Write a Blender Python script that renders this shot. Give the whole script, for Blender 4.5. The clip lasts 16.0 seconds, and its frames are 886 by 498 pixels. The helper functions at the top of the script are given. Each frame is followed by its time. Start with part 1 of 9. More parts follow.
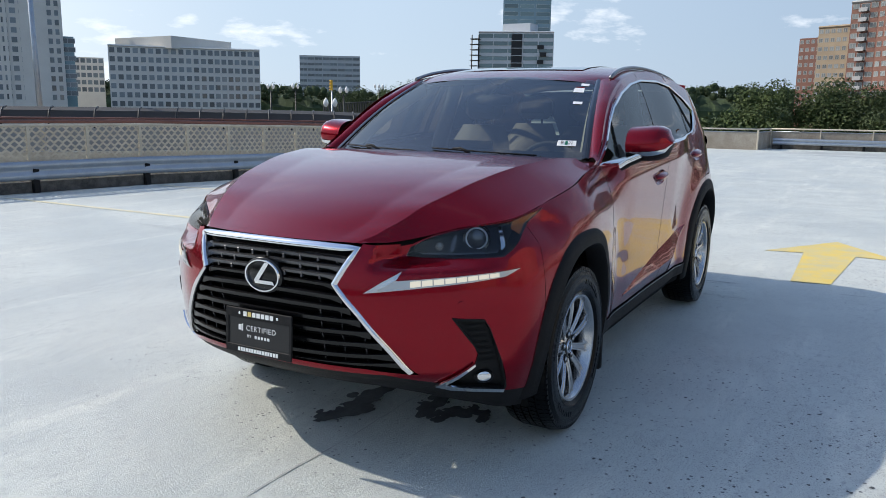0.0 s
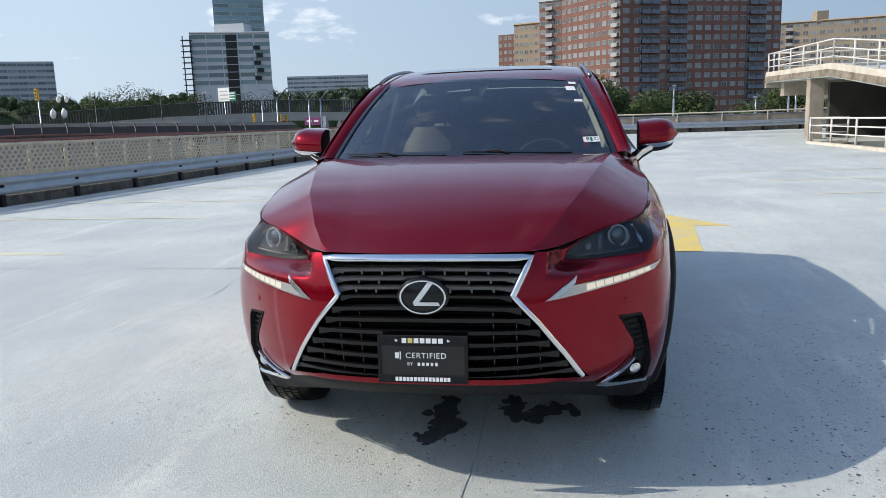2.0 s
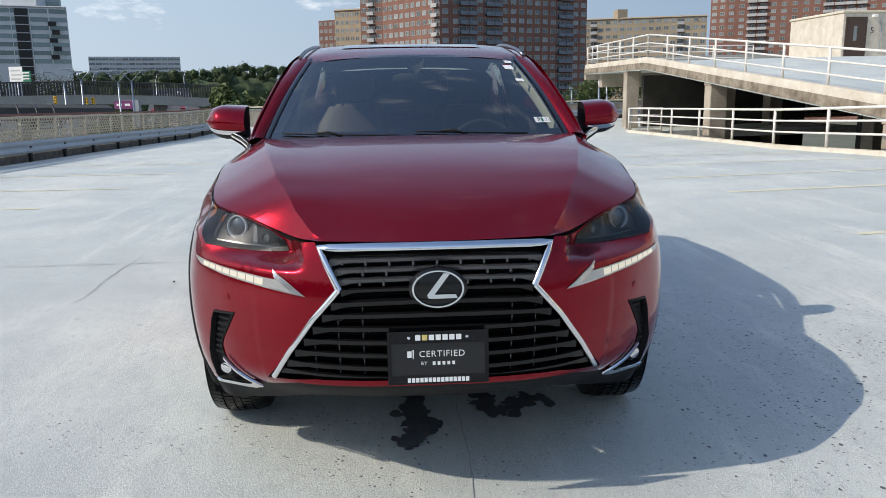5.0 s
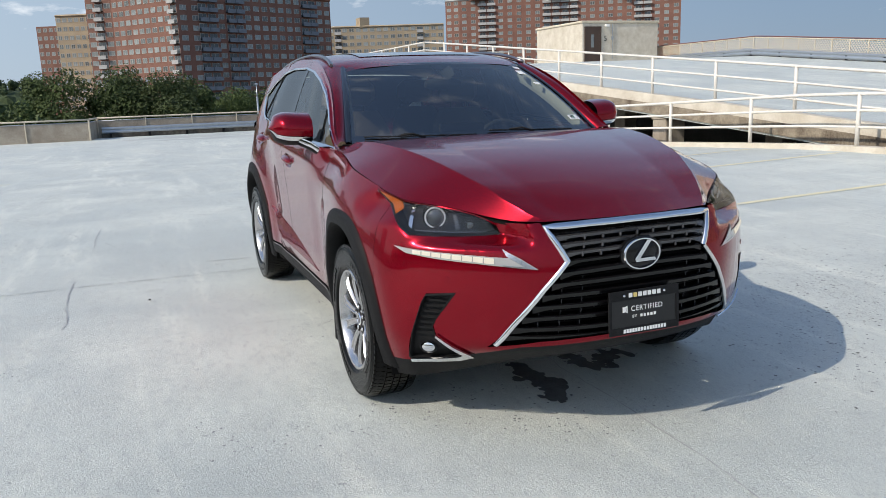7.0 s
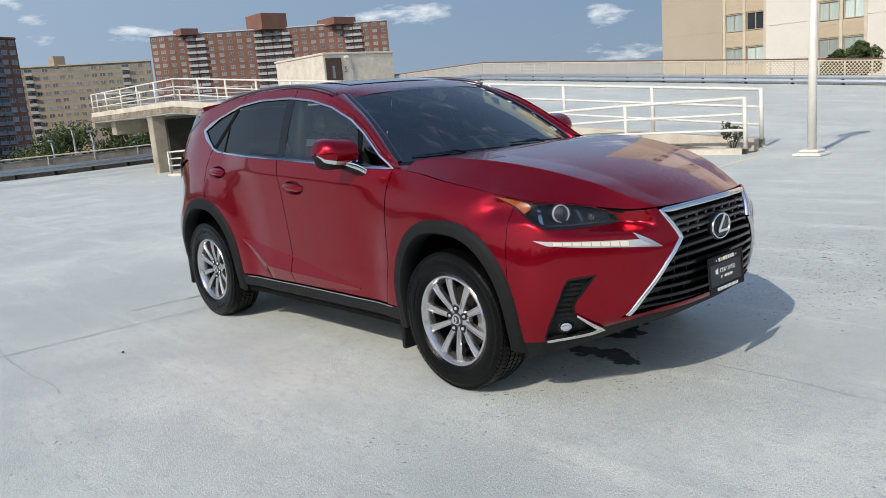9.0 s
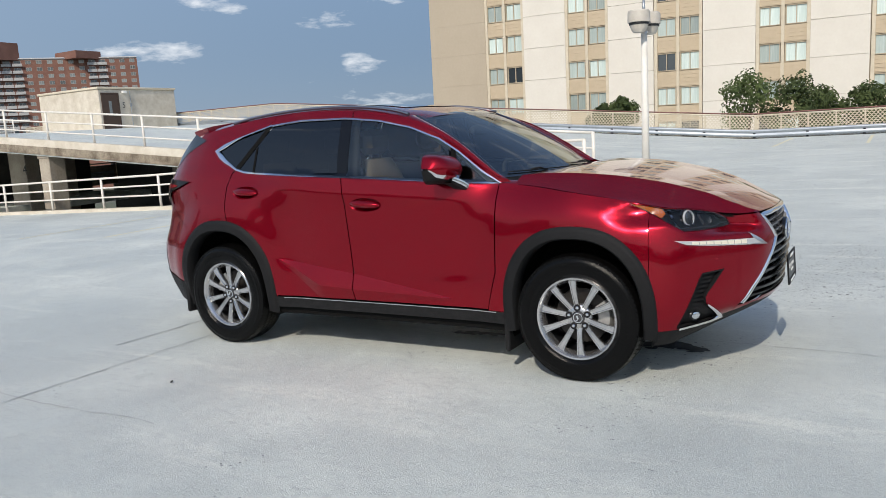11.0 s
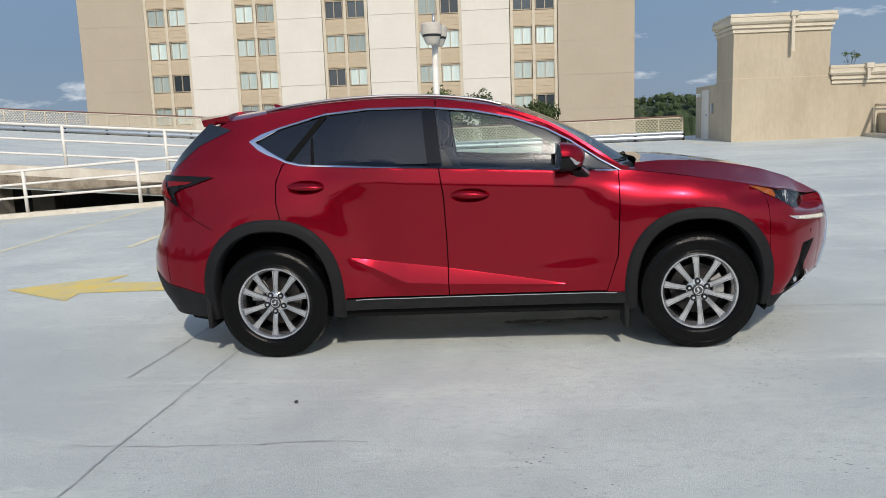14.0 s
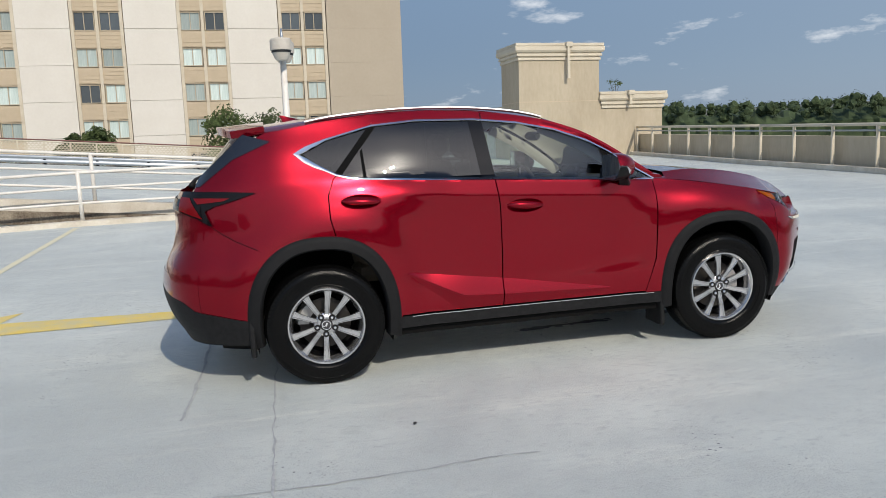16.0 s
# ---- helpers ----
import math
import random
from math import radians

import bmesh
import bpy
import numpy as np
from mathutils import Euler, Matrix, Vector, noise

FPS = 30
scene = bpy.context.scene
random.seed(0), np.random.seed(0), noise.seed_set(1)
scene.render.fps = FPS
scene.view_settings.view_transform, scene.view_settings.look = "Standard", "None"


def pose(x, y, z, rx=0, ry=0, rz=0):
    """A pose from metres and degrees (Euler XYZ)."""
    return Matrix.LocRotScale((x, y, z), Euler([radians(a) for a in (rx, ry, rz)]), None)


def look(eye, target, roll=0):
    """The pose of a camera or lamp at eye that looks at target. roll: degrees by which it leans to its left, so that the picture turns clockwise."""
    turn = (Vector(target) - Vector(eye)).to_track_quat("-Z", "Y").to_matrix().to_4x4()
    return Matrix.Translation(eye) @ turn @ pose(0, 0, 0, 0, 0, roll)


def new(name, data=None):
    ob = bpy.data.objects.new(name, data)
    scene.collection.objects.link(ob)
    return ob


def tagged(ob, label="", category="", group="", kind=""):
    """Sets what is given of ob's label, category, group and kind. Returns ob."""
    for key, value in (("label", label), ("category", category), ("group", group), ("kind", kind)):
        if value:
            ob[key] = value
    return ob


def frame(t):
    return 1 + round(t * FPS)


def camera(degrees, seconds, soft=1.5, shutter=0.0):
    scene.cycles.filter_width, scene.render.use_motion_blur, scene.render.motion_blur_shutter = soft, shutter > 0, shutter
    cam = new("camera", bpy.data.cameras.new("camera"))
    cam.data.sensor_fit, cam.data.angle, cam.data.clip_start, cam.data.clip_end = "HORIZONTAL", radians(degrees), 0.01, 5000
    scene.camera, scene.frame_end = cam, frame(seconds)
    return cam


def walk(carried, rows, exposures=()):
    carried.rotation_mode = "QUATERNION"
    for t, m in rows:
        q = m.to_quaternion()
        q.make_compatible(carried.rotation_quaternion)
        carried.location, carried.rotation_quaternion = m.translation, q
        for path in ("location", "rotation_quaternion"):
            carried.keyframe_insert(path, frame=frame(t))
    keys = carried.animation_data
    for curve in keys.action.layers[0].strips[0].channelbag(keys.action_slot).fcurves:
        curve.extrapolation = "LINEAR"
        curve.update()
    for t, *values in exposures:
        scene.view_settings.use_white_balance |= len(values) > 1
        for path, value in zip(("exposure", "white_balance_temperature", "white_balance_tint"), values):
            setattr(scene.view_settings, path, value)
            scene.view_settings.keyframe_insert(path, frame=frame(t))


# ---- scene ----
cam = camera(59.3, 16.0, soft=0.7)

PATH = [
    (0, (4.444, 1.955, 1.364), (2.722, 1.001, 1.011), 0.7),
    (0.5, (4.665, 1.579, 1.366), (2.866, 0.782, 1.009), -0.5),
    (1, (4.767, 1.218, 1.36), (2.905, 0.582, 1.0), -1.4),
    (1.5, (4.811, 0.842, 1.384), (2.902, 0.366, 1.023), -2.0),
    (2, (4.879, 0.504, 1.399), (2.938, 0.183, 1.038), -1.9),
    (2.5, (4.79, 0.257, 1.385), (2.832, 0.07, 1.026), -1.3),
    (3, (4.715, 0.116, 1.393), (2.749, 0.036, 1.034), -0.5),
    (3.5, (4.677, 0.08, 1.392), (2.711, 0.072, 1.026), 0.2),
    (4, (4.655, 0.071, 1.389), (2.691, 0.107, 1.013), 0.5),
    (4.5, (4.642, 0.05, 1.385), (2.682, 0.121, 0.995), 0.3),
    (5, (4.66, -0.135, 1.362), (2.705, -0.009, 0.96), -0.8),
    (5.2, (4.702, -0.28, 1.355), (2.75, -0.12, 0.948), -1.1),
    (7.3, (4.712, -2.03, 1.385), (2.933, -1.205, 0.993), -2.2),
    (7.5, (4.649, -2.199, 1.385), (2.899, -1.31, 0.998), -2.4),
    (8, (4.522, -2.631, 1.378), (2.854, -1.593, 1.001), -3.1),
    (8.5, (4.395, -3.034, 1.403), (2.82, -1.858, 1.031), -4.0),
    (9, (4.145, -3.395, 1.423), (2.67, -2.094, 1.06), -5.0),
    (9.2, (4.052, -3.549, 1.419), (2.618, -2.202, 1.061), -5.3),
    (11.3, (2.596, -4.964, 1.429), (1.663, -3.219, 1.141), -3.1),
    (11.5, (2.417, -5.026, 1.445), (1.536, -3.253, 1.163), -2.8),
    (12, (1.972, -5.248, 1.434), (1.235, -3.409, 1.163), -2.4),
    (12.5, (1.545, -5.415, 1.436), (0.957, -3.523, 1.165), -2.2),
    (13, (1.104, -5.511, 1.442), (0.651, -3.583, 1.163), -2.4),
    (13.5, (0.648, -5.645, 1.447), (0.338, -3.692, 1.149), -2.6),
    (14, (0.182, -5.649, 1.433), (0.012, -3.681, 1.119), -2.8),
    (14.5, (-0.284, -5.658, 1.434), (-0.311, -3.684, 1.115), -3.0),
    (15, (-0.718, -5.654, 1.445), (-0.592, -3.684, 1.129), -3.0),
    (15.5, (-1.195, -5.542, 1.467), (-0.907, -3.586, 1.163), -2.9),
    (16, (-1.661, -5.491, 1.46), (-1.214, -3.564, 1.17), -2.7),
]
walk(cam, [(t, look(e, g, r)) for t, e, g, r in PATH], [(0.0, 0.56, 6600, 10), (5.0, 0.53, 6800, 10), (8.0, 0.42, 6850, 10), (12.0, 0.32, 6800, 10), (16.0, 0.22, 6800, 10)])

# ---- world and sun ----
SUN_DIR = Vector((0.25, -1.2, 1.0)).normalized()      # towards the sun
sun_elev = math.asin(SUN_DIR.z)
sun_az = math.atan2(SUN_DIR.x, SUN_DIR.y)

world = bpy.data.worlds.new("sky")
scene.world = world
world.use_nodes = True
wn, wl = world.node_tree.nodes, world.node_tree.links
wn.clear()
w_out = wn.new("ShaderNodeOutputWorld")
w_bg = wn.new("ShaderNodeBackground")
w_bg.inputs["Strength"].default_value = 0.15
sky = wn.new("ShaderNodeTexSky")
sky.sky_type = "NISHITA"
sky.sun_disc = False
sky.sun_elevation, sky.sun_rotation = sun_elev, sun_az
sky.air_density, sky.dust_density, sky.ozone_density = 1.0, 0.5, 2.0
w_tc = wn.new("ShaderNodeTexCoord")
w_map = wn.new("ShaderNodeMapping")
w_map.inputs["Scale"].default_value = (1.0, 1.0, 3.2)
w_map.inputs["Location"].default_value = (3.1, 0.7, 0.2)
w_n = wn.new("ShaderNodeTexNoise")
w_n.inputs["Scale"].default_value = 6.5
w_n.inputs["Detail"].default_value = 9.0
w_n.inputs["Roughness"].default_value = 0.58
w_r = wn.new("ShaderNodeValToRGB")
w_r.color_ramp.elements[0].position, w_r.color_ramp.elements[1].position = 0.575, 0.70
w_mix = wn.new("ShaderNodeMix")
w_mix.data_type = "RGBA"
w_mix.inputs["B"].default_value = (5.2, 5.5, 5.9, 1)
wl.new(w_tc.outputs["Generated"], w_map.inputs["Vector"])
wl.new(w_map.outputs["Vector"], w_n.inputs["Vector"])
wl.new(w_n.outputs["Fac"], w_r.inputs["Fac"])
w_low = wn.new("ShaderNodeMapRange")
w_low.inputs["From Min"].default_value, w_low.inputs["From Max"].default_value = 0.22, 0.42
w_low.inputs["To Min"].default_value, w_low.inputs["To Max"].default_value = 0.95, 0.30
w_cf = wn.new("ShaderNodeMath")
w_cf.operation = "MULTIPLY"
wl.new(w_r.outputs["Color"], w_cf.inputs[0])
wl.new(w_low.outputs["Result"], w_cf.inputs[1])
wl.new(w_cf.outputs["Value"], w_mix.inputs["Factor"])
w_sep = wn.new("ShaderNodeSeparateXYZ")
wl.new(w_tc.outputs["Generated"], w_sep.inputs["Vector"])
wl.new(w_sep.outputs["Z"], w_low.inputs["Value"])
w_h = wn.new("ShaderNodeMapRange")
w_h.inputs["From Min"].default_value, w_h.inputs["From Max"].default_value = 0.08, 0.78
w_h.inputs["To Min"].default_value, w_h.inputs["To Max"].default_value = 0.93, 0.0
w_h.interpolation_type = "SMOOTHSTEP"
wl.new(w_sep.outputs["Z"], w_h.inputs["Value"])
w_haze = wn.new("ShaderNodeMix")
w_haze.data_type = "RGBA"
w_dot = wn.new("ShaderNodeVectorMath")
w_dot.operation = "DOT_PRODUCT"
wl.new(w_tc.outputs["Generated"], w_dot.inputs[0])
w_dot.inputs[1].default_value = (SUN_DIR.x, SUN_DIR.y, 0.0)
w_f = wn.new("ShaderNodeMapRange")
w_f.inputs["From Min"].default_value, w_f.inputs["From Max"].default_value = -0.75, 0.3
w_f.inputs["To Min"].default_value, w_f.inputs["To Max"].default_value = 0.0, 1.0
wl.new(w_dot.outputs["Value"], w_f.inputs["Value"])
w_hc = wn.new("ShaderNodeMix")
w_hc.data_type = "RGBA"
w_hc.inputs["A"].default_value, w_hc.inputs["B"].default_value = (0.80, 1.28, 2.1, 1), (2.55, 3.2, 4.0, 1)
wl.new(w_f.outputs["Result"], w_hc.inputs["Factor"])
w_near = wn.new("ShaderNodeMapRange")
w_near.inputs["From Min"].default_value, w_near.inputs["From Max"].default_value = 0.34, 0.78
w_near.interpolation_type = "SMOOTHSTEP"
wl.new(w_dot.outputs["Value"], w_near.inputs["Value"])
w_glow = wn.new("ShaderNodeMix")
w_glow.data_type = "RGBA"
w_glow.inputs["B"].default_value = (4.8, 5.2, 5.6, 1)
wl.new(w_near.outputs["Result"], w_glow.inputs["Factor"])
wl.new(w_hc.outputs["Result"], w_glow.inputs["A"])
wl.new(w_glow.outputs["Result"], w_haze.inputs["B"])
wl.new(w_h.outputs["Result"], w_haze.inputs["Factor"])
wl.new(sky.outputs["Color"], w_haze.inputs["A"])
wl.new(w_haze.outputs["Result"], w_mix.inputs["A"])
# bright haze close round the sun
w_sun = wn.new("ShaderNodeVectorMath")
w_sun.operation = "DOT_PRODUCT"
w_sun.inputs[1].default_value = SUN_DIR
wl.new(w_tc.outputs["Generated"], w_sun.inputs[0])
w_last = w_mix.outputs["Result"]
for power, gain in ((60.0, 5.0), (700.0, 60.0)):
    w_pos = wn.new("ShaderNodeMath")
    w_pos.operation = "MAXIMUM"
    wl.new(w_sun.outputs["Value"], w_pos.inputs[0])
    w_pow = wn.new("ShaderNodeMath")
    w_pow.operation = "POWER"
    w_pow.inputs[1].default_value = power
    wl.new(w_pos.outputs["Value"], w_pow.inputs[0])
    w_add = wn.new("ShaderNodeMix")
    w_add.data_type, w_add.blend_type = "RGBA", "ADD"
    w_add.clamp_result = False
    w_add.inputs["B"].default_value = (gain, gain * 0.95, gain * 0.86, 1)
    wl.new(w_pow.outputs["Value"], w_add.inputs["Factor"])
    wl.new(w_last, w_add.inputs["A"])
    w_last = w_add.outputs["Result"]
wl.new(w_last, w_bg.inputs["Color"])
wl.new(w_bg.outputs["Background"], w_out.inputs["Surface"])

sun_data = bpy.data.lights.new("sun", "SUN")
sun_data.energy, sun_data.angle, sun_data.color = 2.45, radians(0.53), (1.0, 0.93, 0.83)
sun = new("sun", sun_data)
sun.matrix_world = look(SUN_DIR * 60, (0, 0, 0))


# ---- materials ----
def mat(name, c, rough=0.6, metal=0.0, c2=None, scale=3.0, amount=0.5, bump=0.0, bump_scale=80.0, coat=0.0, per_object=0.0, stretch=None, spec=0.5):
    """A painted or solid surface: two noises, broad and fine, carry c towards c2; the fine one gives relief."""
    m = bpy.data.materials.new(name)
    m.use_nodes = True
    n, l = m.node_tree.nodes, m.node_tree.links
    p = n["Principled BSDF"]
    p.inputs["Roughness"].default_value, p.inputs["Metallic"].default_value = rough, metal
    p.inputs["Specular IOR Level"].default_value = spec
    if coat:
        p.inputs["Coat Weight"].default_value, p.inputs["Coat Roughness"].default_value = coat, 0.03
    col = (*c, 1)
    p.inputs["Base Color"].default_value = col
    if c2 is not None or bump or per_object:
        tc = n.new("ShaderNodeTexCoord")
        vec = tc.outputs["Object"]
        if stretch:
            mp = n.new("ShaderNodeMapping")
            mp.inputs["Scale"].default_value = stretch
            l.new(vec, mp.inputs["Vector"])
            vec = mp.outputs["Vector"]
        out = None
        if c2 is not None:
            a = n.new("ShaderNodeTexNoise")
            a.inputs["Scale"].default_value, a.inputs["Detail"].default_value, a.inputs["Roughness"].default_value = scale, 6, 0.65
            b = n.new("ShaderNodeTexNoise")
            b.inputs["Scale"].default_value, b.inputs["Detail"].default_value = scale * 14, 3
            l.new(vec, a.inputs["Vector"])
            l.new(vec, b.inputs["Vector"])
            s = n.new("ShaderNodeMath")
            s.operation = "MULTIPLY_ADD"
            l.new(b.outputs["Fac"], s.inputs[0])
            s.inputs[1].default_value = 0.35
            l.new(a.outputs["Fac"], s.inputs[2])
            r = n.new("ShaderNodeMapRange")
            r.inputs["From Min"].default_value, r.inputs["From Max"].default_value = 0.67 - 0.25 / max(amount, 0.05) * 0.5, 0.67 + 0.25 / max(amount, 0.05) * 0.5
            l.new(s.outputs["Value"], r.inputs["Value"])
            x = n.new("ShaderNodeMix")
            x.data_type = "RGBA"
            x.inputs["A"].default_value, x.inputs["B"].default_value = col, (*c2, 1)
            l.new(r.outputs["Result"], x.inputs["Factor"])
            out = x.outputs["Result"]
        if per_object:
            oi = n.new("ShaderNodeObjectInfo")
            mr = n.new("ShaderNodeMapRange")
            mr.inputs["To Min"].default_value, mr.inputs["To Max"].default_value = 1 - per_object, 1 + per_object
            l.new(oi.outputs["Random"], mr.inputs["Value"])
            hs = n.new("ShaderNodeHueSaturation")
            hs.inputs["Color"].default_value = col
            if out:
                l.new(out, hs.inputs["Color"])
            l.new(mr.outputs["Result"], hs.inputs["Value"])
            out = hs.outputs["Color"]
        if out:
            l.new(out, p.inputs["Base Color"])
        if bump:
            f = n.new("ShaderNodeTexNoise")
            f.inputs["Scale"].default_value, f.inputs["Detail"].default_value = bump_scale, 4
            l.new(vec, f.inputs["Vector"])
            bp = n.new("ShaderNodeBump")
            bp.inputs["Strength"].default_value, bp.inputs["Distance"].default_value = min(1.0, bump), 0.01
            l.new(f.outputs["Fac"], bp.inputs["Height"])
            l.new(bp.outputs["Normal"], p.inputs["Normal"])
    return m


def pane(name, tint, gloss=1.0, ior=1.5, rough=0.0):
    """A thin sheet of glass: tinted see-through, with a mirror gloss that grows towards grazing."""
    m = bpy.data.materials.new(name)
    m.use_nodes = True
    n, l = m.node_tree.nodes, m.node_tree.links
    n.remove(n["Principled BSDF"])
    t = n.new("ShaderNodeBsdfTransparent")
    t.inputs["Color"].default_value = (*tint, 1)
    g = n.new("ShaderNodeBsdfGlossy")
    g.inputs["Roughness"].default_value = rough
    f = n.new("ShaderNodeFresnel")
    f.inputs["IOR"].default_value = ior
    x = n.new("ShaderNodeMixShader")
    l.new(f.outputs["Fac"], x.inputs["Fac"])
    l.new(t.outputs["BSDF"], x.inputs[1])
    l.new(g.outputs["BSDF"], x.inputs[2])
    l.new(x.outputs["Shader"], n["Material Output"].inputs["Surface"])
    return m


def emit(name, c, strength):
    m = bpy.data.materials.new(name)
    m.use_nodes = True
    p = m.node_tree.nodes["Principled BSDF"]
    p.inputs["Base Color"].default_value = (*c, 1)
    p.inputs["Emission Color"].default_value = (*c, 1)
    p.inputs["Emission Strength"].default_value = strength
    return m


def deck_material():
    """Blue-grey traffic coating over concrete: broad scuffs, dust, trowel streaks and dark pits."""
    m = bpy.data.materials.new("deck_coating")
    m.use_nodes = True
    n, l = m.node_tree.nodes, m.node_tree.links
    p = n["Principled BSDF"]
    tc = n.new("ShaderNodeTexCoord")

    def noise_node(scale, detail, rough, stretch=None, turn=0.0, distort=0.0):
        v = tc.outputs["Object"]
        if stretch:
            mp = n.new("ShaderNodeMapping")
            mp.inputs["Scale"].default_value = stretch
            mp.inputs["Rotation"].default_value = (0, 0, turn)
            l.new(v, mp.inputs["Vector"])
            v = mp.outputs["Vector"]
        t = n.new("ShaderNodeTexNoise")
        t.inputs["Scale"].default_value, t.inputs["Detail"].default_value, t.inputs["Roughness"].default_value = scale, detail, rough
        t.inputs["Distortion"].default_value = distort
        l.new(v, t.inputs["Vector"])
        return t.outputs["Fac"]

    def ramp(fac, a, b):
        r = n.new("ShaderNodeMapRange")
        r.inputs["From Min"].default_value, r.inputs["From Max"].default_value = a, b
        r.interpolation_type = "SMOOTHSTEP"
        l.new(fac, r.inputs["Value"])
        return r.outputs["Result"]

    def mix(fac, a, b):
        x = n.new("ShaderNodeMix")
        x.data_type = "RGBA"
        l.new(fac, x.inputs["Factor"])
        for sock, val in (("A", a), ("B", b)):
            if isinstance(val, tuple):
                x.inputs[sock].default_value = (*val, 1)
            else:
                l.new(val, x.inputs[sock])
        return x.outputs["Result"]

    broad = ramp(noise_node(0.45, 7, 0.62, distort=0.6), 0.35, 0.68)
    c = mix(broad, (0.475, 0.515, 0.495), (0.645, 0.674, 0.625))
    streak = ramp(noise_node(1.1, 6, 0.7, (0.3, 2.2, 1), 0.12), 0.5, 0.72)
    c = mix(streak, c, (0.720, 0.738, 0.668))
    scuff = ramp(noise_node(5.5, 9, 0.78, distort=1.2), 0.53, 0.74)
    c = mix(scuff, c, (0.435, 0.463, 0.433))
    mott = ramp(noise_node(17, 7, 0.75, (0.7, 1.4, 1), 0.1), 0.50, 0.72)
    c = mix(mott, c, (0.385, 0.407, 0.407))
    fine = ramp(noise_node(60, 3, 0.6), 0.35, 0.7)
    c2 = mix(fine, c, (0.60, 0.63, 0.59))
    x = n.new("ShaderNodeMix")
    x.data_type = "RGBA"
    x.inputs["Factor"].default_value = 0.5
    l.new(c, x.inputs["A"])
    l.new(c2, x.inputs["B"])
    grit = ramp(noise_node(150, 3, 0.65), 0.51, 0.64)
    gritty = ramp(noise_node(1.3, 5, 0.7), 0.30, 0.62)
    gm = n.new("ShaderNodeMath")
    gm.operation = "MULTIPLY"
    l.new(grit, gm.inputs[0])
    l.new(gritty, gm.inputs[1])
    speck = mix(gm.outputs["Value"], x.outputs["Result"], (0.264, 0.275, 0.281))
    chalk = ramp(noise_node(130, 3, 0.7), 0.60, 0.72)
    worn = ramp(noise_node(2.4, 7, 0.75, distort=0.8), 0.50, 0.60)
    cm = n.new("ShaderNodeMath")
    cm.operation = "MULTIPLY"
    l.new(chalk, cm.inputs[0])
    l.new(worn, cm.inputs[1])
    speck = mix(cm.outputs["Value"], speck, (0.748, 0.759, 0.748))
    # pits and chips in the coating, in patches
    vor = n.new("ShaderNodeTexVoronoi")
    vor.inputs["Scale"].default_value = 30
    l.new(tc.outputs["Object"], vor.inputs["Vector"])
    dots = n.new("ShaderNodeMath")
    dots.operation = "LESS_THAN"
    l.new(vor.outputs["Distance"], dots.inputs[0])
    dots.inputs[1].default_value = 0.19
    patch = ramp(noise_node(0.8, 4, 0.6), 0.52, 0.62)
    # the worst of the pitting lies in one worn patch beside the car's nose
    off = n.new("ShaderNodeVectorMath")
    off.operation = "DISTANCE"
    off.inputs[1].default_value = (1.0, 1.75, 0.0)
    l.new(tc.outputs["Object"], off.inputs[0])
    near = n.new("ShaderNodeMath")
    near.operation = "MULTIPLY_ADD"
    l.new(noise_node(1.6, 5, 0.65), near.inputs[0])
    near.inputs[1].default_value = -2.4
    l.new(off.outputs["Value"], near.inputs[2])
    worn_patch = ramp(near.outputs["Value"], 0.55, -0.25)
    both_p = n.new("ShaderNodeMath")
    both_p.operation = "MAXIMUM"
    l.new(patch, both_p.inputs[0])
    l.new(worn_patch, both_p.inputs[1])
    patch = both_p.outputs["Value"]
    jit = ramp(noise_node(17, 2, 0.5), 0.46, 0.54)
    mul = n.new("ShaderNodeMath")
    mul.operation = "MULTIPLY"
    l.new(dots.outputs["Value"], mul.inputs[0])
    l.new(patch, mul.inputs[1])
    mul2 = n.new("ShaderNodeMath")
    mul2.operation = "MULTIPLY"
    l.new(mul.outputs["Value"], mul2.inputs[0])
    l.new(jit, mul2.inputs[1])
    final = mix(mul2.outputs["Value"], speck, (0.12, 0.13, 0.14))
    l.new(final, p.inputs["Base Color"])
    rr = n.new("ShaderNodeMapRange")
    rr.inputs["To Min"].default_value, rr.inputs["To Max"].default_value = 0.48, 0.72
    l.new(broad, rr.inputs["Value"])
    l.new(rr.outputs["Result"], p.inputs["Roughness"])
    bp = n.new("ShaderNodeBump")
    bp.inputs["Strength"].default_value, bp.inputs["Distance"].default_value = 0.8, 0.007
    l.new(noise_node(110, 6, 0.75), bp.inputs["Height"])
    l.new(bp.outputs["Normal"], p.inputs["Normal"])
    return m


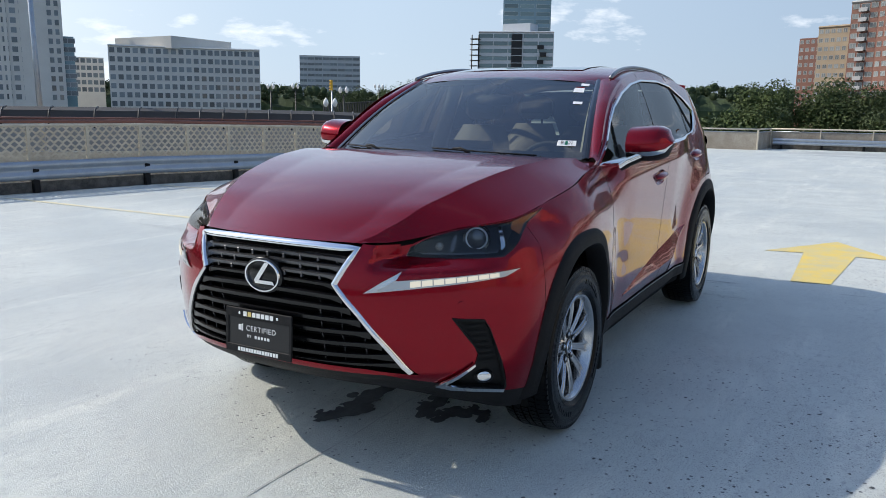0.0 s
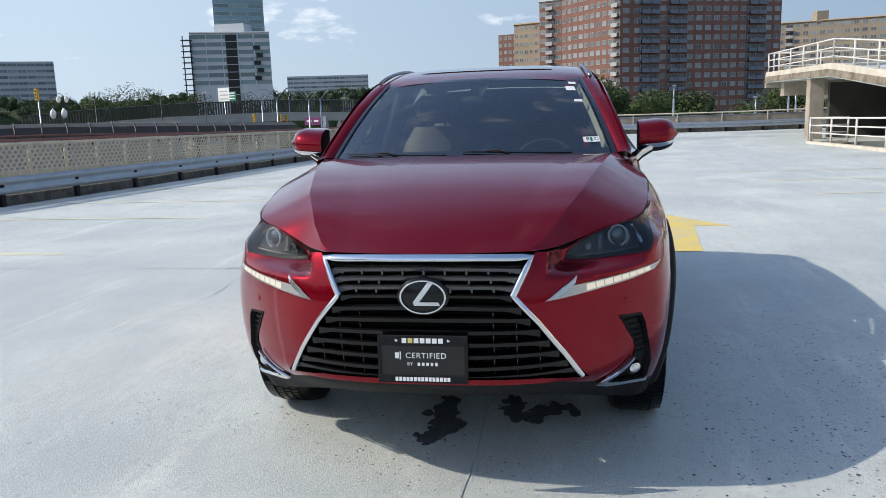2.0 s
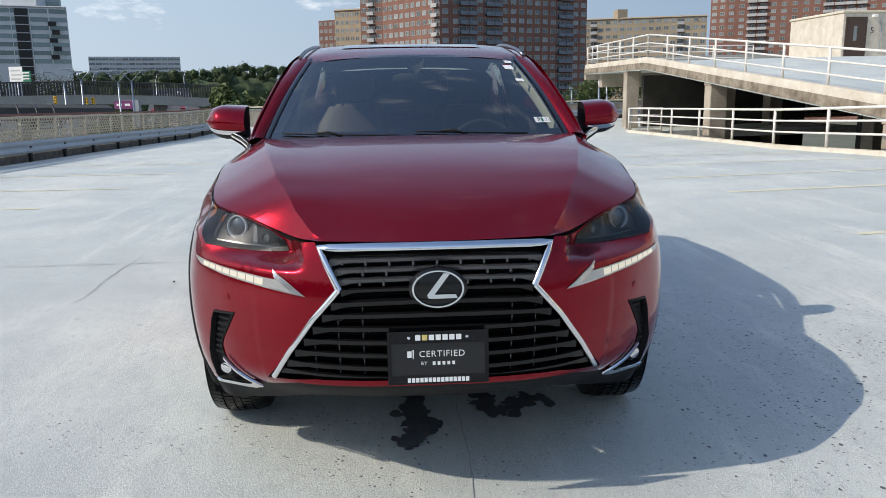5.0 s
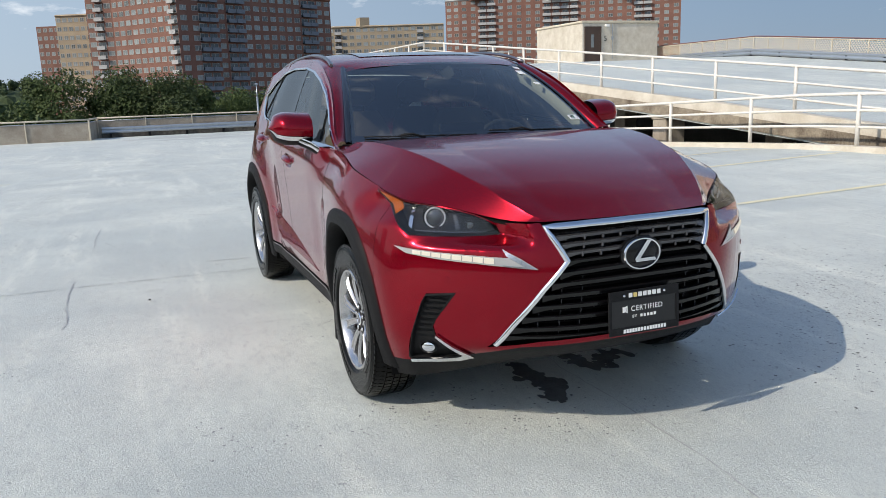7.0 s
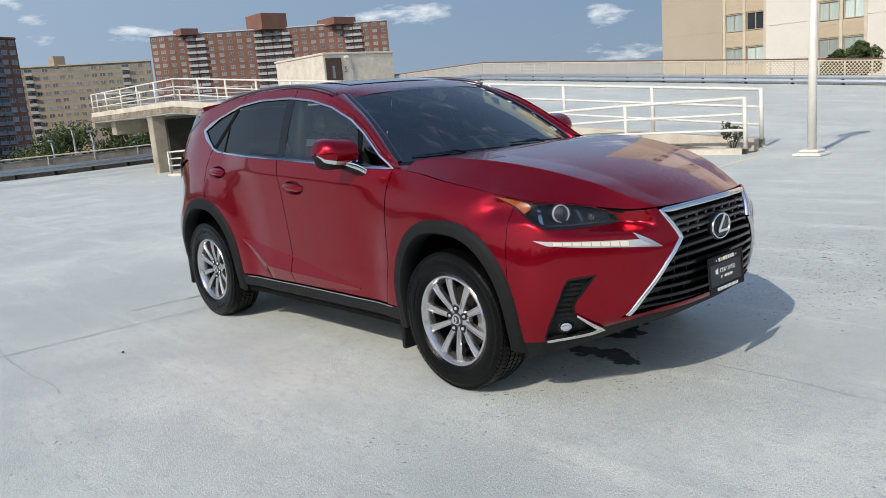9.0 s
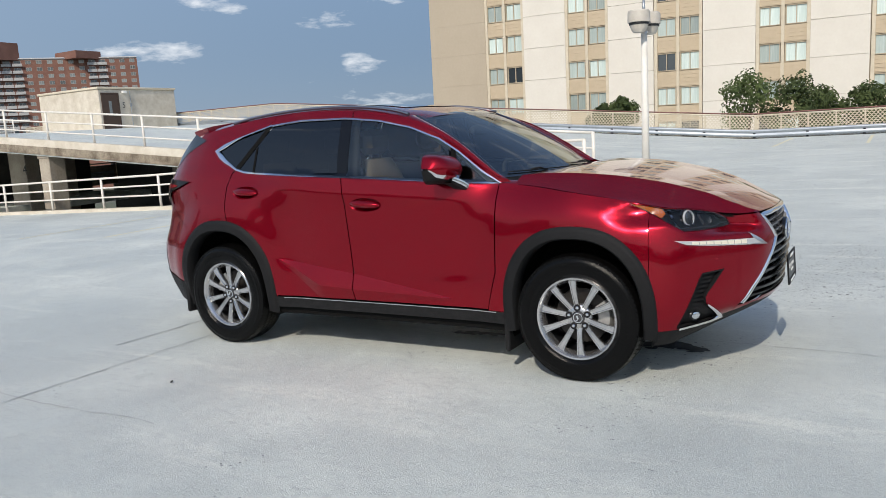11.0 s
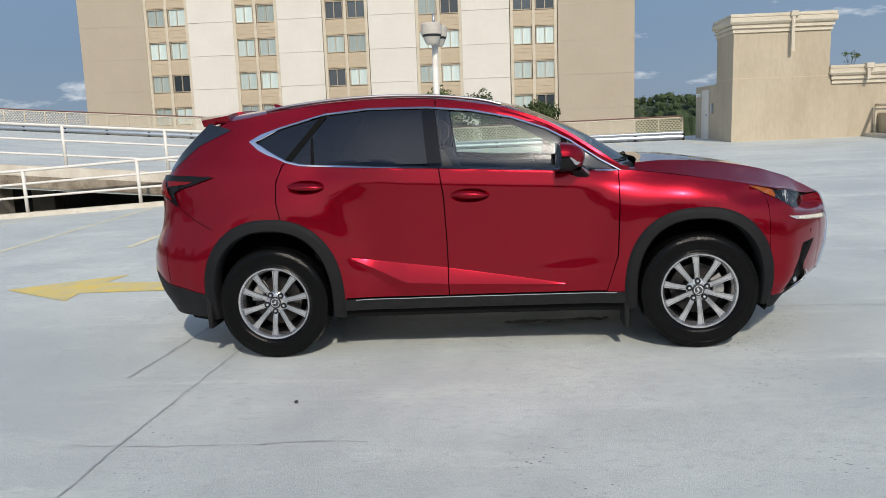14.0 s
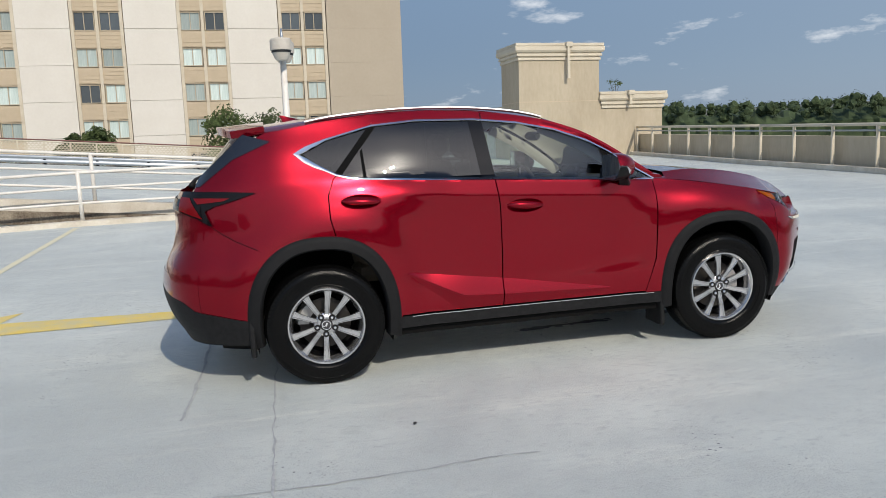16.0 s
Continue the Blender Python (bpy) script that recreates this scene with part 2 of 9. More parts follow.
def car_paint():
    """Deep red metallic base under a clear coat, with fine flake."""
    m = bpy.data.materials.new("red_metallic_paint")
    m.use_nodes = True
    n, l = m.node_tree.nodes, m.node_tree.links
    p = n["Principled BSDF"]
    tc = n.new("ShaderNodeTexCoord")
    t = n.new("ShaderNodeTexNoise")
    t.inputs["Scale"].default_value, t.inputs["Detail"].default_value = 900, 2
    l.new(tc.outputs["Object"], t.inputs["Vector"])
    x = n.new("ShaderNodeMix")
    x.data_type = "RGBA"
    x.inputs["A"].default_value, x.inputs["B"].default_value = (0.205, 0.0010, 0.0090, 1), (0.268, 0.0018, 0.0128, 1)
    l.new(t.outputs["Fac"], x.inputs["Factor"])
    l.new(x.outputs["Result"], p.inputs["Base Color"])
    p.inputs["Metallic"].default_value, p.inputs["Roughness"].default_value = 0.70, 0.25
    p.inputs["Specular IOR Level"].default_value = 0.1
    p.inputs["Coat Weight"].default_value, p.inputs["Coat Roughness"].default_value, p.inputs["Coat IOR"].default_value = 1.0, 0.012, 1.62
    lw = n.new("ShaderNodeLayerWeight")
    lw.inputs["Blend"].default_value = 0.5
    mr = n.new("ShaderNodeMapRange")
    mr.inputs["From Min"].default_value, mr.inputs["From Max"].default_value = 0.45, 0.82
    mr.inputs["To Min"].default_value, mr.inputs["To Max"].default_value = 0.30, 1.0
    l.new(lw.outputs["Facing"], mr.inputs["Value"])
    l.new(mr.outputs["Result"], p.inputs["Coat Weight"])
    return m


PAINT = car_paint()
DECK = deck_material()
BLACK_TRIM = mat("black_trim_plastic", (0.006, 0.006, 0.0065), 0.6, spec=0.2, c2=(0.015, 0.015, 0.016), scale=30, bump=0.15, bump_scale=500)
CLADDING = mat("grey_cladding_plastic", (0.008, 0.0082, 0.009), 0.6, spec=0.15, c2=(0.012, 0.0122, 0.013), scale=12, bump=0.2, bump_scale=600)
GLOSS_BLACK = mat("gloss_black", (0.006, 0.006, 0.007), 0.08, coat=1.0)
PILLAR_BLACK = mat("pillar_film_black", (0.004, 0.004, 0.005), 0.05, spec=0.3)
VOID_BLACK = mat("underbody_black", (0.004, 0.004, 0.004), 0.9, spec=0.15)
CHROME = mat("chrome", (0.75, 0.76, 0.78), 0.07, 1.0)
SATIN = mat("satin_silver", (0.62, 0.63, 0.65), 0.24, 1.0)
RAIL_GREY = mat("satin_grey_rail", (0.27, 0.27, 0.285), 0.32, 1.0)
GRILLE_BLACK = mat("grille_black", (0.006, 0.006, 0.0065), 0.20, spec=0.38)
ALLOY = mat("alloy_rim_paint", (0.56, 0.56, 0.565), 0.24, 0.92, c2=(0.50, 0.50, 0.505), scale=20)
IRON = mat("brake_iron", (0.055, 0.05, 0.046), 0.4, 0.6, c2=(0.03, 0.026, 0.023), scale=14)
CALIPER_GREY = mat("cast_aluminium", (0.50, 0.50, 0.495), 0.45, 0.3, c2=(0.28, 0.275, 0.27), scale=18)
RUBBER = mat("tyre_rubber", (0.0022, 0.0022, 0.0024), 0.20, spec=0.14, c2=(0.0034, 0.0034, 0.0034), scale=10, bump=0.15, bump_scale=300)
CLEAR_GLASS = pane("clear_glass", (0.80, 0.90, 0.83), ior=1.9)
SCREEN_GLASS = pane("windscreen_glass", (0.60, 0.70, 0.63), ior=2.6)
TINT_GLASS = pane("privacy_glass", (0.045, 0.05, 0.053), ior=1.75)
LENS = pane("lamp_lens", (0.90, 0.92, 0.93), ior=1.5)
RED_LENS = mat("red_lens", (0.16, 0.003, 0.006), 0.12, spec=0.25)
SMOKE_LENS = mat("smoked_lens", (0.006, 0.005, 0.006), 0.10, spec=0.22)
AMBER = mat("amber_reflector", (0.36, 0.09, 0.010), 0.2, coat=1.0)
RING_SILVER = mat("lamp_ring_silver", (0.66, 0.67, 0.70), 0.45, 0.25)
GRILLE_GREY = mat("dark_grille_metal", (0.11, 0.11, 0.115), 0.26, 0.7)
REFLECTOR = mat("lamp_reflector", (0.7, 0.71, 0.73), 0.12, 1.0)
LED = emit("led_daylight", (0.88, 0.83, 0.70), 0.50)
LED.node_tree.nodes["Principled BSDF"].inputs["Base Color"].default_value = (0.14, 0.135, 0.12, 1)
LAMP_BLACK = mat("lamp_housing_black", (0.005, 0.0053, 0.006), 0.3, 0.1, c2=(0.012, 0.013, 0.015), scale=14, spec=0.25)
PROJECTOR = mat("projector_glass", (0.10, 0.11, 0.12), 0.05, 0.5, coat=1.0)
DRL_GREY = mat("clear_lamp_body", (0.50, 0.50, 0.49), 0.2, 0.4, coat=1.0)
TAN_LEATHER = mat("tan_leather", (0.105, 0.078, 0.056), 0.55, c2=(0.085, 0.062, 0.045), scale=8, bump=0.3, bump_scale=200)
DARK_INTERIOR = mat("dark_interior", (0.02, 0.02, 0.022), 0.7, c2=(0.03, 0.03, 0.033), scale=12, bump=0.3, bump_scale=250)
HEADLINER = mat("headliner_cloth", (0.42, 0.41, 0.37), 0.9)
LAMP_DRUM = mat("weathered_lamp_drum", (0.58, 0.54, 0.48), 0.6, c2=(0.46, 0.42, 0.36), scale=6, amount=0.6)
WHITE_PAINT_STEEL = mat("white_painted_steel", (0.78, 0.76, 0.71), 0.45, c2=(0.66, 0.61, 0.54), scale=5, amount=0.5, bump=0.15, bump_scale=120)
CONCRETE = mat("weathered_concrete", (0.42, 0.37, 0.30), 0.85, c2=(0.28, 0.235, 0.185), scale=1.3, amount=0.8, bump=0.5, bump_scale=40)
KERB_PAINT = mat("cream_painted_kerb", (0.68, 0.63, 0.54), 0.75, c2=(0.48, 0.42, 0.33), scale=2.2, amount=0.6, bump=0.4, bump_scale=50)
GALV = mat("galvanised_steel", (0.42, 0.46, 0.50), 0.42, 0.75, c2=(0.33, 0.36, 0.40), scale=4, amount=0.6, bump=0.1)
FENCE_PAINT = mat("cream_fence_paint", (0.62, 0.56, 0.44), 0.6, c2=(0.46, 0.39, 0.29), scale=3, amount=0.6)
RUST_RAIL = mat("rusty_red_rail", (0.22, 0.10, 0.085), 0.75, c2=(0.14, 0.07, 0.06), scale=4)
YELLOW = mat("yellow_road_paint", (0.80, 0.58, 0.10), 0.6, c2=(0.60, 0.52, 0.28), scale=4, amount=0.7, bump=0.3, bump_scale=90)
FADED_LINE = mat("faded_line_paint", (0.78, 0.70, 0.42), 0.65, c2=(0.62, 0.60, 0.50), scale=3, amount=0.6)
OIL = mat("oil_stain", (0.060, 0.064, 0.070), 0.5, spec=0.2, c2=(0.125, 0.13, 0.135), scale=9, amount=0.9)
DAMP = mat("damp_coating", (0.36, 0.38, 0.37), 0.5, c2=(0.50, 0.52, 0.49), scale=1.2, amount=0.9, stretch=(2.5, 0.5, 1))
CRACK = mat("crack_filler", (0.31, 0.325, 0.33), 0.8, c2=(0.46, 0.47, 0.47), scale=14, amount=0.9)
STUCCO = mat("beige_stucco", (0.52, 0.45, 0.335), 0.9, c2=(0.42, 0.35, 0.25), scale=0.7, amount=0.7, bump=0.4, bump_scale=60, stretch=(1, 1, 0.35))
STUCCO_TRIM = mat("cream_stucco_trim", (0.66, 0.60, 0.48), 0.85, c2=(0.55, 0.48, 0.37), scale=1.5, bump=0.3, bump_scale=70)
HOTEL_WHITE = mat("white_precast_panel", (0.74, 0.705, 0.635), 0.85, c2=(0.68, 0.64, 0.57), scale=0.35, amount=0.6, bump=0.2, bump_scale=20)
HOTEL_BEIGE = mat("beige_precast_panel", (0.47, 0.405, 0.315), 0.85, c2=(0.43, 0.365, 0.28), scale=0.3, amount=0.6, bump=0.2, bump_scale=20)
HOTEL_SPANDREL = mat("tan_spandrel", (0.56, 0.46, 0.33), 0.8, c2=(0.50, 0.41, 0.29), scale=2)
BRICK_RED = mat("red_brick_wall", (0.235, 0.118, 0.088), 0.9, c2=(0.185, 0.09, 0.068), scale=0.25, amount=0.8)
BRICK_DARK = mat("dark_brick_wall", (0.19, 0.085, 0.06), 0.9, c2=(0.15, 0.07, 0.05), scale=0.25, amount=0.8)
TAN_BRICK = mat("tan_brick_wall", (0.40, 0.32, 0.22), 0.9, c2=(0.33, 0.26, 0.18), scale=0.25, amount=0.8)
BALCONY = mat("balcony_concrete", (0.46, 0.45, 0.43), 0.8, c2=(0.36, 0.36, 0.37), scale=0.6)
BALCONY_BLUE = mat("blue_grey_balcony", (0.19, 0.21, 0.25), 0.7, c2=(0.15, 0.17, 0.20), scale=0.6)
WIN_DARK = mat("dark_window_glass", (0.035, 0.045, 0.055), 0.1, c2=(0.06, 0.075, 0.085), scale=0.5, coat=0.6, per_object=0.5)
WIN_CURTAIN = mat("curtained_window_glass", (0.34, 0.44, 0.42), 0.15, c2=(0.60, 0.67, 0.64), scale=2.0, coat=0.7, per_object=0.4, stretch=(6, 6, 0.2))
WIN_PALE = mat("pale_window_glass", (0.25, 0.27, 0.26), 0.2, c2=(0.12, 0.14, 0.15), scale=0.9, coat=0.5, per_object=0.6)
GLASS_BLUE = mat("blue_green_curtain_wall", (0.20, 0.31, 0.34), 0.12, c2=(0.14, 0.24, 0.27), scale=0.2, coat=1.0)
OFFICE_STONE = mat("pale_office_stone", (0.70, 0.68, 0.62), 0.85, c2=(0.62, 0.60, 0.55), scale=0.2)
GREY_METAL = mat("grey_metal_cladding", (0.52, 0.53, 0.53), 0.6, 0.0, c2=(0.44, 0.45, 0.46), scale=0.2)
WIN_BLUE = mat("blue_grey_office_glass", (0.10, 0.125, 0.14), 0.15, c2=(0.20, 0.225, 0.235), scale=0.12, coat=0.8, per_object=0.5)
WIN_TEAL = mat("teal_office_glass", (0.17, 0.25, 0.25), 0.15, c2=(0.10, 0.16, 0.165), scale=0.12, coat=0.8, per_object=0.3)
CURTAIN_GREY = mat("grey_tower_cladding", (0.62, 0.64, 0.64), 0.6, c2=(0.52, 0.54, 0.55), scale=0.15)
DOOR_BROWN = mat("dark_brown_door", (0.06, 0.035, 0.025), 0.5)
FOLIAGE = mat("leaf_green", (0.034, 0.058, 0.015), 0.75, c2=(0.090, 0.125, 0.034), scale=1.5, amount=0.9, per_object=0.25)
FOLIAGE_FAR = mat("far_woodland_green", (0.026, 0.046, 0.019), 0.95, c2=(0.058, 0.085, 0.034), scale=0.16, amount=1.0)
BARK = mat("bark", (0.10, 0.075, 0.05), 0.9, c2=(0.06, 0.045, 0.03), scale=6, bump=0.6)
ASPHALT = mat("asphalt", (0.055, 0.055, 0.057), 0.9, c2=(0.075, 0.075, 0.075), scale=0.3)
GROUND = mat("city_ground", (0.10, 0.11, 0.07), 0.95, c2=(0.16, 0.155, 0.14), scale=0.02, amount=1.0)
BRIDGE = mat("bridge_concrete", (0.40, 0.39, 0.36), 0.85, c2=(0.31, 0.30, 0.28), scale=0.3)
# mottled kerb colour, darkened to hold the shade under the guardrail beams
KERB_DARK = mat("shade_dark_kerb", (0.13, 0.12, 0.105), 0.9, c2=(0.05, 0.047, 0.042), scale=6, amount=1.0, bump=0.5, bump_scale=40)
DARK_FENCE = mat("dark_bridge_fence", (0.05, 0.048, 0.045), 0.7)
LAMP_WHITE = mat("lamp_globe_white", (0.85, 0.84, 0.80), 0.3)
POST_BLACK = mat("black_lamp_post", (0.012, 0.012, 0.013), 0.5)
SIGN_GREEN = mat("green_road_sign", (0.01, 0.16, 0.09), 0.5)
SIGN_WHITE = mat("white_sign_face", (0.8, 0.8, 0.78), 0.5)
SIGN_PURPLE = mat("purple_banner", (0.16, 0.03, 0.13), 0.6)
SIGNAL_YELLOW = mat("signal_yellow", (0.75, 0.42, 0.02), 0.5)
STAINED = mat("stained_slab_edge", (0.36, 0.31, 0.235), 0.9, c2=(0.10, 0.072, 0.05), scale=2.2, amount=0.7, bump=0.3, bump_scale=40)
# concrete coloured near black to stand for the darkness under the ramp
SHADED_CONCRETE = mat("shaded_garage_concrete", (0.06, 0.056, 0.05), 0.9, c2=(0.035, 0.033, 0.03), scale=0.8, amount=0.8)
BLACK_PLATE = mat("black_plate", (0.008, 0.008, 0.009), 0.35, c2=(0.012, 0.012, 0.013), scale=20)
WHITE_INK = mat("white_ink", (0.82, 0.82, 0.80), 0.5)


# ---- mesh helpers ----
def link_bm(name, bm, material, parent=None, label="", smooth=False, angle=35):
    me = bpy.data.meshes.new(name)
    if smooth:
        for f in bm.faces:
            f.smooth = True
        for e in bm.edges:
            e.smooth = not (len(e.link_faces) == 2 and e.calc_face_angle(0) > radians(angle))
    bm.to_mesh(me)
    bm.free()
    for mm in (material if isinstance(material, (list, tuple)) else [material]):
        me.materials.append(mm)
    ob = new(name, me)
    if parent is not None:
        ob.parent = parent
    if label:
        ob["label"] = label
    return ob


def part(name, bm, material, parent, label="", smooth=True, angle=35):
    return link_bm(name, bm, material, parent, label, smooth, angle)


def share(name, ob, parent, loc=(0, 0, 0), turn=0.0):
    """Another piece on the same mesh."""
    o = new(name, ob.data)
    o.parent = parent
    o.matrix_basis = pose(*loc, 0, 0, turn)
    return o


def thing(name, label, category, group="", m=None, kind=""):
    e = new(name)
    e.empty_display_size = 0.2
    if m is not None:
        e.matrix_basis = m
    return tagged(e, label, category, group, kind)


def box(bm, x0, x1, y0, y1, z0, z1, bevel=0.0, m=None):
    r = bmesh.ops.create_cube(bm, size=1.0)
    vs = r["verts"]
    for v in vs:
        v.co = Vector(((x0 + x1) / 2 + v.co.x * (x1 - x0), (y0 + y1) / 2 + v.co.y * (y1 - y0), (z0 + z1) / 2 + v.co.z * (z1 - z0)))
        if m is not None:
            v.co = m @ v.co
    if bevel:
        es = list({e for v in vs for e in v.link_edges})
        bmesh.ops.bevel(bm, geom=es, offset=bevel, segments=1, affect="EDGES")
    return bm


def tube(bm, a, b, r0, r1=None, n=10, caps=True):
    a, b = Vector(a), Vector(b)
    r1 = r0 if r1 is None else r1
    q = (b - a).to_track_quat("Z", "Y")
    ra, rb = [], []
    for i in range(n):
        t = 2 * math.pi * i / n
        d = q @ Vector((math.cos(t), math.sin(t), 0))
        ra.append(bm.verts.new(a + d * r0))
        rb.append(bm.verts.new(b + d * r1))
    for i in range(n):
        j = (i + 1) % n
        bm.faces.new((ra[i], ra[j], rb[j], rb[i]))
    if caps:
        bm.faces.new(ra[::-1])
        bm.faces.new(rb)
    return bm


def sweep(bm, path, r, n=8, flat=1.0):
    """A round bar along a line of points."""
    rings = []
    pts = [Vector(p) for p in path]
    for i, p in enumerate(pts):
        d = (pts[min(i + 1, len(pts) - 1)] - pts[max(i - 1, 0)]).normalized()
        q = d.to_track_quat("Z", "Y")
        rad = r[i] if isinstance(r, (list, tuple)) else r
        rings.append([bm.verts.new(p + q @ Vector((math.cos(2 * math.pi * k / n) * rad, math.sin(2 * math.pi * k / n) * rad * flat, 0))) for k in range(n)])
    for a, b in zip(rings, rings[1:]):
        for k in range(n):
            bm.faces.new((a[k], a[(k + 1) % n], b[(k + 1) % n], b[k]))
    bm.faces.new(rings[0][::-1])
    bm.faces.new(rings[-1])
    return bm


def grid_faces(bm, rows, flip=False, closed=False):
    vs = [[bm.verts.new(p) for p in r] for r in rows]
    m = len(vs[0])
    for a, b in zip(vs, vs[1:]):
        for k in range(m if closed else m - 1):
            q = (a[k], a[(k + 1) % m], b[(k + 1) % m], b[k])
            bm.faces.new(q[::-1] if flip else q)
    return bm


def revolve(bm, profile, n=48, axis="y", centre=(0, 0, 0), closed=False):
    """Turns a profile of (radius, along) about an axis."""
    rows = []
    for r, h in profile:
        ring = []
        for i in range(n):
            t = 2 * math.pi * i / n
            c, s = math.cos(t) * r, math.sin(t) * r
            v = {"y": (c, h, s), "z": (c, s, h), "x": (h, c, s)}[axis]
            ring.append(Vector(v) + Vector(centre))
        rows.append(ring)
    if closed:
        rows.append(rows[0])
    grid_faces(bm, rows, closed=True)
    bmesh.ops.remove_doubles(bm, verts=bm.verts[:], dist=1e-5)
    return bm


def solid(bm, thick):
    """Gives an open sheet thickness, away from its normals."""
    bmesh.ops.recalc_face_normals(bm, faces=bm.faces[:])
    bmesh.ops.solidify(bm, geom=bm.faces[:], thickness=thick)
    return bm


def spline(ks, vs, x):
    """Smooth curve through knots (finite-difference cubic)."""
    ks, vs = np.asarray(ks, float), np.asarray(vs, float)
    if vs.ndim == 1:
        vs = vs[:, None]
        flat = True
    else:
        flat = False
    d = np.diff(vs, axis=0) / np.diff(ks)[:, None]
    m = np.zeros_like(vs)
    m[0], m[-1] = d[0], d[-1]
    w = np.diff(ks)[:, None]
    m[1:-1] = (d[:-1] * w[1:] + d[1:] * w[:-1]) / (w[1:] + w[:-1])
    x = np.clip(np.asarray(x, float), ks[0], ks[-1])
    i = np.clip(np.searchsorted(ks, x, side="right") - 1, 0, len(ks) - 2)
    h = (ks[i + 1] - ks[i])
    t = ((x - ks[i]) / h)
    t = t[..., None] if np.ndim(t) else t
    h = h[..., None] if np.ndim(h) else h
    r = (2 * t**3 - 3 * t**2 + 1) * vs[i] + (t**3 - 2 * t**2 + t) * h * m[i] + (-2 * t**3 + 3 * t**2) * vs[i + 1] + (t**3 - t**2) * h * m[i + 1]
    return r[..., 0] if flat else r


def inside(poly, a, b):
    k, hit = len(poly), False
    for i in range(k):
        (x0, y0), (x1, y1) = poly[i], poly[(i + 1) % k]
        if (y0 > b) != (y1 > b) and a < (x1 - x0) * (b - y0) / (y1 - y0) + x0:
            hit = not hit
    return hit


def cut(bm, poly, axes="xz", keep=False):
    """Cuts the outline of a polygon, seen along one axis, into a sheet; drops what lies inside it, or (keep) outside."""
    ia, ib = "xyz".index(axes[0]), "xyz".index(axes[1])
    la, lb = [p[0] for p in poly], [p[1] for p in poly]
    a0, a1, b0, b1 = min(la), max(la), min(lb), max(lb)
    for i in range(len(poly)):
        (pa, pb), (qa, qb) = poly[i], poly[(i + 1) % len(poly)]
        ea0, ea1, eb0, eb1 = min(pa, qa) - 0.002, max(pa, qa) + 0.002, min(pb, qb) - 0.002, max(pb, qb) + 0.002
        near = []
        for f in bm.faces:
            ca, cb = [v.co[ia] for v in f.verts], [v.co[ib] for v in f.verts]
            if max(ca) >= ea0 and min(ca) <= ea1 and max(cb) >= eb0 and min(cb) <= eb1:
                near.append(f)
        if not near:
            continue
        no = Vector((0, 0, 0))
        no[ia], no[ib] = qb - pb, pa - qa
        if no.length < 1e-9:
            continue
        co = Vector((0, 0, 0))
        co[ia], co[ib] = pa, pb
        geom = list({g for f in near for g in (f, *f.edges, *f.verts)})
        bmesh.ops.bisect_plane(bm, geom=geom, dist=1e-5, plane_co=co, plane_no=no.normalized())
    drop = []
    for f in bm.faces:
        c = f.calc_center_median()
        if inside(poly, c[ia], c[ib]) != keep:
            drop.append(f)
    bmesh.ops.delete(bm, geom=drop, context="FACES")
    return bm


def mirrored(poly):
    return [(-a, b) for a, b in poly]


def words(name, text, size, m, material, parent, depth=0.0015, spacing=1.0):
    """Raised lettering as a mesh of its own."""
    cu = bpy.data.curves.new(name, "FONT")
    cu.body, cu.size, cu.extrude, cu.align_x, cu.align_y, cu.space_character = text, size, depth, "CENTER", "CENTER", spacing
    tmp = bpy.data.objects.new(name, cu)
    scene.collection.objects.link(tmp)
    me = bpy.data.meshes.new_from_object(tmp.evaluated_get(bpy.context.evaluated_depsgraph_get()))
    bpy.data.objects.remove(tmp)
    me.materials.append(material)
    ob = new(name, me)
    ob.parent, ob.matrix_basis = parent, m
    return ob


# ---- the parking deck ----
def deck_z(x, y):
    """Height of the deck's surface: level round the car, falling gently to the back, rising to the far side."""
    z = -0.02 * min(max(-x - 5, 0), 22.5)
    z += 0.02 * min(max(y - 1.5, 0), 8) * min(max((x + 14) / 8, 0), 1)
    return z + 0.012 * max(0, y - 9.5)


RAMP_X, RAIL_Y, SLAB_Y, FAR_Y = -2.3, 9.3, 10.1, 27.6


def ramp_z(x, y):
    return deck_z(RAMP_X, y) + 0.0895 * min(max(RAMP_X - x, 0), 24.4)


def sheet(name, x0, x1, y0, y1, nx, ny, fz, thick, material, label, under=0.0):
    bm = bmesh.new()
    rows = [[(x0 + (x1 - x0) * i / nx, y0 + (y1 - y0) * j / ny, fz(x0 + (x1 - x0) * i / nx, y0 + (y1 - y0) * j / ny) - under) for i in range(nx + 1)] for j in range(ny + 1)]
    grid_faces(bm, rows)
    ret = bmesh.ops.extrude_face_region(bm, geom=bm.faces[:])
    for v in [g for g in ret["geom"] if isinstance(g, bmesh.types.BMVert)]:
        v.co.z -= thick
    bmesh.ops.recalc_face_normals(bm, faces=bm.faces[:])
    return tagged(link_bm(name, bm, material), label, "floor", kind="structure")


sheet("floor", -41, 14.5, -9.9, RAIL_Y, 111, 32, deck_z, 0.3, DECK, "blue-grey coated concrete parking deck with scuffs and pits")
sheet("floor", RAMP_X, 14.5, RAIL_Y, 31, 22, 30, deck_z, 0.3, DECK, "blue-grey coated parking deck running on to the far parapet")
sheet("floor", -36.6, RAMP_X, SLAB_Y, 19, 56, 10, ramp_z, 0.34, DECK, "blue-grey coated ramp rising to the upper parking level")
sheet("floor", -52, RAMP_X, 19, FAR_Y + 0.6, 60, 10, ramp_z, 0.34, DECK, "blue-grey coated upper parking level along the far fence")
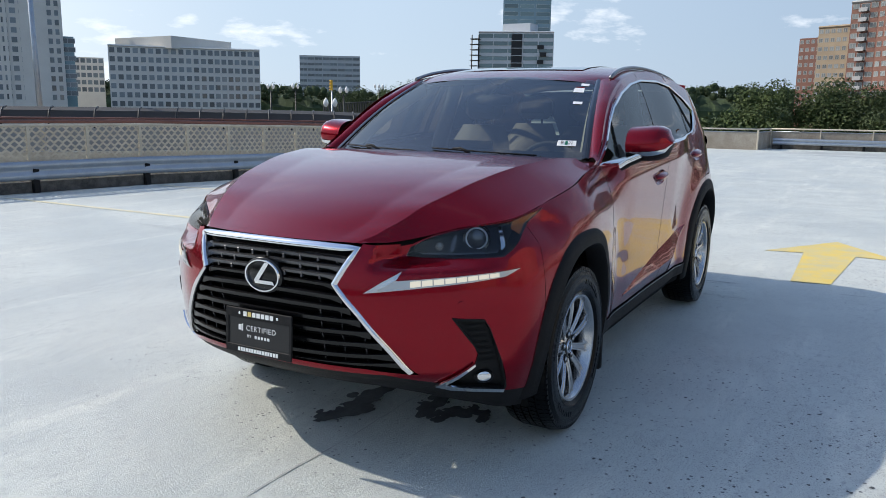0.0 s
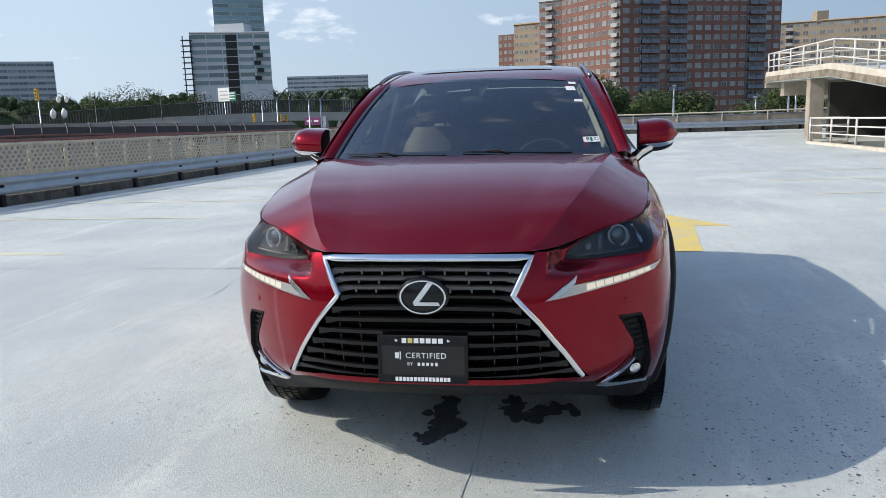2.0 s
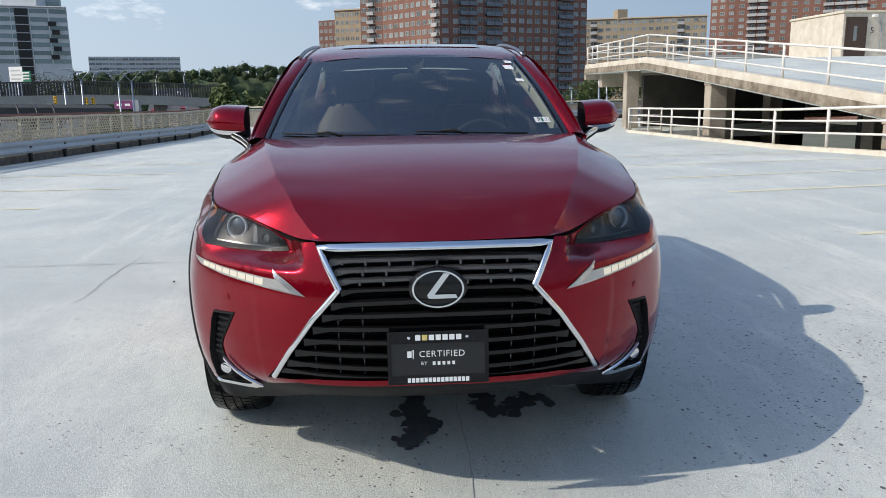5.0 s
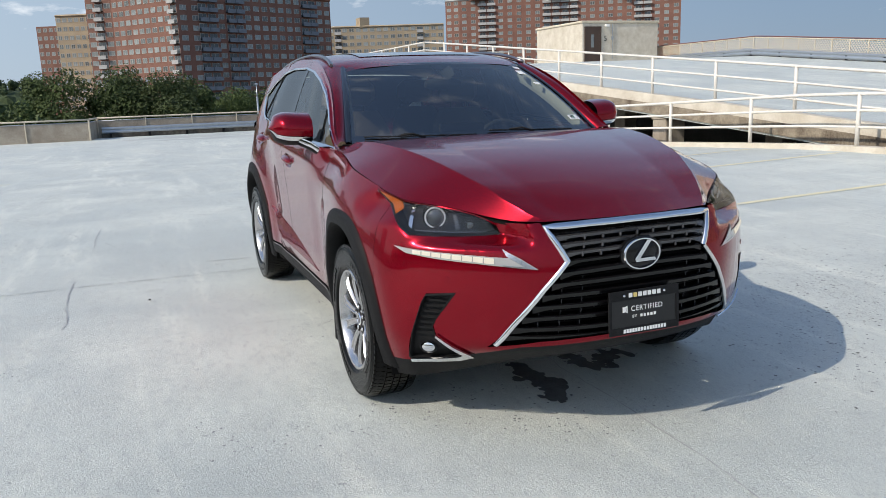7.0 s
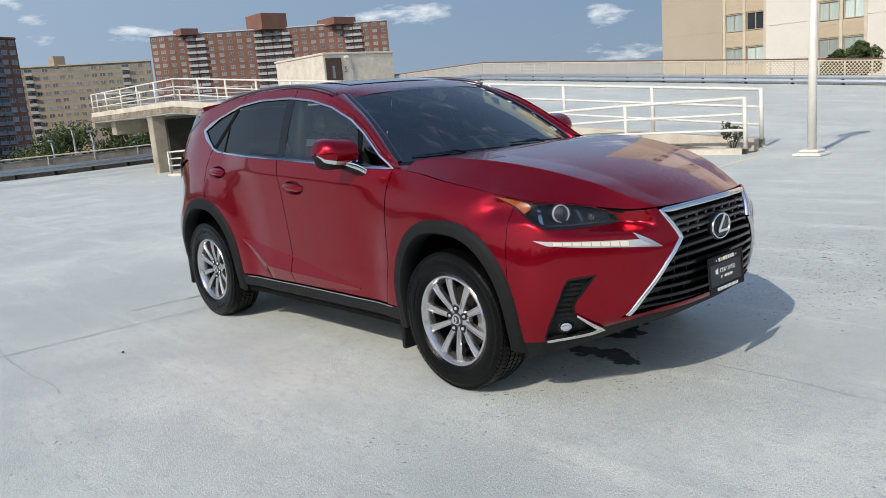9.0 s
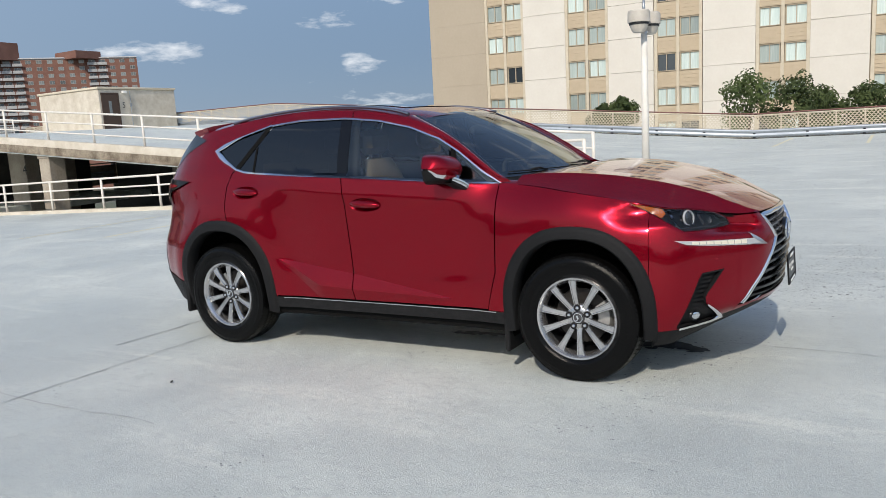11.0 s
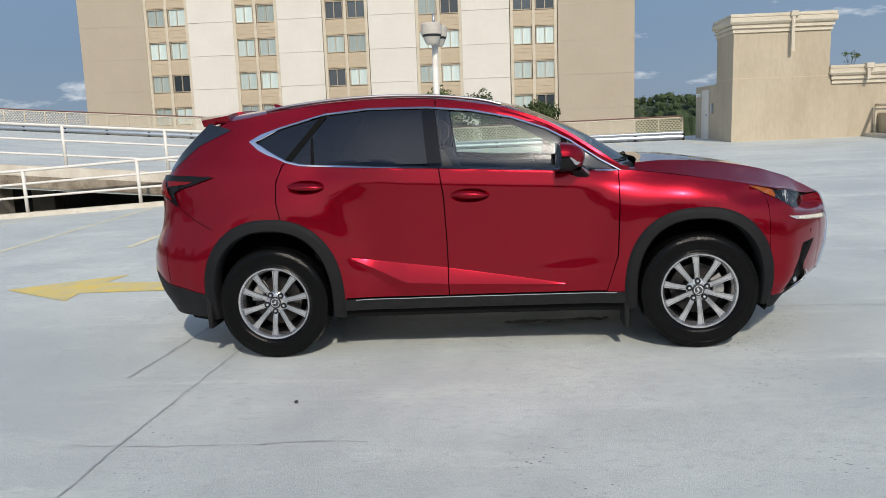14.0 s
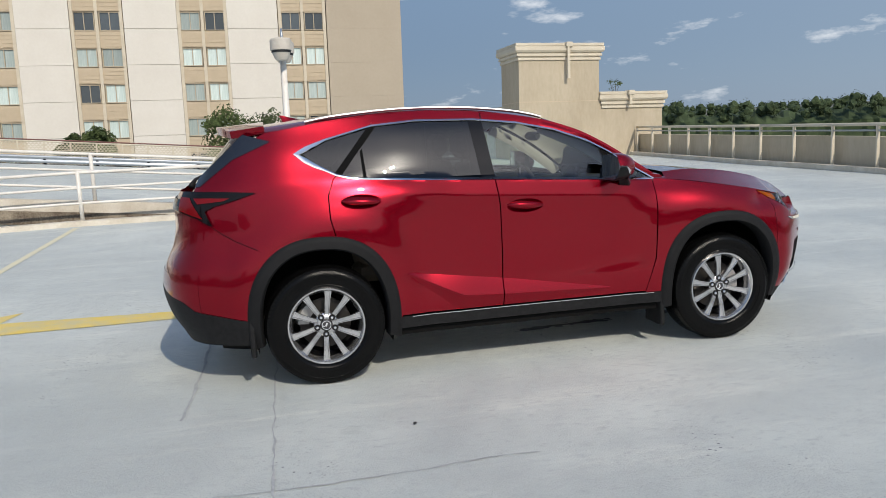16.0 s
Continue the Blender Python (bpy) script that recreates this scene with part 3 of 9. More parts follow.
sheet("floor", -41, -26.5, RAIL_Y, 19, 20, 12, deck_z, 0.3, DECK, "blue-grey coated deck running on beneath the upper level")
sheet("floor", -41, RAMP_X + 3, RAIL_Y, 29, 8, 4, lambda x, y: -3.1, 0.3, SHADED_CONCRETE, "bare concrete floor of the level below")
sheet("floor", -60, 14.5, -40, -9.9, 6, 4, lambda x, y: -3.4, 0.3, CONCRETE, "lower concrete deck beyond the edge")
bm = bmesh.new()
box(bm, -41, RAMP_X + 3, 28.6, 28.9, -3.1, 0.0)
tagged(link_bm("wall_north", bm, SHADED_CONCRETE), "bare concrete wall closing the level below", "wall", kind="structure")
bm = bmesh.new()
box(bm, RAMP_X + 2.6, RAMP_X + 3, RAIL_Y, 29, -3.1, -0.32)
tagged(link_bm("wall_east", bm, SHADED_CONCRETE), "bare concrete end wall under the deck", "wall", kind="structure")


def decal(name, polys, material, label, category, lift=0.004):
    """Flat paint or a stain that follows the deck, with the thickness of its coat."""
    bm = bmesh.new()
    for k, poly in enumerate(polys):
        vs = [bm.verts.new((x, y, deck_z(x, y) + lift + 0.00004 * k)) for x, y in poly]
        bm.faces.new(vs)
    bmesh.ops.recalc_face_normals(bm, faces=bm.faces[:])
    for f in bm.faces:
        if f.normal.z < 0:
            f.normal_flip()
    return tagged(link_bm(name, bm, material), label, category, kind="structure")


def strip(x0, y0, x1, y1, w):
    d = Vector((x1 - x0, y1 - y0)).normalized() * (w / 2)
    n = 6
    a = [(x0 + (x1 - x0) * i / n - d.y, y0 + (y1 - y0) * i / n + d.x) for i in range(n + 1)]
    b = [(x0 + (x1 - x0) * i / n + d.y, y0 + (y1 - y0) * i / n - d.x) for i in range(n + 1)]
    return [[a[i], a[i + 1], b[i + 1], b[i]] for i in range(n)]


decal("arrow", [[(-4.88, 1.66), (-3.90, 1.04), (-3.97, 1.40), (-2.44, 1.42), (-2.46, 1.72), (-3.95, 1.86), (-3.86, 2.24)]], YELLOW, "yellow painted direction arrow on the deck", "road marking")
for x, y0, y1 in ((-2.42, -9.2, -4.75), (-5.06, -9.0, -4.45), (-7.35, -8.9, -4.1), (-10.0, -8.8, -4.0), (-12.7, -8.7, -4.0)):
    decal("stall_line", strip(x, y0, x, y1, 0.1), FADED_LINE, "faded cream parking stall line on the deck", "road marking")
for x, y0, y1 in ((-1.9, 4.0, 8.9), (-4.78, 4.05, 9.1), (-6.75, 3.9, 9.1), (-9.3, 3.9, 9.1), (-11.9, 3.9, 9.1)):
    decal("stall_line", strip(x, y0, x - 0.02, y1, 0.1), FADED_LINE, "faded yellow parking stall line on the deck", "road marking")
for x in (-0.6, 2.0, 4.6, 7.2):
    decal("stall_line", strip(x, 21.5, x, 26.6, 0.1), FADED_LINE, "faded cream stall line by the far parapet", "road marking")


def blob(cx, cy, rx, ry, seed, n=44, rough=0.32):
    rr = random.Random(seed)
    ph = [rr.uniform(0, 6.28) for _ in range(6)]
    out = []
    for i in range(n):
        t = 2 * math.pi * i / n
        k = 1 + rough * sum(math.sin((j + 2) * t + ph[j]) / (j + 1.6) for j in range(6)) * 0.6
        out.append((cx + rx * k * math.cos(t), cy + ry * k * math.sin(t)))
    return out


def splatter(parts, seed, n):
    """Ragged stain: joined blotches, runs and loose drops."""
    rr = random.Random(seed)
    out = [blob(*p, seed + k, 70, 0.7) for k, p in enumerate(parts)]
    for _ in range(n):
        cx, cy, rx, ry = parts[rr.randrange(len(parts))]
        a, k = rr.uniform(0, 6.28), rr.uniform(0.8, 1.5)
        r = rr.choice((0.006, 0.010, 0.016, 0.026))
        out.append(blob(cx + rx * k * math.cos(a), cy + ry * k * math.sin(a), r * rr.uniform(0.7, 1.8), r, rr.randrange(999), 12, 0.4))
    return out


decal("oil_stain", splatter([(1.64, -0.05, 0.15, 0.085), (1.50, -0.08, 0.12, 0.05), (1.78, -0.10, 0.06, 0.035)], 3, 46), OIL, "dark wet oil stain on the deck in front of the car", "stain", 0.005)
decal("oil_stain", splatter([(1.46, 0.25, 0.11, 0.06), (1.44, 0.44, 0.06, 0.075), (1.52, 0.33, 0.05, 0.04)], 8, 40), OIL, "dark oil stain spreading under the front bumper", "stain", 0.0055)
decal("oil_stain", splatter([(0.55, -0.12, 0.30, 0.03), (0.25, -0.16, 0.09, 0.025)], 21, 24), OIL, "thin dark oil streak beneath the car", "stain", 0.005)


def wander(pts, w, seed, step=0.05, gaps=0.0):
    """A crack: a thin ragged ribbon along a line."""
    rr = random.Random(seed)
    line = []
    for (x0, y0), (x1, y1) in zip(pts, pts[1:]):
        k = max(2, int(math.hypot(x1 - x0, y1 - y0) / step))
        line += [(x0 + (x1 - x0) * i / k, y0 + (y1 - y0) * i / k) for i in range(k)]
    line.append(pts[-1])
    out, prev, off, run, drawn = [], None, 0.0, 0, True
    for i, (x, y) in enumerate(line):
        a, b = line[max(i - 1, 0)], line[min(i + 1, len(line) - 1)]
        dx, dy = b[0] - a[0], b[1] - a[1]
        L = math.hypot(dx, dy) or 1
        off = off * 0.93 + rr.uniform(-0.007, 0.007)
        run = run - 1 if run > 0 else rr.randrange(4, 22)
        if run == 1:
            drawn = rr.random() > gaps
        ww = w * rr.uniform(0.35, 1.3)
        nx, ny = -dy / L, dx / L
        cur = ((x + nx * (off + ww / 2), y + ny * (off + ww / 2)), (x + nx * (off - ww / 2), y + ny * (off - ww / 2)))
        if prev and drawn:
            out.append([prev[0], cur[0], cur[1], prev[1]])
        prev = cur
    return out


for k, (pts, w) in enumerate(((((-1.6, 1.2), (-1.66, -0.65), (-1.70, -2.3), (-1.69, -5.5)), 0.012), (((-2.1, 2.0), (-2.12, 0.3), (-2.15, -1.2), (-2.2, -2.2), (-2.4, -4.8)), 0.02),
                              (((-4.6, -2.15), (-2.4, -2.22), (-1.7, -2.27), (-0.6, -2.25), (0.5, -2.33), (1.57, -2.41), (4.4, -2.5)), 0.009),
                              (((1.0, 0.16), (1.49, 0.11), (2.08, 0.1), (2.9, 0.05), (5.2, 0.0)), 0.007), (((-3.4, -2.0), (-6.2, -3.2), (-9.4, -3.0)), 0.009))):
    decal("crack", wander(pts, w, k, gaps=(0.05, 0.5, 0.62, 0.2, 0.4)[k]), CRACK, "ragged filled crack in the deck coating", "crack", 0.003)

for k, poly in enumerate(((-33.5, 5.2, 1.3, 4.6), (-36.2, 1.0, 0.9, 3.2), (-36.6, 11.5, 0.9, 3.4))):
    decal("water_stain", [blob(*poly, 70 + k, 60, 0.5)], DAMP, "faint grey water stain on the deck by the parapet", "stain", 0.003)

# pitted patch in the coating
rr = random.Random(17)
bm = bmesh.new()
for _ in range(1300):
    x, y = 2.1 + rr.gauss(0, 0.9), 2.7 + rr.gauss(0, 0.75)
    r = rr.choice((0.004, 0.005, 0.006, 0.008, 0.011))
    a0, st = rr.uniform(0, 6.28), rr.uniform(0.5, 1.0)
    vs = [bm.verts.new((x + r * math.cos(a0 + k * 1.05) * rr.uniform(0.7, 1.2), y + r * st * math.sin(a0 + k * 1.05) * rr.uniform(0.7, 1.2), deck_z(x, y) + 0.0025)) for k in range(6)]
    bm.faces.new(vs)
tagged(link_bm("pits", bm, OIL), "scattered dark pits worn into the deck coating", "pits", kind="stuff")

# a pebble on the deck
bm = bmesh.new()
bmesh.ops.create_icosphere(bm, subdivisions=2, radius=0.009)
for v in bm.verts:
    v.co = Vector((v.co.x * 1.2, v.co.y, v.co.z * 0.7 + 0.012)) * (1 + 0.15 * math.sin(v.co.x * 190 + v.co.y * 130))
pb = link_bm("pebble", bm, POST_BLACK)
pb.matrix_basis = pose(-0.984, -1.745, 0)
tagged(pb, "small black lump lying on the deck", "pebble")

# drain grate
g = thing("drain_grate", "dark steel floor drain grate set in the deck", "drain", m=pose(6.15, 5.45, deck_z(6.15, 5.45)))
bm = bmesh.new()
box(bm, -0.34, 0.34, -0.34, 0.34, 0.002, 0.008)
part("frame", bm, GALV, g)
for i in range(9):
    bm = bmesh.new()
    box(bm, -0.30 + i * 0.072, -0.272 + i * 0.072, -0.3, 0.3, 0.008, 0.016)
    part("bar", bm, GALV, g)


# ---- fences, guardrails, railings ----
BAY = 0.95


def lattice_mesh(h=0.96, w=BAY, rows=13, steps=7):
    """Expanded-metal panel: mirrored zigzag bars that meet in diamonds."""
    bm = bmesh.new()
    hh = h / rows
    for r in range(rows + 1):
        z = r * hh
        for i in range(steps * 2):
            x0, x1 = w * i / (steps * 2), w * (i + 1) / (steps * 2)
            s0 = (1 if (i + r) % 2 else -1) * hh * 0.36
            t = 0.0185
            z0, z1 = z + s0, z - s0
            vs = [bm.verts.new(p) for p in ((x0, -0.006, z0 - t), (x1, -0.006, z1 - t), (x1, -0.006, z1 + t), (x0, -0.006, z0 + t))]
            bm.faces.new(vs)
            vb = [bm.verts.new(p) for p in ((x0, 0.006, z0 + t), (x1, 0.006, z1 + t), (x1, 0.006, z1 - t), (x0, 0.006, z0 - t))]
            bm.faces.new(vb)
    me = bpy.data.meshes.new("lattice")
    bm.to_mesh(me)
    bm.free()
    me.materials.append(FENCE_PAINT)
    return me


LATTICE = lattice_mesh()


def fence_run(pts, zf, label, beam_side=1, guard=True, rusty=False):
    """A parapet fence: posts, expanded-metal panels, a top rail, and a steel guardrail on the deck side."""
    f = thing("fence", label, "fence", kind="structure")
    seg = []
    for (x0, y0), (x1, y1) in zip(pts, pts[1:]):
        L = math.hypot(x1 - x0, y1 - y0)
        seg.append((x0, y0, x1, y1, L))
    line, carry = [], 0.0
    for x0, y0, x1, y1, L in seg:
        d = carry
        while d < L:
            line.append((x0 + (x1 - x0) * d / L, y0 + (y1 - y0) * d / L, math.atan2(y1 - y0, x1 - x0)))
            d += BAY
        carry = d - L
    post_bm = bmesh.new()
    box(post_bm, -0.025, 0.025, -0.025, 0.025, 0, 1.05, 0.004)
    post0 = None
    top, beam = [], []
    for k, (x, y, a) in enumerate(line):
        z = zf(x, y)
        if post0 is None:
            post0 = part("post", post_bm, FENCE_PAINT, f, smooth=False)
            post0.matrix_basis = pose(x, y, z)
        else:
            share("post", post0, f, (x, y, z), math.degrees(a))
        top.append((x, y, z + 1.04))
        if k + 1 < len(line):
            o = new("panel", LATTICE)
            o.parent = f
            x2, y2, _ = line[k + 1]
            slope = math.atan2(zf(x2, y2) - z, BAY)
            o.matrix_basis = Matrix.Translation((x, y, z + 0.05)) @ Euler((0, -slope, math.atan2(y2 - y, x2 - x))).to_matrix().to_4x4()
        nx, ny = -math.sin(a) * beam_side, math.cos(a) * beam_side
        beam.append((x + nx * 0.16, y + ny * 0.16, z, nx, ny))
    bm = bmesh.new()
    sweep(bm, top, 0.028, 6)
    part("top_rail", bm, FENCE_PAINT, f)
    bm = bmesh.new()
    sweep(bm, [(x, y, z - 0.985) for x, y, z in top], 0.022, 6)
    part("bottom_rail", bm, FENCE_PAINT, f)
    bm = bmesh.new()
    sweep(bm, [(x - nx * 0.30, y - ny * 0.30, z + 1.10) for x, y, z, nx, ny in beam], 0.03, 6)
    part("outer_handrail", bm, RUST_RAIL, f, "rusty red pipe handrail")
    if guard:
        prof = [(0.03, 0.21), (0.07, 0.24), (0.07, 0.29), (0.025, 0.33), (0.025, 0.37), (0.07, 0.41), (0.07, 0.46), (0.03, 0.49)]
        bm = bmesh.new()
        rows = [[(x + nx * o, y + ny * o, z + h) for o, h in prof] for x, y, z, nx, ny in beam]
        grid_faces(bm, rows)
        solid(bm, 0.006)
        part("guardrail_beam", bm, GALV, f, "galvanised steel guardrail beam", angle=60)
        # dark strip that paints in the shade below the beam
        bm = bmesh.new()
        grid_faces(bm, [[(x - nx * 0.02, y - ny * 0.02, z - 0.01), (x - nx * 0.02, y - ny * 0.02, z + 0.17), (x - nx * 0.10, y - ny * 0.10, z + 0.17), (x - nx * 0.10, y - ny * 0.10, z - 0.01)] for x, y, z, nx, ny in beam])
        bmesh.ops.recalc_face_normals(bm, faces=bm.faces[:])
        part("kerb", bm, KERB_DARK, f, "mottled kerb below the guardrail, shade put into its dark colour", smooth=False)
        pb = bmesh.new()
        box(pb, -0.05, 0.05, -0.04, 0.04, 0, 0.47, 0.004)
        p0 = None
        for k, (x, y, z, nx, ny) in enumerate(beam):
            if k % 2 == 0:
                if p0 is None:
                    p0 = part("guardrail_post", pb, BLACK_TRIM, f, "dark steel guardrail post", smooth=False)
                    p0.matrix_basis = pose(x, y, z)
                else:
                    share("guardrail_post", p0, f, (x, y, z))
    return f


def railing(x0, x1, y, zf, label, step, height=0.88, rails=(0.86, 0.59, 0.32), kerb=0.09):
    """A white pipe railing along x on its own kerb."""
    f = thing("railing", label, "railing", kind="structure")
    n = max(1, round(abs(x1 - x0) / step))
    xs = [x0 + (x1 - x0) * i / n for i in range(n + 1)]
    base = kerb
    pb = bmesh.new()
    tube(pb, (0, 0, 0), (0, 0, height), 0.036, n=10)
    p0 = None
    for x in xs:
        if p0 is None:
            p0 = part("post", pb, WHITE_PAINT_STEEL, f)
            p0.matrix_basis = pose(x, y, zf(x, y) + base - 0.01)
        else:
            share("post", p0, f, (x, y, zf(x, y) + base - 0.01))
    fine = [x0 + (x1 - x0) * i / (n * 2) for i in range(n * 2 + 1)]
    for h in rails:
        bm = bmesh.new()
        sweep(bm, [(x, y, zf(x, y) + base + h - 0.01) for x in fine], 0.03 if h > 0.8 else 0.024, 8)
        part("rail", bm, WHITE_PAINT_STEEL, f)
    if kerb:
        bm = bmesh.new()
        rows = [[(x, y - 0.13, zf(x, y) - (0.02 if kerb < 0.1 else 0.07)), (x, y - 0.12, zf(x, y) + base), (x, y + 0.12, zf(x, y) + base), (x, y + 0.13, zf(x, y) - 0.3)] for x in fine]
        grid_faces(bm, rows)
        bmesh.ops.recalc_face_normals(bm, faces=bm.faces[:])
        part("kerb", bm, KERB_PAINT, f, "cream painted concrete kerb", smooth=False)
    return f


fence_run([(2.5, -10.6), (-2.7, -9.75), (-6.4, -9.15), (-11, -8.9), (-19, -8.75), (-27, -8.45), (-34, -8.2)], deck_z, "cream expanded-metal parapet fence with a steel guardrail", -1)
fence_run([(7.4, 27.2), (-2.3, 27.9), (-28, 27.9), (-50, 27.9)], lambda x, y: ramp_z(x, 27.9) - 0.15, "cream expanded-metal fence along the far edge of the deck", 1)
railing(-2.35, -26.4, RAIL_Y + 0.12, deck_z, "white pipe railing on a kerb beside the ramp opening", 2.33)
railing(-2.45, -26.8, SLAB_Y + 0.12, ramp_z, "white pipe railing along the edge of the rising ramp", 2.2, height=0.90, rails=(0.88, 0.57, 0.26), kerb=0.16)
railing(-26.8, -36.5, SLAB_Y + 0.12, ramp_z, "white pipe railing on the upper deck's corner", 1.95, height=0.90, rails=(0.88, 0.57, 0.26), kerb=0.16)

turn_rail = railing(0.0, 1.25, 0.0, lambda x, y: 0.0, "white pipe railing turning across the end of the ramp opening", 1.25)
turn_rail.matrix_basis = pose(-26.42, RAIL_Y + 0.2, deck_z(-26.4, RAIL_Y), 0, 0, 90)
end_rail = railing(0.0, 8.6, 0.0, lambda x, y: 0.0, "white pipe railing across the end of the upper deck", 2.1, height=0.97, rails=(0.95, 0.64, 0.33))
end_rail.matrix_basis = pose(-36.45, SLAB_Y + 0.35, ramp_z(-36, SLAB_Y) + 0.03, 0, 0, 90)

# edge beam of the ramp slab and the columns under it
bm = bmesh.new()
rows = []
for i in range(40):
    x = RAMP_X - 34.25 * i / 39
    z = ramp_z(x, SLAB_Y)
    d = 0.30
    rows.append([(x, SLAB_Y - 0.03, z - 0.05), (x, SLAB_Y - 0.03, max(z - d, -0.25)), (x, SLAB_Y + 0.35, max(z - d, -0.25)), (x, SLAB_Y + 0.35, z - 0.05)])
grid_faces(bm, rows)
bmesh.ops.recalc_face_normals(bm, faces=bm.faces[:])
tagged(link_bm("edge_beam", bm, STAINED), "stained concrete edge beam of the ramp", "beam", kind="structure")
bm = bmesh.new()
box(bm, -36.66, -36.3, SLAB_Y, 19, 1.75, 2.30)
box(bm, -35.2, -34.6, SLAB_Y + 0.4, 19, 1.35, 2.0)
tagged(link_bm("edge_beam", bm, CONCRETE), "concrete end beam of the upper deck", "beam", kind="structure")


def column(x, y, w, z0, z1, label):
    c = thing("column", label, "column", "columns under the ramp", pose(x, y, 0), kind="structure")
    bm = bmesh.new()
    box(bm, -w / 2, w / 2, -0.28, 0.28, z0, z1, 0.02)
    part("shaft", bm, CONCRETE, c, smooth=False)
    bm = bmesh.new()
    box(bm, -w / 2 - 0.03, w / 2 + 0.03, -0.30, 0.34, z1 - 0.14, z1 + 0.03, 0.015)
    part("cap", bm, CONCRETE, c, smooth=False)
    return c


for x in (-29.6, -20.5, -10.95):
    column(x, SLAB_Y + 0.35, 0.52, -3.1, ramp_z(x, SLAB_Y) - 0.29, "stained concrete column carrying the ramp edge")
for x in (-29.0, -21.5, -13.5):
    column(x, SLAB_Y + 6.5, 0.7, -3.1, ramp_z(x, SLAB_Y) - 0.3, "concrete column standing further in under the ramp")
c = column(-27.0, SLAB_Y + 3.4, 1.1, -3.1, 1.9, "pale concrete column with a stencilled level number")
words("level_number", "4", 0.55, pose(-25.64, 0, 0) @ pose(0, 0, 0), POST_BLACK, c).matrix_basis = pose(0.5, -0.292, 0.95, 90, 0, 0)

# walls of the level under the ramp, their gloom put into the concrete's colour
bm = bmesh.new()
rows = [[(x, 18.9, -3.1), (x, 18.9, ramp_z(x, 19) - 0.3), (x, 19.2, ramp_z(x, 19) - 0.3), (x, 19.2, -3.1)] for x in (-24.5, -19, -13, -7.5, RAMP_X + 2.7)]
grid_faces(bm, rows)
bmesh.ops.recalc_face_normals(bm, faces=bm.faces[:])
tagged(link_bm("wall_under_ramp", bm, SHADED_CONCRETE), "bare concrete wall in the dark under the ramp", "wall", kind="structure")
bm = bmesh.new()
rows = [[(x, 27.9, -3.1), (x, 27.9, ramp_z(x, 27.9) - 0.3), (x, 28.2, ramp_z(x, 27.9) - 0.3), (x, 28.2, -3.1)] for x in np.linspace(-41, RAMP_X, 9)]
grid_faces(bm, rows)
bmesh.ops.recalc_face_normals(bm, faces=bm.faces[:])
tagged(link_bm("wall_under_deck", bm, SHADED_CONCRETE), "bare concrete outer wall under the upper level", "wall", kind="structure")

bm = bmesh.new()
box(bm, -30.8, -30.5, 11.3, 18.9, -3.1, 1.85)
tagged(link_bm("wall_stair_core", bm, SHADED_CONCRETE), "bare concrete core wall in the dark under the ramp", "wall", kind="structure")

# parapet walls
def wall_run(name, pts, h, t, material, label, zf=deck_z, z_low=-0.3):
    bm = bmesh.new()
    for (x0, y0), (x1, y1) in zip(pts, pts[1:]):
        L = math.hypot(x1 - x0, y1 - y0)
        nx, ny = -(y1 - y0) / L * t, (x1 - x0) / L * t
        k = max(1, int(L / 2.5))
        rows = []
        for i in range(k + 1):
            x, y = x0 + (x1 - x0) * i / k, y0 + (y1 - y0) * i / k
            z = zf(x, y)
            rows.append([(x, y, z + z_low), (x, y, z + h), (x + nx, y + ny, z + h), (x + nx, y + ny, z + z_low)])
        grid_faces(bm, rows)
        for r in (rows[0], rows[-1]):
            bm.faces.new([bm.verts.new(p) for p in r])
    bmesh.ops.recalc_face_normals(bm, faces=bm.faces[:])
    return tagged(link_bm(name, bm, material), label, "wall", kind="structure")


def capped_rail(pts, zf, h, step, label, wall_h):
    f = thing("parapet_rail", label, "railing", kind="structure")
    p0 = None
    pb = bmesh.new()
    box(pb, -0.024, 0.024, -0.04, 0.04, 0, h, 0.005)
    for (x0, y0), (x1, y1) in zip(pts, pts[1:]):
        L = math.hypot(x1 - x0, y1 - y0)
        k = max(1, round(L / step))
        line = [(x0 + (x1 - x0) * i / k, y0 + (y1 - y0) * i / k) for i in range(k + 1)]
        for x, y in line:
            if p0 is None:
                p0 = part("post", pb, STUCCO_TRIM, f, smooth=False)
                p0.matrix_basis = pose(x, y, zf(x, y))
            else:
                share("post", p0, f, (x, y, zf(x, y)), math.degrees(math.atan2(y1 - y0, x1 - x0)))
        for hh, r in ((h, 0.045), (h - 0.14, 0.025)):
            bm = bmesh.new()
            sweep(bm, [(x, y, zf(x, y) + hh) for x, y in line], r, 6)
            part("rail", bm, STUCCO_TRIM if r > 0.03 else GALV, f)
    return f


far_line = [(-37.6, -9.0), (-37.6, -3.4), (-40.2, -3.1), (-40.4, 27.8)]
wall_run("wall_west", far_line, 0.86, 0.18, CONCRETE, "beige concrete parapet wall at the back of the deck")
capped_rail(far_line, deck_z, 1.02, 2.4, "cream rail on posts along the back parapet", 0.82)
bm = bmesh.new()
grid_faces(bm, [[(-39.62 + o, y, deck_z(-39.7, y) + h) for o, h in ((0.0, 0.24), (0.06, 0.28), (0.06, 0.33), (0.01, 0.37), (0.01, 0.41), (0.06, 0.45), (0.06, 0.50), (0.0, 0.54))] for y in np.linspace(-2.9, 27, 16)])
solid(bm, 0.008)
gd = tagged(link_bm("guardrail", bm, GALV, smooth=True, angle=60), "galvanised guardrail in front of the back parapet", "guardrail", kind="structure")
bm = bmesh.new()
box(bm, -39.78, -39.68, -0.06, 0.06, 0, 0.52, 0.005)
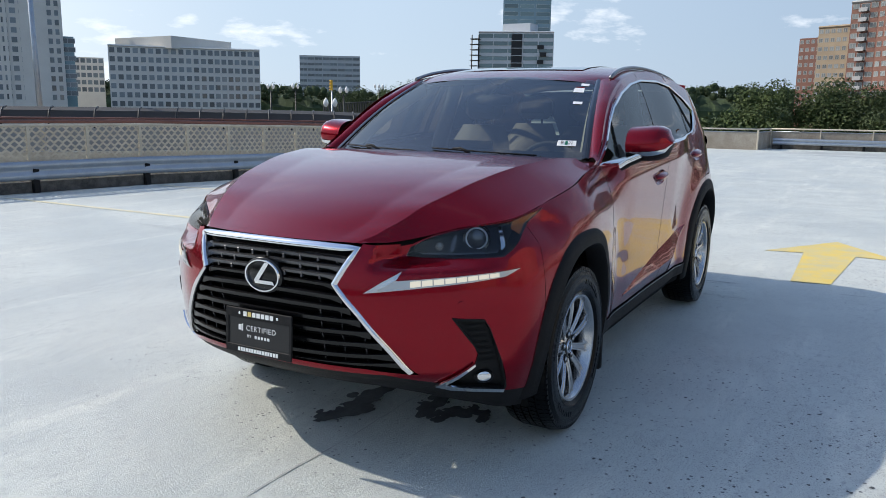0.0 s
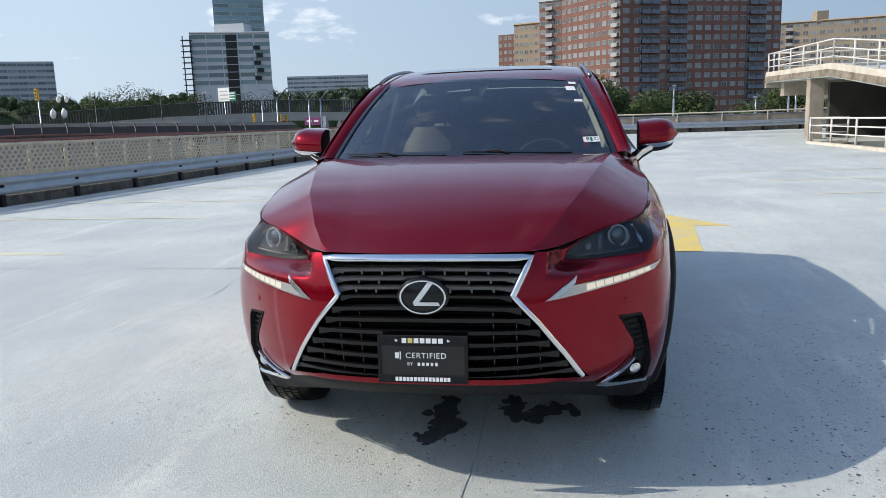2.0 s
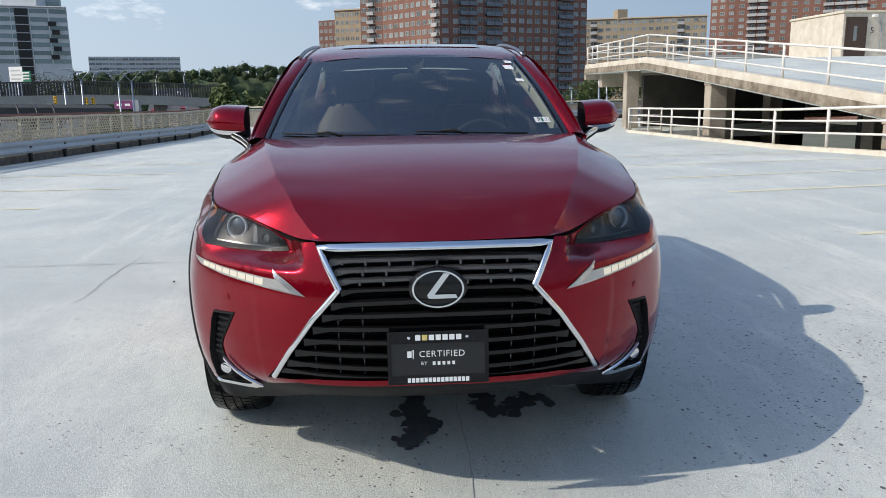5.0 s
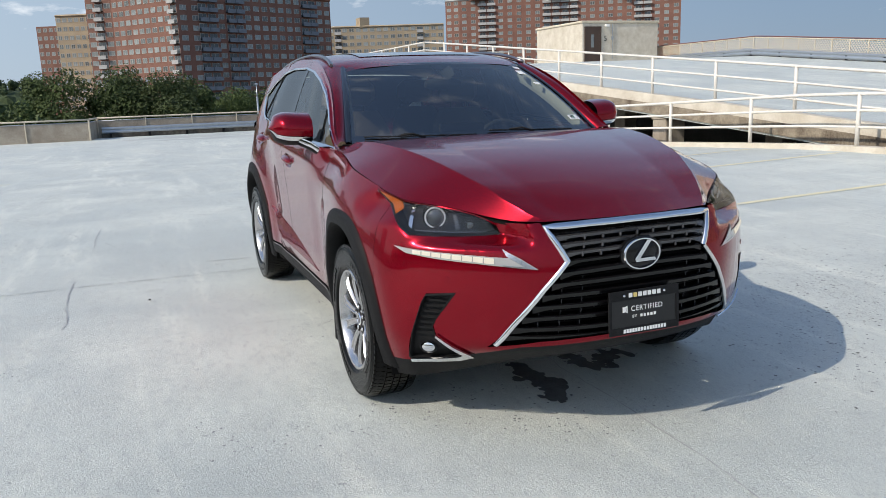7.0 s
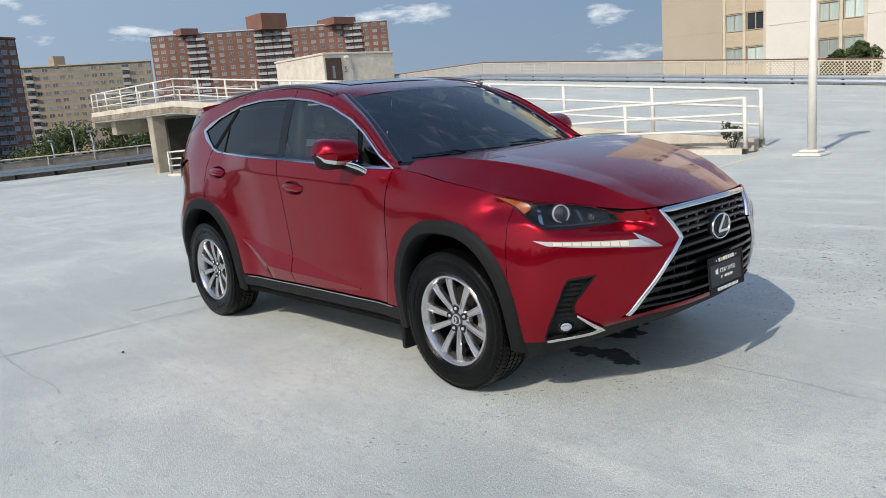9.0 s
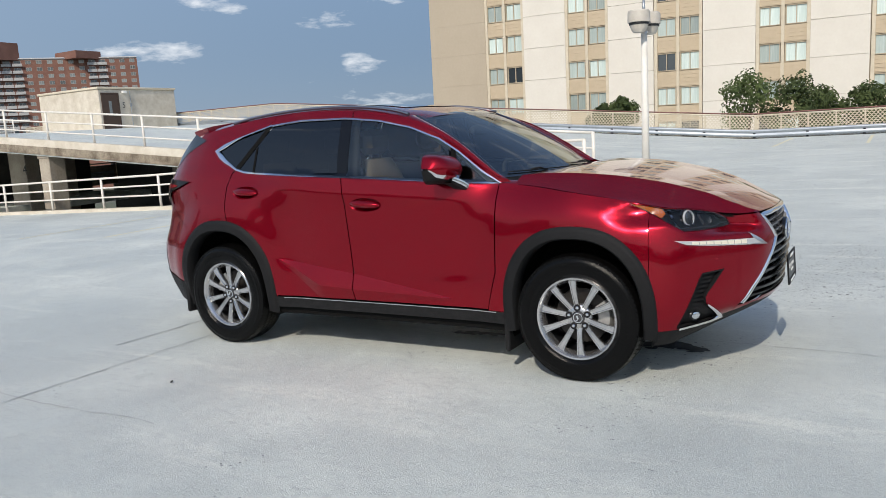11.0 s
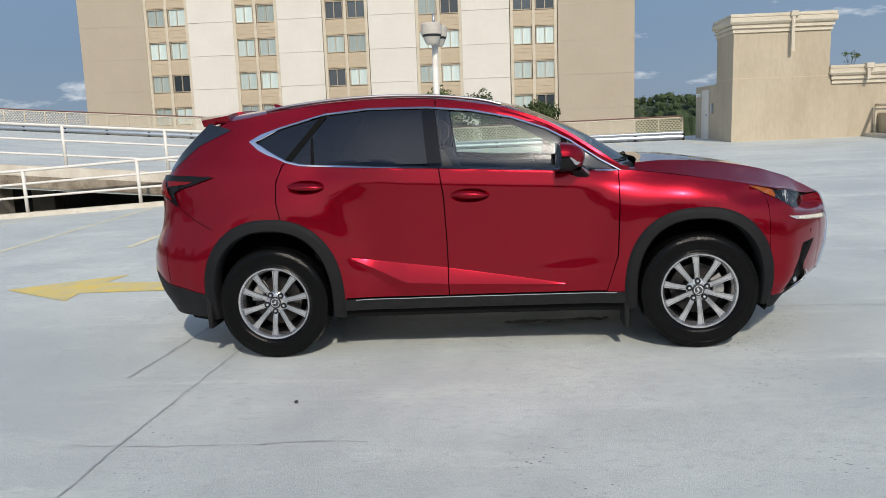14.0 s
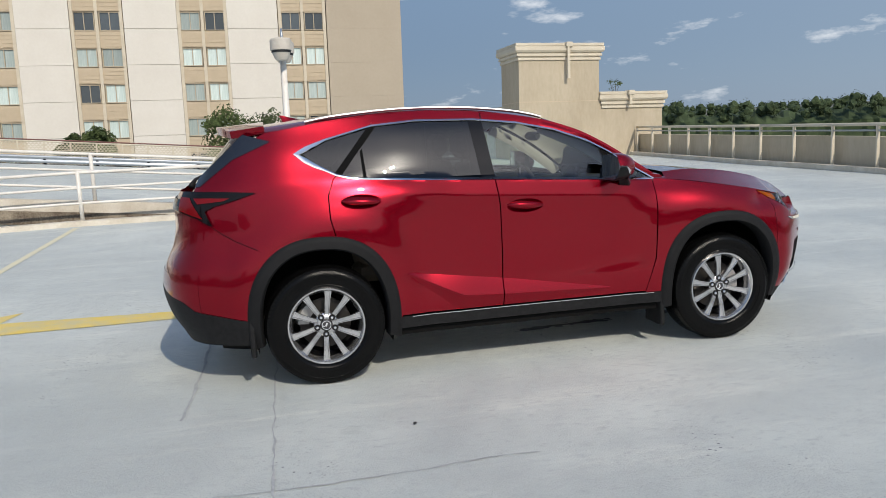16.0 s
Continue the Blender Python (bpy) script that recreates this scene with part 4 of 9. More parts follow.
post = part("guardrail_post", bm, BLACK_TRIM, gd, "dark steel guardrail post", smooth=False)
post.matrix_basis = pose(0, -2.5, deck_z(-39.7, -2.5))
for k in range(1, 16):
    share("guardrail_post", post, gd, (0, -2.5 + 1.9 * k, deck_z(-39.7, -2.5 + 1.9 * k)))
# the same painted shade along the back parapet
bm = bmesh.new()
grid_faces(bm, [[(-39.80, y, deck_z(-39.8, y) - 0.02), (-39.80, y, deck_z(-39.8, y) + 0.20), (-40.2, y, deck_z(-39.8, y) + 0.20)] for y in np.linspace(-2.95, 27.2, 16)])
solid(bm, 0.02)
tagged(link_bm("kerb", bm, KERB_DARK), "mottled kerb under the guardrail, shade put into its dark colour", "kerb", kind="structure")
right_line = [(13.3, 23.3), (12.35, 14.0), (12.1, 8.0), (12.1, -11.0)]
wall_run("wall_east", right_line, 0.80, 0.2, STUCCO, "beige panelled concrete parapet wall")
capped_rail([(13.15, 23.2), (12.2, 14.0), (11.95, 8.0), (11.95, -11.0)], deck_z, 1.08, 1.55, "weathered metal rail on posts along the parapet", 0.8)
wall_run("kerb", [(12.85, 23.25), (11.9, 14.0), (11.65, 8.0), (11.65, -11.0)], 0.12, 0.3, KERB_PAINT, "cream concrete kerb at the foot of the parapet")
wall_run("wall_south", [(12.1, -11.0), (2.5, -11.0)], 0.9, 0.2, STUCCO, "plain beige parapet wall closing the deck")

# stair tower and its lower wing
tw = thing("stair_tower", "beige stuccoed stair tower with moulded cornices", "building", m=pose(8.25, 23.3, deck_z(8, 23), 0, 0.9, 0))
bm = bmesh.new()
box(bm, 0, 3.3, 0, 2.15, -0.3, 4.15)
part("wall", bm, STUCCO, tw, smooth=False)
bm = bmesh.new()
box(bm, 3.3, 6.05, 0.05, 4.0, -0.3, 2.3)
part("wall", bm, STUCCO, tw, smooth=False)
bm = bmesh.new()
box(bm, 0.06, 3.3, 2.15, 5.6, -0.3, 2.16)
part("wall", bm, STUCCO, tw, "grey-beige rear wall of the stair", smooth=False)


def cornice(x0, x1, y0, y1, z, parent):
    bm = bmesh.new()
    prof = ((0.0, 0.0), (0.05, 0.0), (0.05, 0.09), (0.02, 0.09), (0.02, 0.14), (0.09, 0.15), (0.09, 0.24), (0.06, 0.25), (0.06, 0.28), (0.12, 0.29), (0.17, 0.36), (0.17, 0.50), (0.13, 0.51), (0.13, 0.53), (0.15, 0.53), (0.15, 0.63), (-0.3, 0.64))
    grid_faces(bm, [[(x0 - o, y0 - o, z + h), (x1 + o, y0 - o, z + h), (x1 + o, y1 + o, z + h), (x0 - o, y1 + o, z + h)] for o, h in prof], closed=True)
    bm.verts.ensure_lookup_table()
    bm.faces.new([bm.verts[-4], bm.verts[-3], bm.verts[-2], bm.verts[-1]])
    bmesh.ops.recalc_face_normals(bm, faces=bm.faces[:])
    return part("cornice", bm, STUCCO_TRIM, parent, smooth=False)


cornice(0, 3.3, 0, 2.15, 3.80, tw)
cornice(3.46, 6.045, 0.044, 4.0, 1.94, tw)
for x, z0, z1 in ((1.95, 3.10, 4.30), (4.55, 2.05, 2.45)):
    bm = bmesh.new()
    box(bm, x - 0.055, x + 0.055, -0.25, -0.17, z0, z1, 0.008)
    box(bm, x - 0.10, x + 0.16, -0.27, 0.1, z1 - 0.02, z1 + 0.16, 0.02)
    part("downspout", bm, STUCCO_TRIM, tw)
bm = bmesh.new()
box(bm, -0.012, 3.312, -0.008, 2.16, 2.22, 2.245)
part("joint", bm, HOTEL_SPANDREL, tw, "dark control joint", smooth=False)
d = part("door", box(bmesh.new(), 0.0, 0.06, 3.35, 4.4, 0.0, 2.0, 0.01), HOTEL_WHITE, tw, "white painted metal door", smooth=False)
part("handle", box(bmesh.new(), -0.05, 0.0, 3.48, 3.54, 0.95, 1.05, 0.005), SATIN, d)
bm = bmesh.new()
box(bm, -0.14, 0.06, 4.62, 4.78, 1.72, 1.88, 0.03)
part("wall_lamp", bm, LAMP_WHITE, tw)
bm = bmesh.new()
box(bm, -0.02, 0.06, 2.75, 2.95, 1.05, 1.45, 0.01)
part("alarm_box", bm, GALV, tw)

# stair head on the upper deck
sb = thing("rooftop_building", "weathered cream stair head on the upper deck", "building", m=pose(-33.9, 22.35, ramp_z(-34, 23), 0, 0, 90))
bm = bmesh.new()
box(bm, 0, 5.1, 0, 5.2, -0.3, 2.28, 0.03)
part("wall", bm, KERB_PAINT, sb, smooth=False)
bm = bmesh.new()
box(bm, -0.06, 5.16, -0.06, 5.26, 2.28, 2.40, 0.02)
part("roof", bm, STUCCO_TRIM, sb, smooth=False)
d = part("door", box(bmesh.new(), 0.22, 1.14, -0.05, 0.01, 0.0, 2.0, 0.01), DOOR_BROWN, sb, "dark brown steel door", smooth=False)
part("window", box(bmesh.new(), 0.55, 0.72, -0.062, -0.05, 0.95, 1.65), WIN_PALE, d, smooth=False)
part("door_frame", box(box(box(bmesh.new(), 0.14, 0.22, -0.06, 0.02, 0, 2.08), 1.14, 1.22, -0.06, 0.02, 0, 2.08), 0.14, 1.22, -0.058, 0.02, 2.0, 2.085), DOOR_BROWN, d, smooth=False)
words("level_number", "5", 0.42, pose(1.52, -0.012, 1.42, 90, 0, 0), POST_BLACK, sb)
bm = bmesh.new()
tube(bm, (1.95, -0.05, 0.3), (1.95, -0.05, 2.2), 0.025, n=6)
box(bm, 1.9, 2.0, -0.1, 0.0, 1.35, 1.55, 0.01)
part("conduit", bm, GALV, sb)
bm = bmesh.new()
box(bm, 1.45, 1.7, -0.16, 0.0, 2.06, 2.2, 0.02)
part("wall_lamp", bm, LAMP_WHITE, sb)

# lamp post on the deck
lp = thing("lamp_post", "white painted lamp post with two drum floodlights", "lamp post", m=pose(-1.08, 9.05, deck_z(-1.08, 9.05), -0.6, 0.4, 0))
bm = bmesh.new()
box(bm, -0.22, 0.22, -0.22, 0.22, 0, 0.05, 0.015)
box(bm, -0.15, 0.15, -0.15, 0.15, 0.05, 0.1, 0.02)
part("base", bm, WHITE_PAINT_STEEL, lp)
bm = bmesh.new()
tube(bm, (0, 0, 0.1), (0, 0, 2.78), 0.072, 0.052, 12)
part("pole", bm, WHITE_PAINT_STEEL, lp)
bm = bmesh.new()
tube(bm, (0, 0, 3.05), (0, 0, 3.32), 0.03, 0.02)
part("finial", bm, GALV, lp)
for dx, dy in ((-0.03, -0.2), (0.03, 0.24)):
    bm = bmesh.new()
    revolve(bm, [(0.0, 2.905), (0.18, 2.91), (0.192, 2.915), (0.19, 3.09), (0.17, 3.115), (0.0, 3.12)], 20, "z", (dx, dy, 0))
    hd = part("head", bm, LAMP_DRUM, lp)
    bm = bmesh.new()
    revolve(bm, [(0.0, 2.74), (0.10, 2.745), (0.125, 2.78), (0.155, 2.86), (0.158, 2.876), (0.0, 2.88)], 20, "z", (dx, dy, 0))
    part("lens_band", bm, LAMP_DRUM, hd, "pale lens cone under the drum")
    bm = bmesh.new()
    revolve(bm, [(0.0, 2.872), (0.168, 2.872), (0.172, 2.890), (0.168, 2.908), (0.0, 2.908)], 20, "z", (dx, dy, 0))
    part("gasket_band", bm, POST_BLACK, hd, "black band round the lens")
    bm = bmesh.new()
    tube(bm, (0, 0, 2.76), (dx, dy, 2.80), 0.028, n=8)
    part("arm", bm, WHITE_PAINT_STEEL, lp)


# ---- the car ----
# Plan outline of the body's widest line, half, from the nose round to the tail.
PLAN = np.array([(2.305, 0.0), (2.300, 0.15), (2.280, 0.30), (2.235, 0.45), (2.142, 0.60), (2.018, 0.75), (1.89, 0.860), (1.65, 0.920), (1.33, 0.934), (1.0, 0.914),
                 (0.6, 0.895), (0.1, 0.89), (-0.4, 0.893), (-0.9, 0.905), (-1.33, 0.918), (-1.65, 0.902), (-1.88, 0.86), (-2.07, 0.775), (-2.20, 0.63), (-2.28, 0.42), (-2.315, 0.2), (-2.325, 0.0)])
P_LEN = np.concatenate([[0], np.cumsum(np.hypot(*np.diff(PLAN, axis=0).T))])
S_END = P_LEN[-1]
# Inward offsets of the skin at heights Z_KNOT, for places along the outline.
Z_KNOT = [0.18, 0.30, 0.40, 0.50, 0.60, 0.72, 0.84, 0.94, 1.02, 1.10, 1.18, 1.28, 1.40, 1.52, 1.64]
OFFSETS = [
    (0.00, [.42, .22, .055, .02, .004, .0, .03, .10, .2, .3, .4, .5, .6, .7, .8]),
    (0.45, [.38, .20, .05, .02, .004, .0, .03, .09, .18, .3, .4, .5, .6, .7, .8]),
    (0.86, [.22, .11, .035, .012, .004, .004, .025, .055, .10, .16, .3, .4, .5, .6, .7]),
    (1.06, [.14, .07, .03, .012, .004, .006, .026, .056, .110, .165, .25, .35, .45, .55, .65]),
    (1.28, [.06, .04, .022, .01, .002, .002, .018, .050, .106, .155, .2, .3, .4, .5, .6]),
    (1.58, [.04, .03, .018, .008, .0, .0, .006, .020, .058, .112, .17, .2, .25, .3, .36]),
    (1.98, [.055, .04, .026, .016, .014, .012, .008, .014, .040, .088, .118, .158, .212, .268, .325]),
    (2.60, [.060, .046, .037, .034, .034, .016, .009, .006, .010, .026, .072, .110, .160, .217, .292]),
    (3.30, [.060, .046, .038, .038, .036, .017, .009, .005, .008, .022, .070, .107, .156, .213, .288]),
    (3.70, [.055, .042, .028, .024, .020, .012, .007, .003, .006, .022, .070, .108, .157, .214, .288]),
    (4.14, [.050, .035, .020, .008, .002, .0, .004, .012, .022, .040, .078, .126, .180, .238, .292]),
    (4.50, [.060, .040, .020, .008, .0, .002, .016, .030, .040, .054, .086, .128, .180, .240, .295]),
    (4.85, [.10, .06, .03, .008, .0, .008, .040, .060, .066, .076, .10, .145, .205, .27, .34]),
    (5.15, [.14, .09, .04, .01, .0, .015, .06, .08, .085, .09, .12, .19, .27, .36, .44]),
    (S_END, [.18, .11, .05, .015, .0, .03, .09, .12, .13, .14, .18, .27, .36, .45, .54]),
]
O_S = [o[0] for o in OFFSETS]
O_V = np.array([o[1] for o in OFFSETS])


def plan_at(s):
    s = np.asarray(s, float)
    p = spline(P_LEN, PLAN, s)
    a, b = spline(P_LEN, PLAN, np.clip(s - 0.01, 0, S_END)), spline(P_LEN, PLAN, np.clip(s + 0.01, 0, S_END))
    d = b - a
    d = d / np.linalg.norm(d, axis=-1, keepdims=True)
    return p, np.stack([-d[..., 1], d[..., 0]], -1)      # inward normal


S_N, Z_N, Z_LO, Z_HI = 1200, 220, 0.10, 1.70
_s = np.linspace(0, S_END, S_N)
_p, _n = plan_at(_s)
_n *= np.where((_n * -_p).sum(1) >= 0, 1, -1)[:, None]
_z = np.linspace(Z_LO, Z_HI, Z_N)
OFF_TAB = spline(Z_KNOT, spline(O_S, O_V, _s).T, _z).T
# the shelf over the daytime light: the headlight and the bonnet's corner stand back from the bumper
_low = np.interp(_s, [0.42, 0.48, 0.57, 0.75, 0.95, 1.06], [0.0, 0.075, 0.132, 0.095, 0.036, 0.0])[:, None]
_top = np.interp(_s, [0.42, 0.48, 0.60, 0.90, 1.06, 1.26, 1.50], [0.0, 0.07, 0.138, 0.132, 0.115, 0.09, 0.0])[:, None]
_up = np.clip((_z - 0.83) / 0.11, 0, 1)[None, :]
_in = np.clip((_z - 0.794) / 0.042, 0, 1)[None, :]
_in = _in * _in * (3 - 2 * _in)
# the crease along the doors under the windows: upright below it, leaning in above it
_x = _p[:, 0][:, None]
_zb = 1.162 - 0.060 * _x
_zc = _zb - 0.098
_fold = np.where(_z < _zc, 0.005 + 0.068 * (_zc - _z), 0.005 + 0.22 * (_z - _zc))
_w = np.clip((0.86 - _x) / 0.30, 0, 1) * np.clip((_x + 1.05) / 0.50, 0, 1) * np.clip((_z - 0.50) / 0.14, 0, 1) * np.clip((_zb + 0.012 - _z) / 0.012, 0, 1)
_w = _w * _w * (3 - 2 * _w)
OFF_TAB = OFF_TAB * (1 - _w) + _fold * _w
# the body swells out to the wheel arches
for _c, _deep in ((1.33, 0.012), (-1.33, 0.018)):
    _d = ((np.abs(_x - _c) / 0.50) ** 2.35 + (np.maximum(_z - 0.36, 0) / 0.56) ** 2.35) ** (1 / 2.35) - 1
    _d = np.clip(_d * 0.55 / 0.20, 0, 1)
    _w = np.clip((0.92 - np.abs(_x - _c)) / 0.40, 0, 1) * np.clip((1.24 - _z) / 0.16, 0, 1) * (np.abs(_p[:, 1])[:, None] > 0.6)
    OFF_TAB = OFF_TAB + _deep * _d * _d * (3 - 2 * _d) * _w * _w * (3 - 2 * _w)
OFF_TAB = (OFF_TAB * (1 - _in) + np.maximum(OFF_TAB, _low * (1 - _up) + _top * _up) * _in).tolist()
PLAN_TAB, NORM_TAB = _p.tolist(), _n.tolist()


def skin(s, z, out=0.0):
    """A point of the car's left side skin; out lifts it off the surface."""
    a = min(max(s / S_END, 0.0), 1.0) * (S_N - 1)
    i = min(int(a), S_N - 2)
    fa = a - i
    b = min(max((z - Z_LO) / (Z_HI - Z_LO), 0.0), 1.0) * (Z_N - 1)
    j = min(int(b), Z_N - 2)
    fb = b - j
    r0, r1 = OFF_TAB[i], OFF_TAB[i + 1]
    o = (r0[j] * (1 - fb) + r0[j + 1] * fb) * (1 - fa) + (r1[j] * (1 - fb) + r1[j + 1] * fb) * fa - out
    p0, p1, n0, n1 = PLAN_TAB[i], PLAN_TAB[i + 1], NORM_TAB[i], NORM_TAB[i + 1]
    return Vector((p0[0] + (p1[0] - p0[0]) * fa + (n0[0] + (n1[0] - n0[0]) * fa) * o, max(p0[1] + (p1[1] - p0[1]) * fa + (n0[1] + (n1[1] - n0[1]) * fa) * o, 0.0), z))


S_TAB = np.linspace(0, S_END, 700)
X_TAB = spline(P_LEN, PLAN, S_TAB)[:, 0]


def s_of_x(x):
    return float(np.interp(-x, -X_TAB, S_TAB))


def front_x(y, z, out=0.0):
    """Where the nose's skin stands at a place across and up."""
    lo, hi = 0.0, 1.5
    for _ in range(26):
        mid = (lo + hi) / 2
        if skin(mid, z, out).y < abs(y):
            lo = mid
        else:
            hi = mid
    return skin((lo + hi) / 2, z, out).x


def skin_patch(s0, s1, z0, z1, ns, nz, out=0.0, side=1):
    """A sheet of skin; z0 and z1 may be functions of s."""
    bm = bmesh.new()
    rows = []
    for i in range(ns + 1):
        s = s0 + (s1 - s0) * i / ns
        a, b = (z0(s) if callable(z0) else z0), (z1(s) if callable(z1) else z1)
        r = [skin(s, a + (b - a) * j / nz, out) for j in range(nz + 1)]
        rows.append([Vector((p.x, p.y * side, p.z)) for p in r])
    grid_faces(bm, rows, flip=(side < 0))
    return outward(bm)


def flat_patch(s0, s1, z0, z1, ns, nz):
    """A sheet in the plane of (outline length, height), to be cut before it is bent onto the skin."""
    bm = bmesh.new()
    rows = []
    for s in np.linspace(s0, s1, ns + 1):
        a = z0(s) if callable(z0) else z0
        b = z1(s) if callable(z1) else z1
        rows.append([Vector((s, 0, a + (b - a) * k / nz)) for k in range(nz + 1)])
    grid_faces(bm, rows)
    return bm


def bend(bm, out=0.0):
    for v in bm.verts:
        v.co = skin(v.co.x, v.co.z, out)
    return outward(bm)


def shape(poly, out, step=0.022):
    """A piece of skin with an outline given in (outline length, height)."""
    ss, zs = [p[0] for p in poly], [p[1] for p in poly]
    bm = flat_patch(min(ss) - 0.002, max(ss) + 0.002, min(zs) - 0.002, max(zs) + 0.002, max(2, int((max(ss) - min(ss)) / step)), max(2, int((max(zs) - min(zs)) / step)))
    cut(bm, poly, "xz", keep=True)
    return bend(bm, out)


def outward(bm, up=0.0):
    """Turns a sheet's faces away from the car's middle."""
    bm.normal_update()
    tot = 0.0
    for f in bm.faces:
        c = f.calc_center_median()
        tot += f.normal.dot(Vector((c.x * 0.25, c.y, (c.z - 0.7) * (1 + up)))) * f.calc_area()
    if tot < 0:
        bmesh.ops.reverse_faces(bm, faces=bm.faces[:])
    bm.normal_update()
    return bm


def flip_y(bm):
    for v in bm.verts:
        v.co.y = -v.co.y
    bmesh.ops.reverse_faces(bm, faces=bm.faces[:])
    return bm


def both(make):
    """A half that ends on the centre line, joined with its mirror image."""
    bm = make()
    d = bmesh.ops.duplicate(bm, geom=bm.faces[:] + bm.edges[:] + bm.verts[:])
    vs = [g for g in d["geom"] if isinstance(g, bmesh.types.BMVert)]
    fs = [g for g in d["geom"] if isinstance(g, bmesh.types.BMFace)]
    for v in vs:
        v.co.y = -v.co.y
    bmesh.ops.reverse_faces(bm, faces=fs)
    bmesh.ops.remove_doubles(bm, verts=bm.verts[:], dist=0.0008)
    return bm


AXLE, WHEEL_Z = 1.33, 0.358


def arch(cx, rx, rz, n=28, lo=0.0, e=2.35):
    """Outline of a wheel opening, closed far below the sill."""
    out = []
    for i in range(n + 1):
        t = math.pi * i / n
        c, s = math.cos(t), math.sin(t)
        out.append((cx + rx * math.copysign(abs(c) ** (2 / e), c), WHEEL_Z + rz * s ** (2 / e)))
    return [(cx + rx, lo)] + out + [(cx - rx, lo)]


car = thing("car", "dark red metallic mid-size crossover car with black arch trim", "car")

# top line of the side skin
TOP_X = [2.4, 2.1, 1.95, 1.8, 1.6, 1.33, 1.1, 0.9, 0.43, -0.23, -0.62, -1.0, -1.15]
TOP_Z = [0.90, 0.945, 0.972, 0.985, 1.005, 1.05, 1.085, 1.11, 1.138, 1.178, 1.20, 1.222, 1.235]


def belt_z(x):
    return float(np.interp(-x, [-a for a in TOP_X], TOP_Z))


# greenhouse outline in side view: glass opening and the roof's lower edge
GLASS_TOP = [(-1.43, 1.384), (-1.25, 1.463), (-0.95, 1.537), (-0.68, 1.558), (-0.31, 1.550), (-0.03, 1.518), (0.215, 1.464), (0.43, 1.385), (0.57, 1.306), (0.75, 1.180), (0.868, 1.112)]
GLASS_LOW = [(0.43, 1.139), (-0.23, 1.178), (-0.62, 1.198), (-1.0, 1.218), (-1.11, 1.228), (-1.20, 1.25), (-1.33, 1.318)]
EDGE_X = [0.95, 0.87, 0.75, 0.57, 0.43, 0.215, -0.03, -0.31, -0.68, -0.95, -1.26, -1.47, -1.62, -1.76]
EDGE_Z = [1.112, 1.148, 1.228, 1.352, 1.432, 1.513, 1.566, 1.600, 1.612, 1.600, 1.566, 1.538, 1.520, 1.515]


def edge_z(x):
    return float(spline([-a for a in EDGE_X], EDGE_Z, np.array([-x]))[0])


# --- painted side panels, built on the left and mirrored to the right ---
# outlines on the skin, in (length along the outline from the nose, height)
HEAD = [(0.583, 0.836), (0.600, 0.868), (0.622, 0.880), (0.655, 0.897), (0.692, 0.909), (0.765, 0.926), (0.843, 0.937), (0.95, 0.947), (1.065, 0.956), (1.16, 0.973), (1.265, 0.993),
        (1.17, 0.944), (1.083, 0.903), (1.01, 0.866), (0.950, 0.838), (0.85, 0.833), (0.735, 0.831), (0.65, 0.832)]
DRL = [(0.425, 0.724), (0.490, 0.765), (0.562, 0.801), (0.538, 0.769), (0.64, 0.774), (0.82, 0.783), (0.955, 0.791), (1.02, 0.796), (0.95, 0.771), (0.82, 0.757), (0.644, 0.744), (0.557, 0.737)]
FOG = [(0.740, 0.630), (0.866, 0.618), (0.888, 0.585), (0.945, 0.45), (0.998, 0.335), (0.998, 0.316), (0.77, 0.330), (0.704, 0.352), (0.838, 0.450), (0.846, 0.485), (0.833, 0.512), (0.792, 0.562)]
LINE_S = [0.0, 0.40, 0.46, 0.52, 0.58, 0.612, 0.65, 0.69, 0.765, 0.843, 0.95, 1.065, 1.16, 1.28]
LINE_Z = [0.892, 0.891, 0.888, 0.884, 0.880, 0.883, 0.899, 0.913, 0.930, 0.941, 0.951, 0.960, 0.977, 1.003]
GRILLE = [(0.0, 0.868), (0.352, 0.866), (0.300, 0.746), (0.540, 0.424), (0.40, 0.428), (0.0, 0.44)]
FRAME_OUT = [(0.0, 0.892), (0.392, 0.886), (0.322, 0.747), (0.578, 0.410)]

SHUT = 0.0035


def door_poly_front():
    return [(-0.205 + SHUT, 0.375), (0.775, 0.375), (0.845 - SHUT, 0.60), (0.858 - SHUT, 0.9), (0.862 - SHUT, 1.115), (0.95, 1.2), (0.2, 1.7), (-0.262 + SHUT, 1.7), (-0.238 + SHUT, 1.19), (-0.212 + SHUT, 1.0), (-0.204 + SHUT, 0.7)]


def door_poly_rear():
    return [(-0.205 - SHUT, 0.375), (-0.9, 0.375), (-0.9, 0.55), (-1.06, 0.80), (-1.225, 0.84), (-1.262, 1.0), (-1.262, 1.13), (-1.225, 1.225), (-1.14, 1.30), (-0.95, 1.56), (-0.5, 1.7), (-0.262 - SHUT, 1.7), (-0.238 - SHUT, 1.19), (-0.212 - SHUT, 1.0), (-0.204 - SHUT, 0.7)]


def upper(s):
    """Height of the shut line between the bonnet and what lies outside it."""
    if s < 1.28:
        return float(np.interp(s, LINE_S, LINE_Z))
    x = float(plan_at(np.array([s]))[0][0][0])
    return min(belt_z(x), 1.24)


def tall(s):
    x = float(plan_at(np.array([s]))[0][0][0])
    return edge_z(x)


GLASS = GLASS_TOP + GLASS_LOW
HANDLES = {"front_door": (-0.05, 1.003), "rear_door": (-1.075, 1.092)}


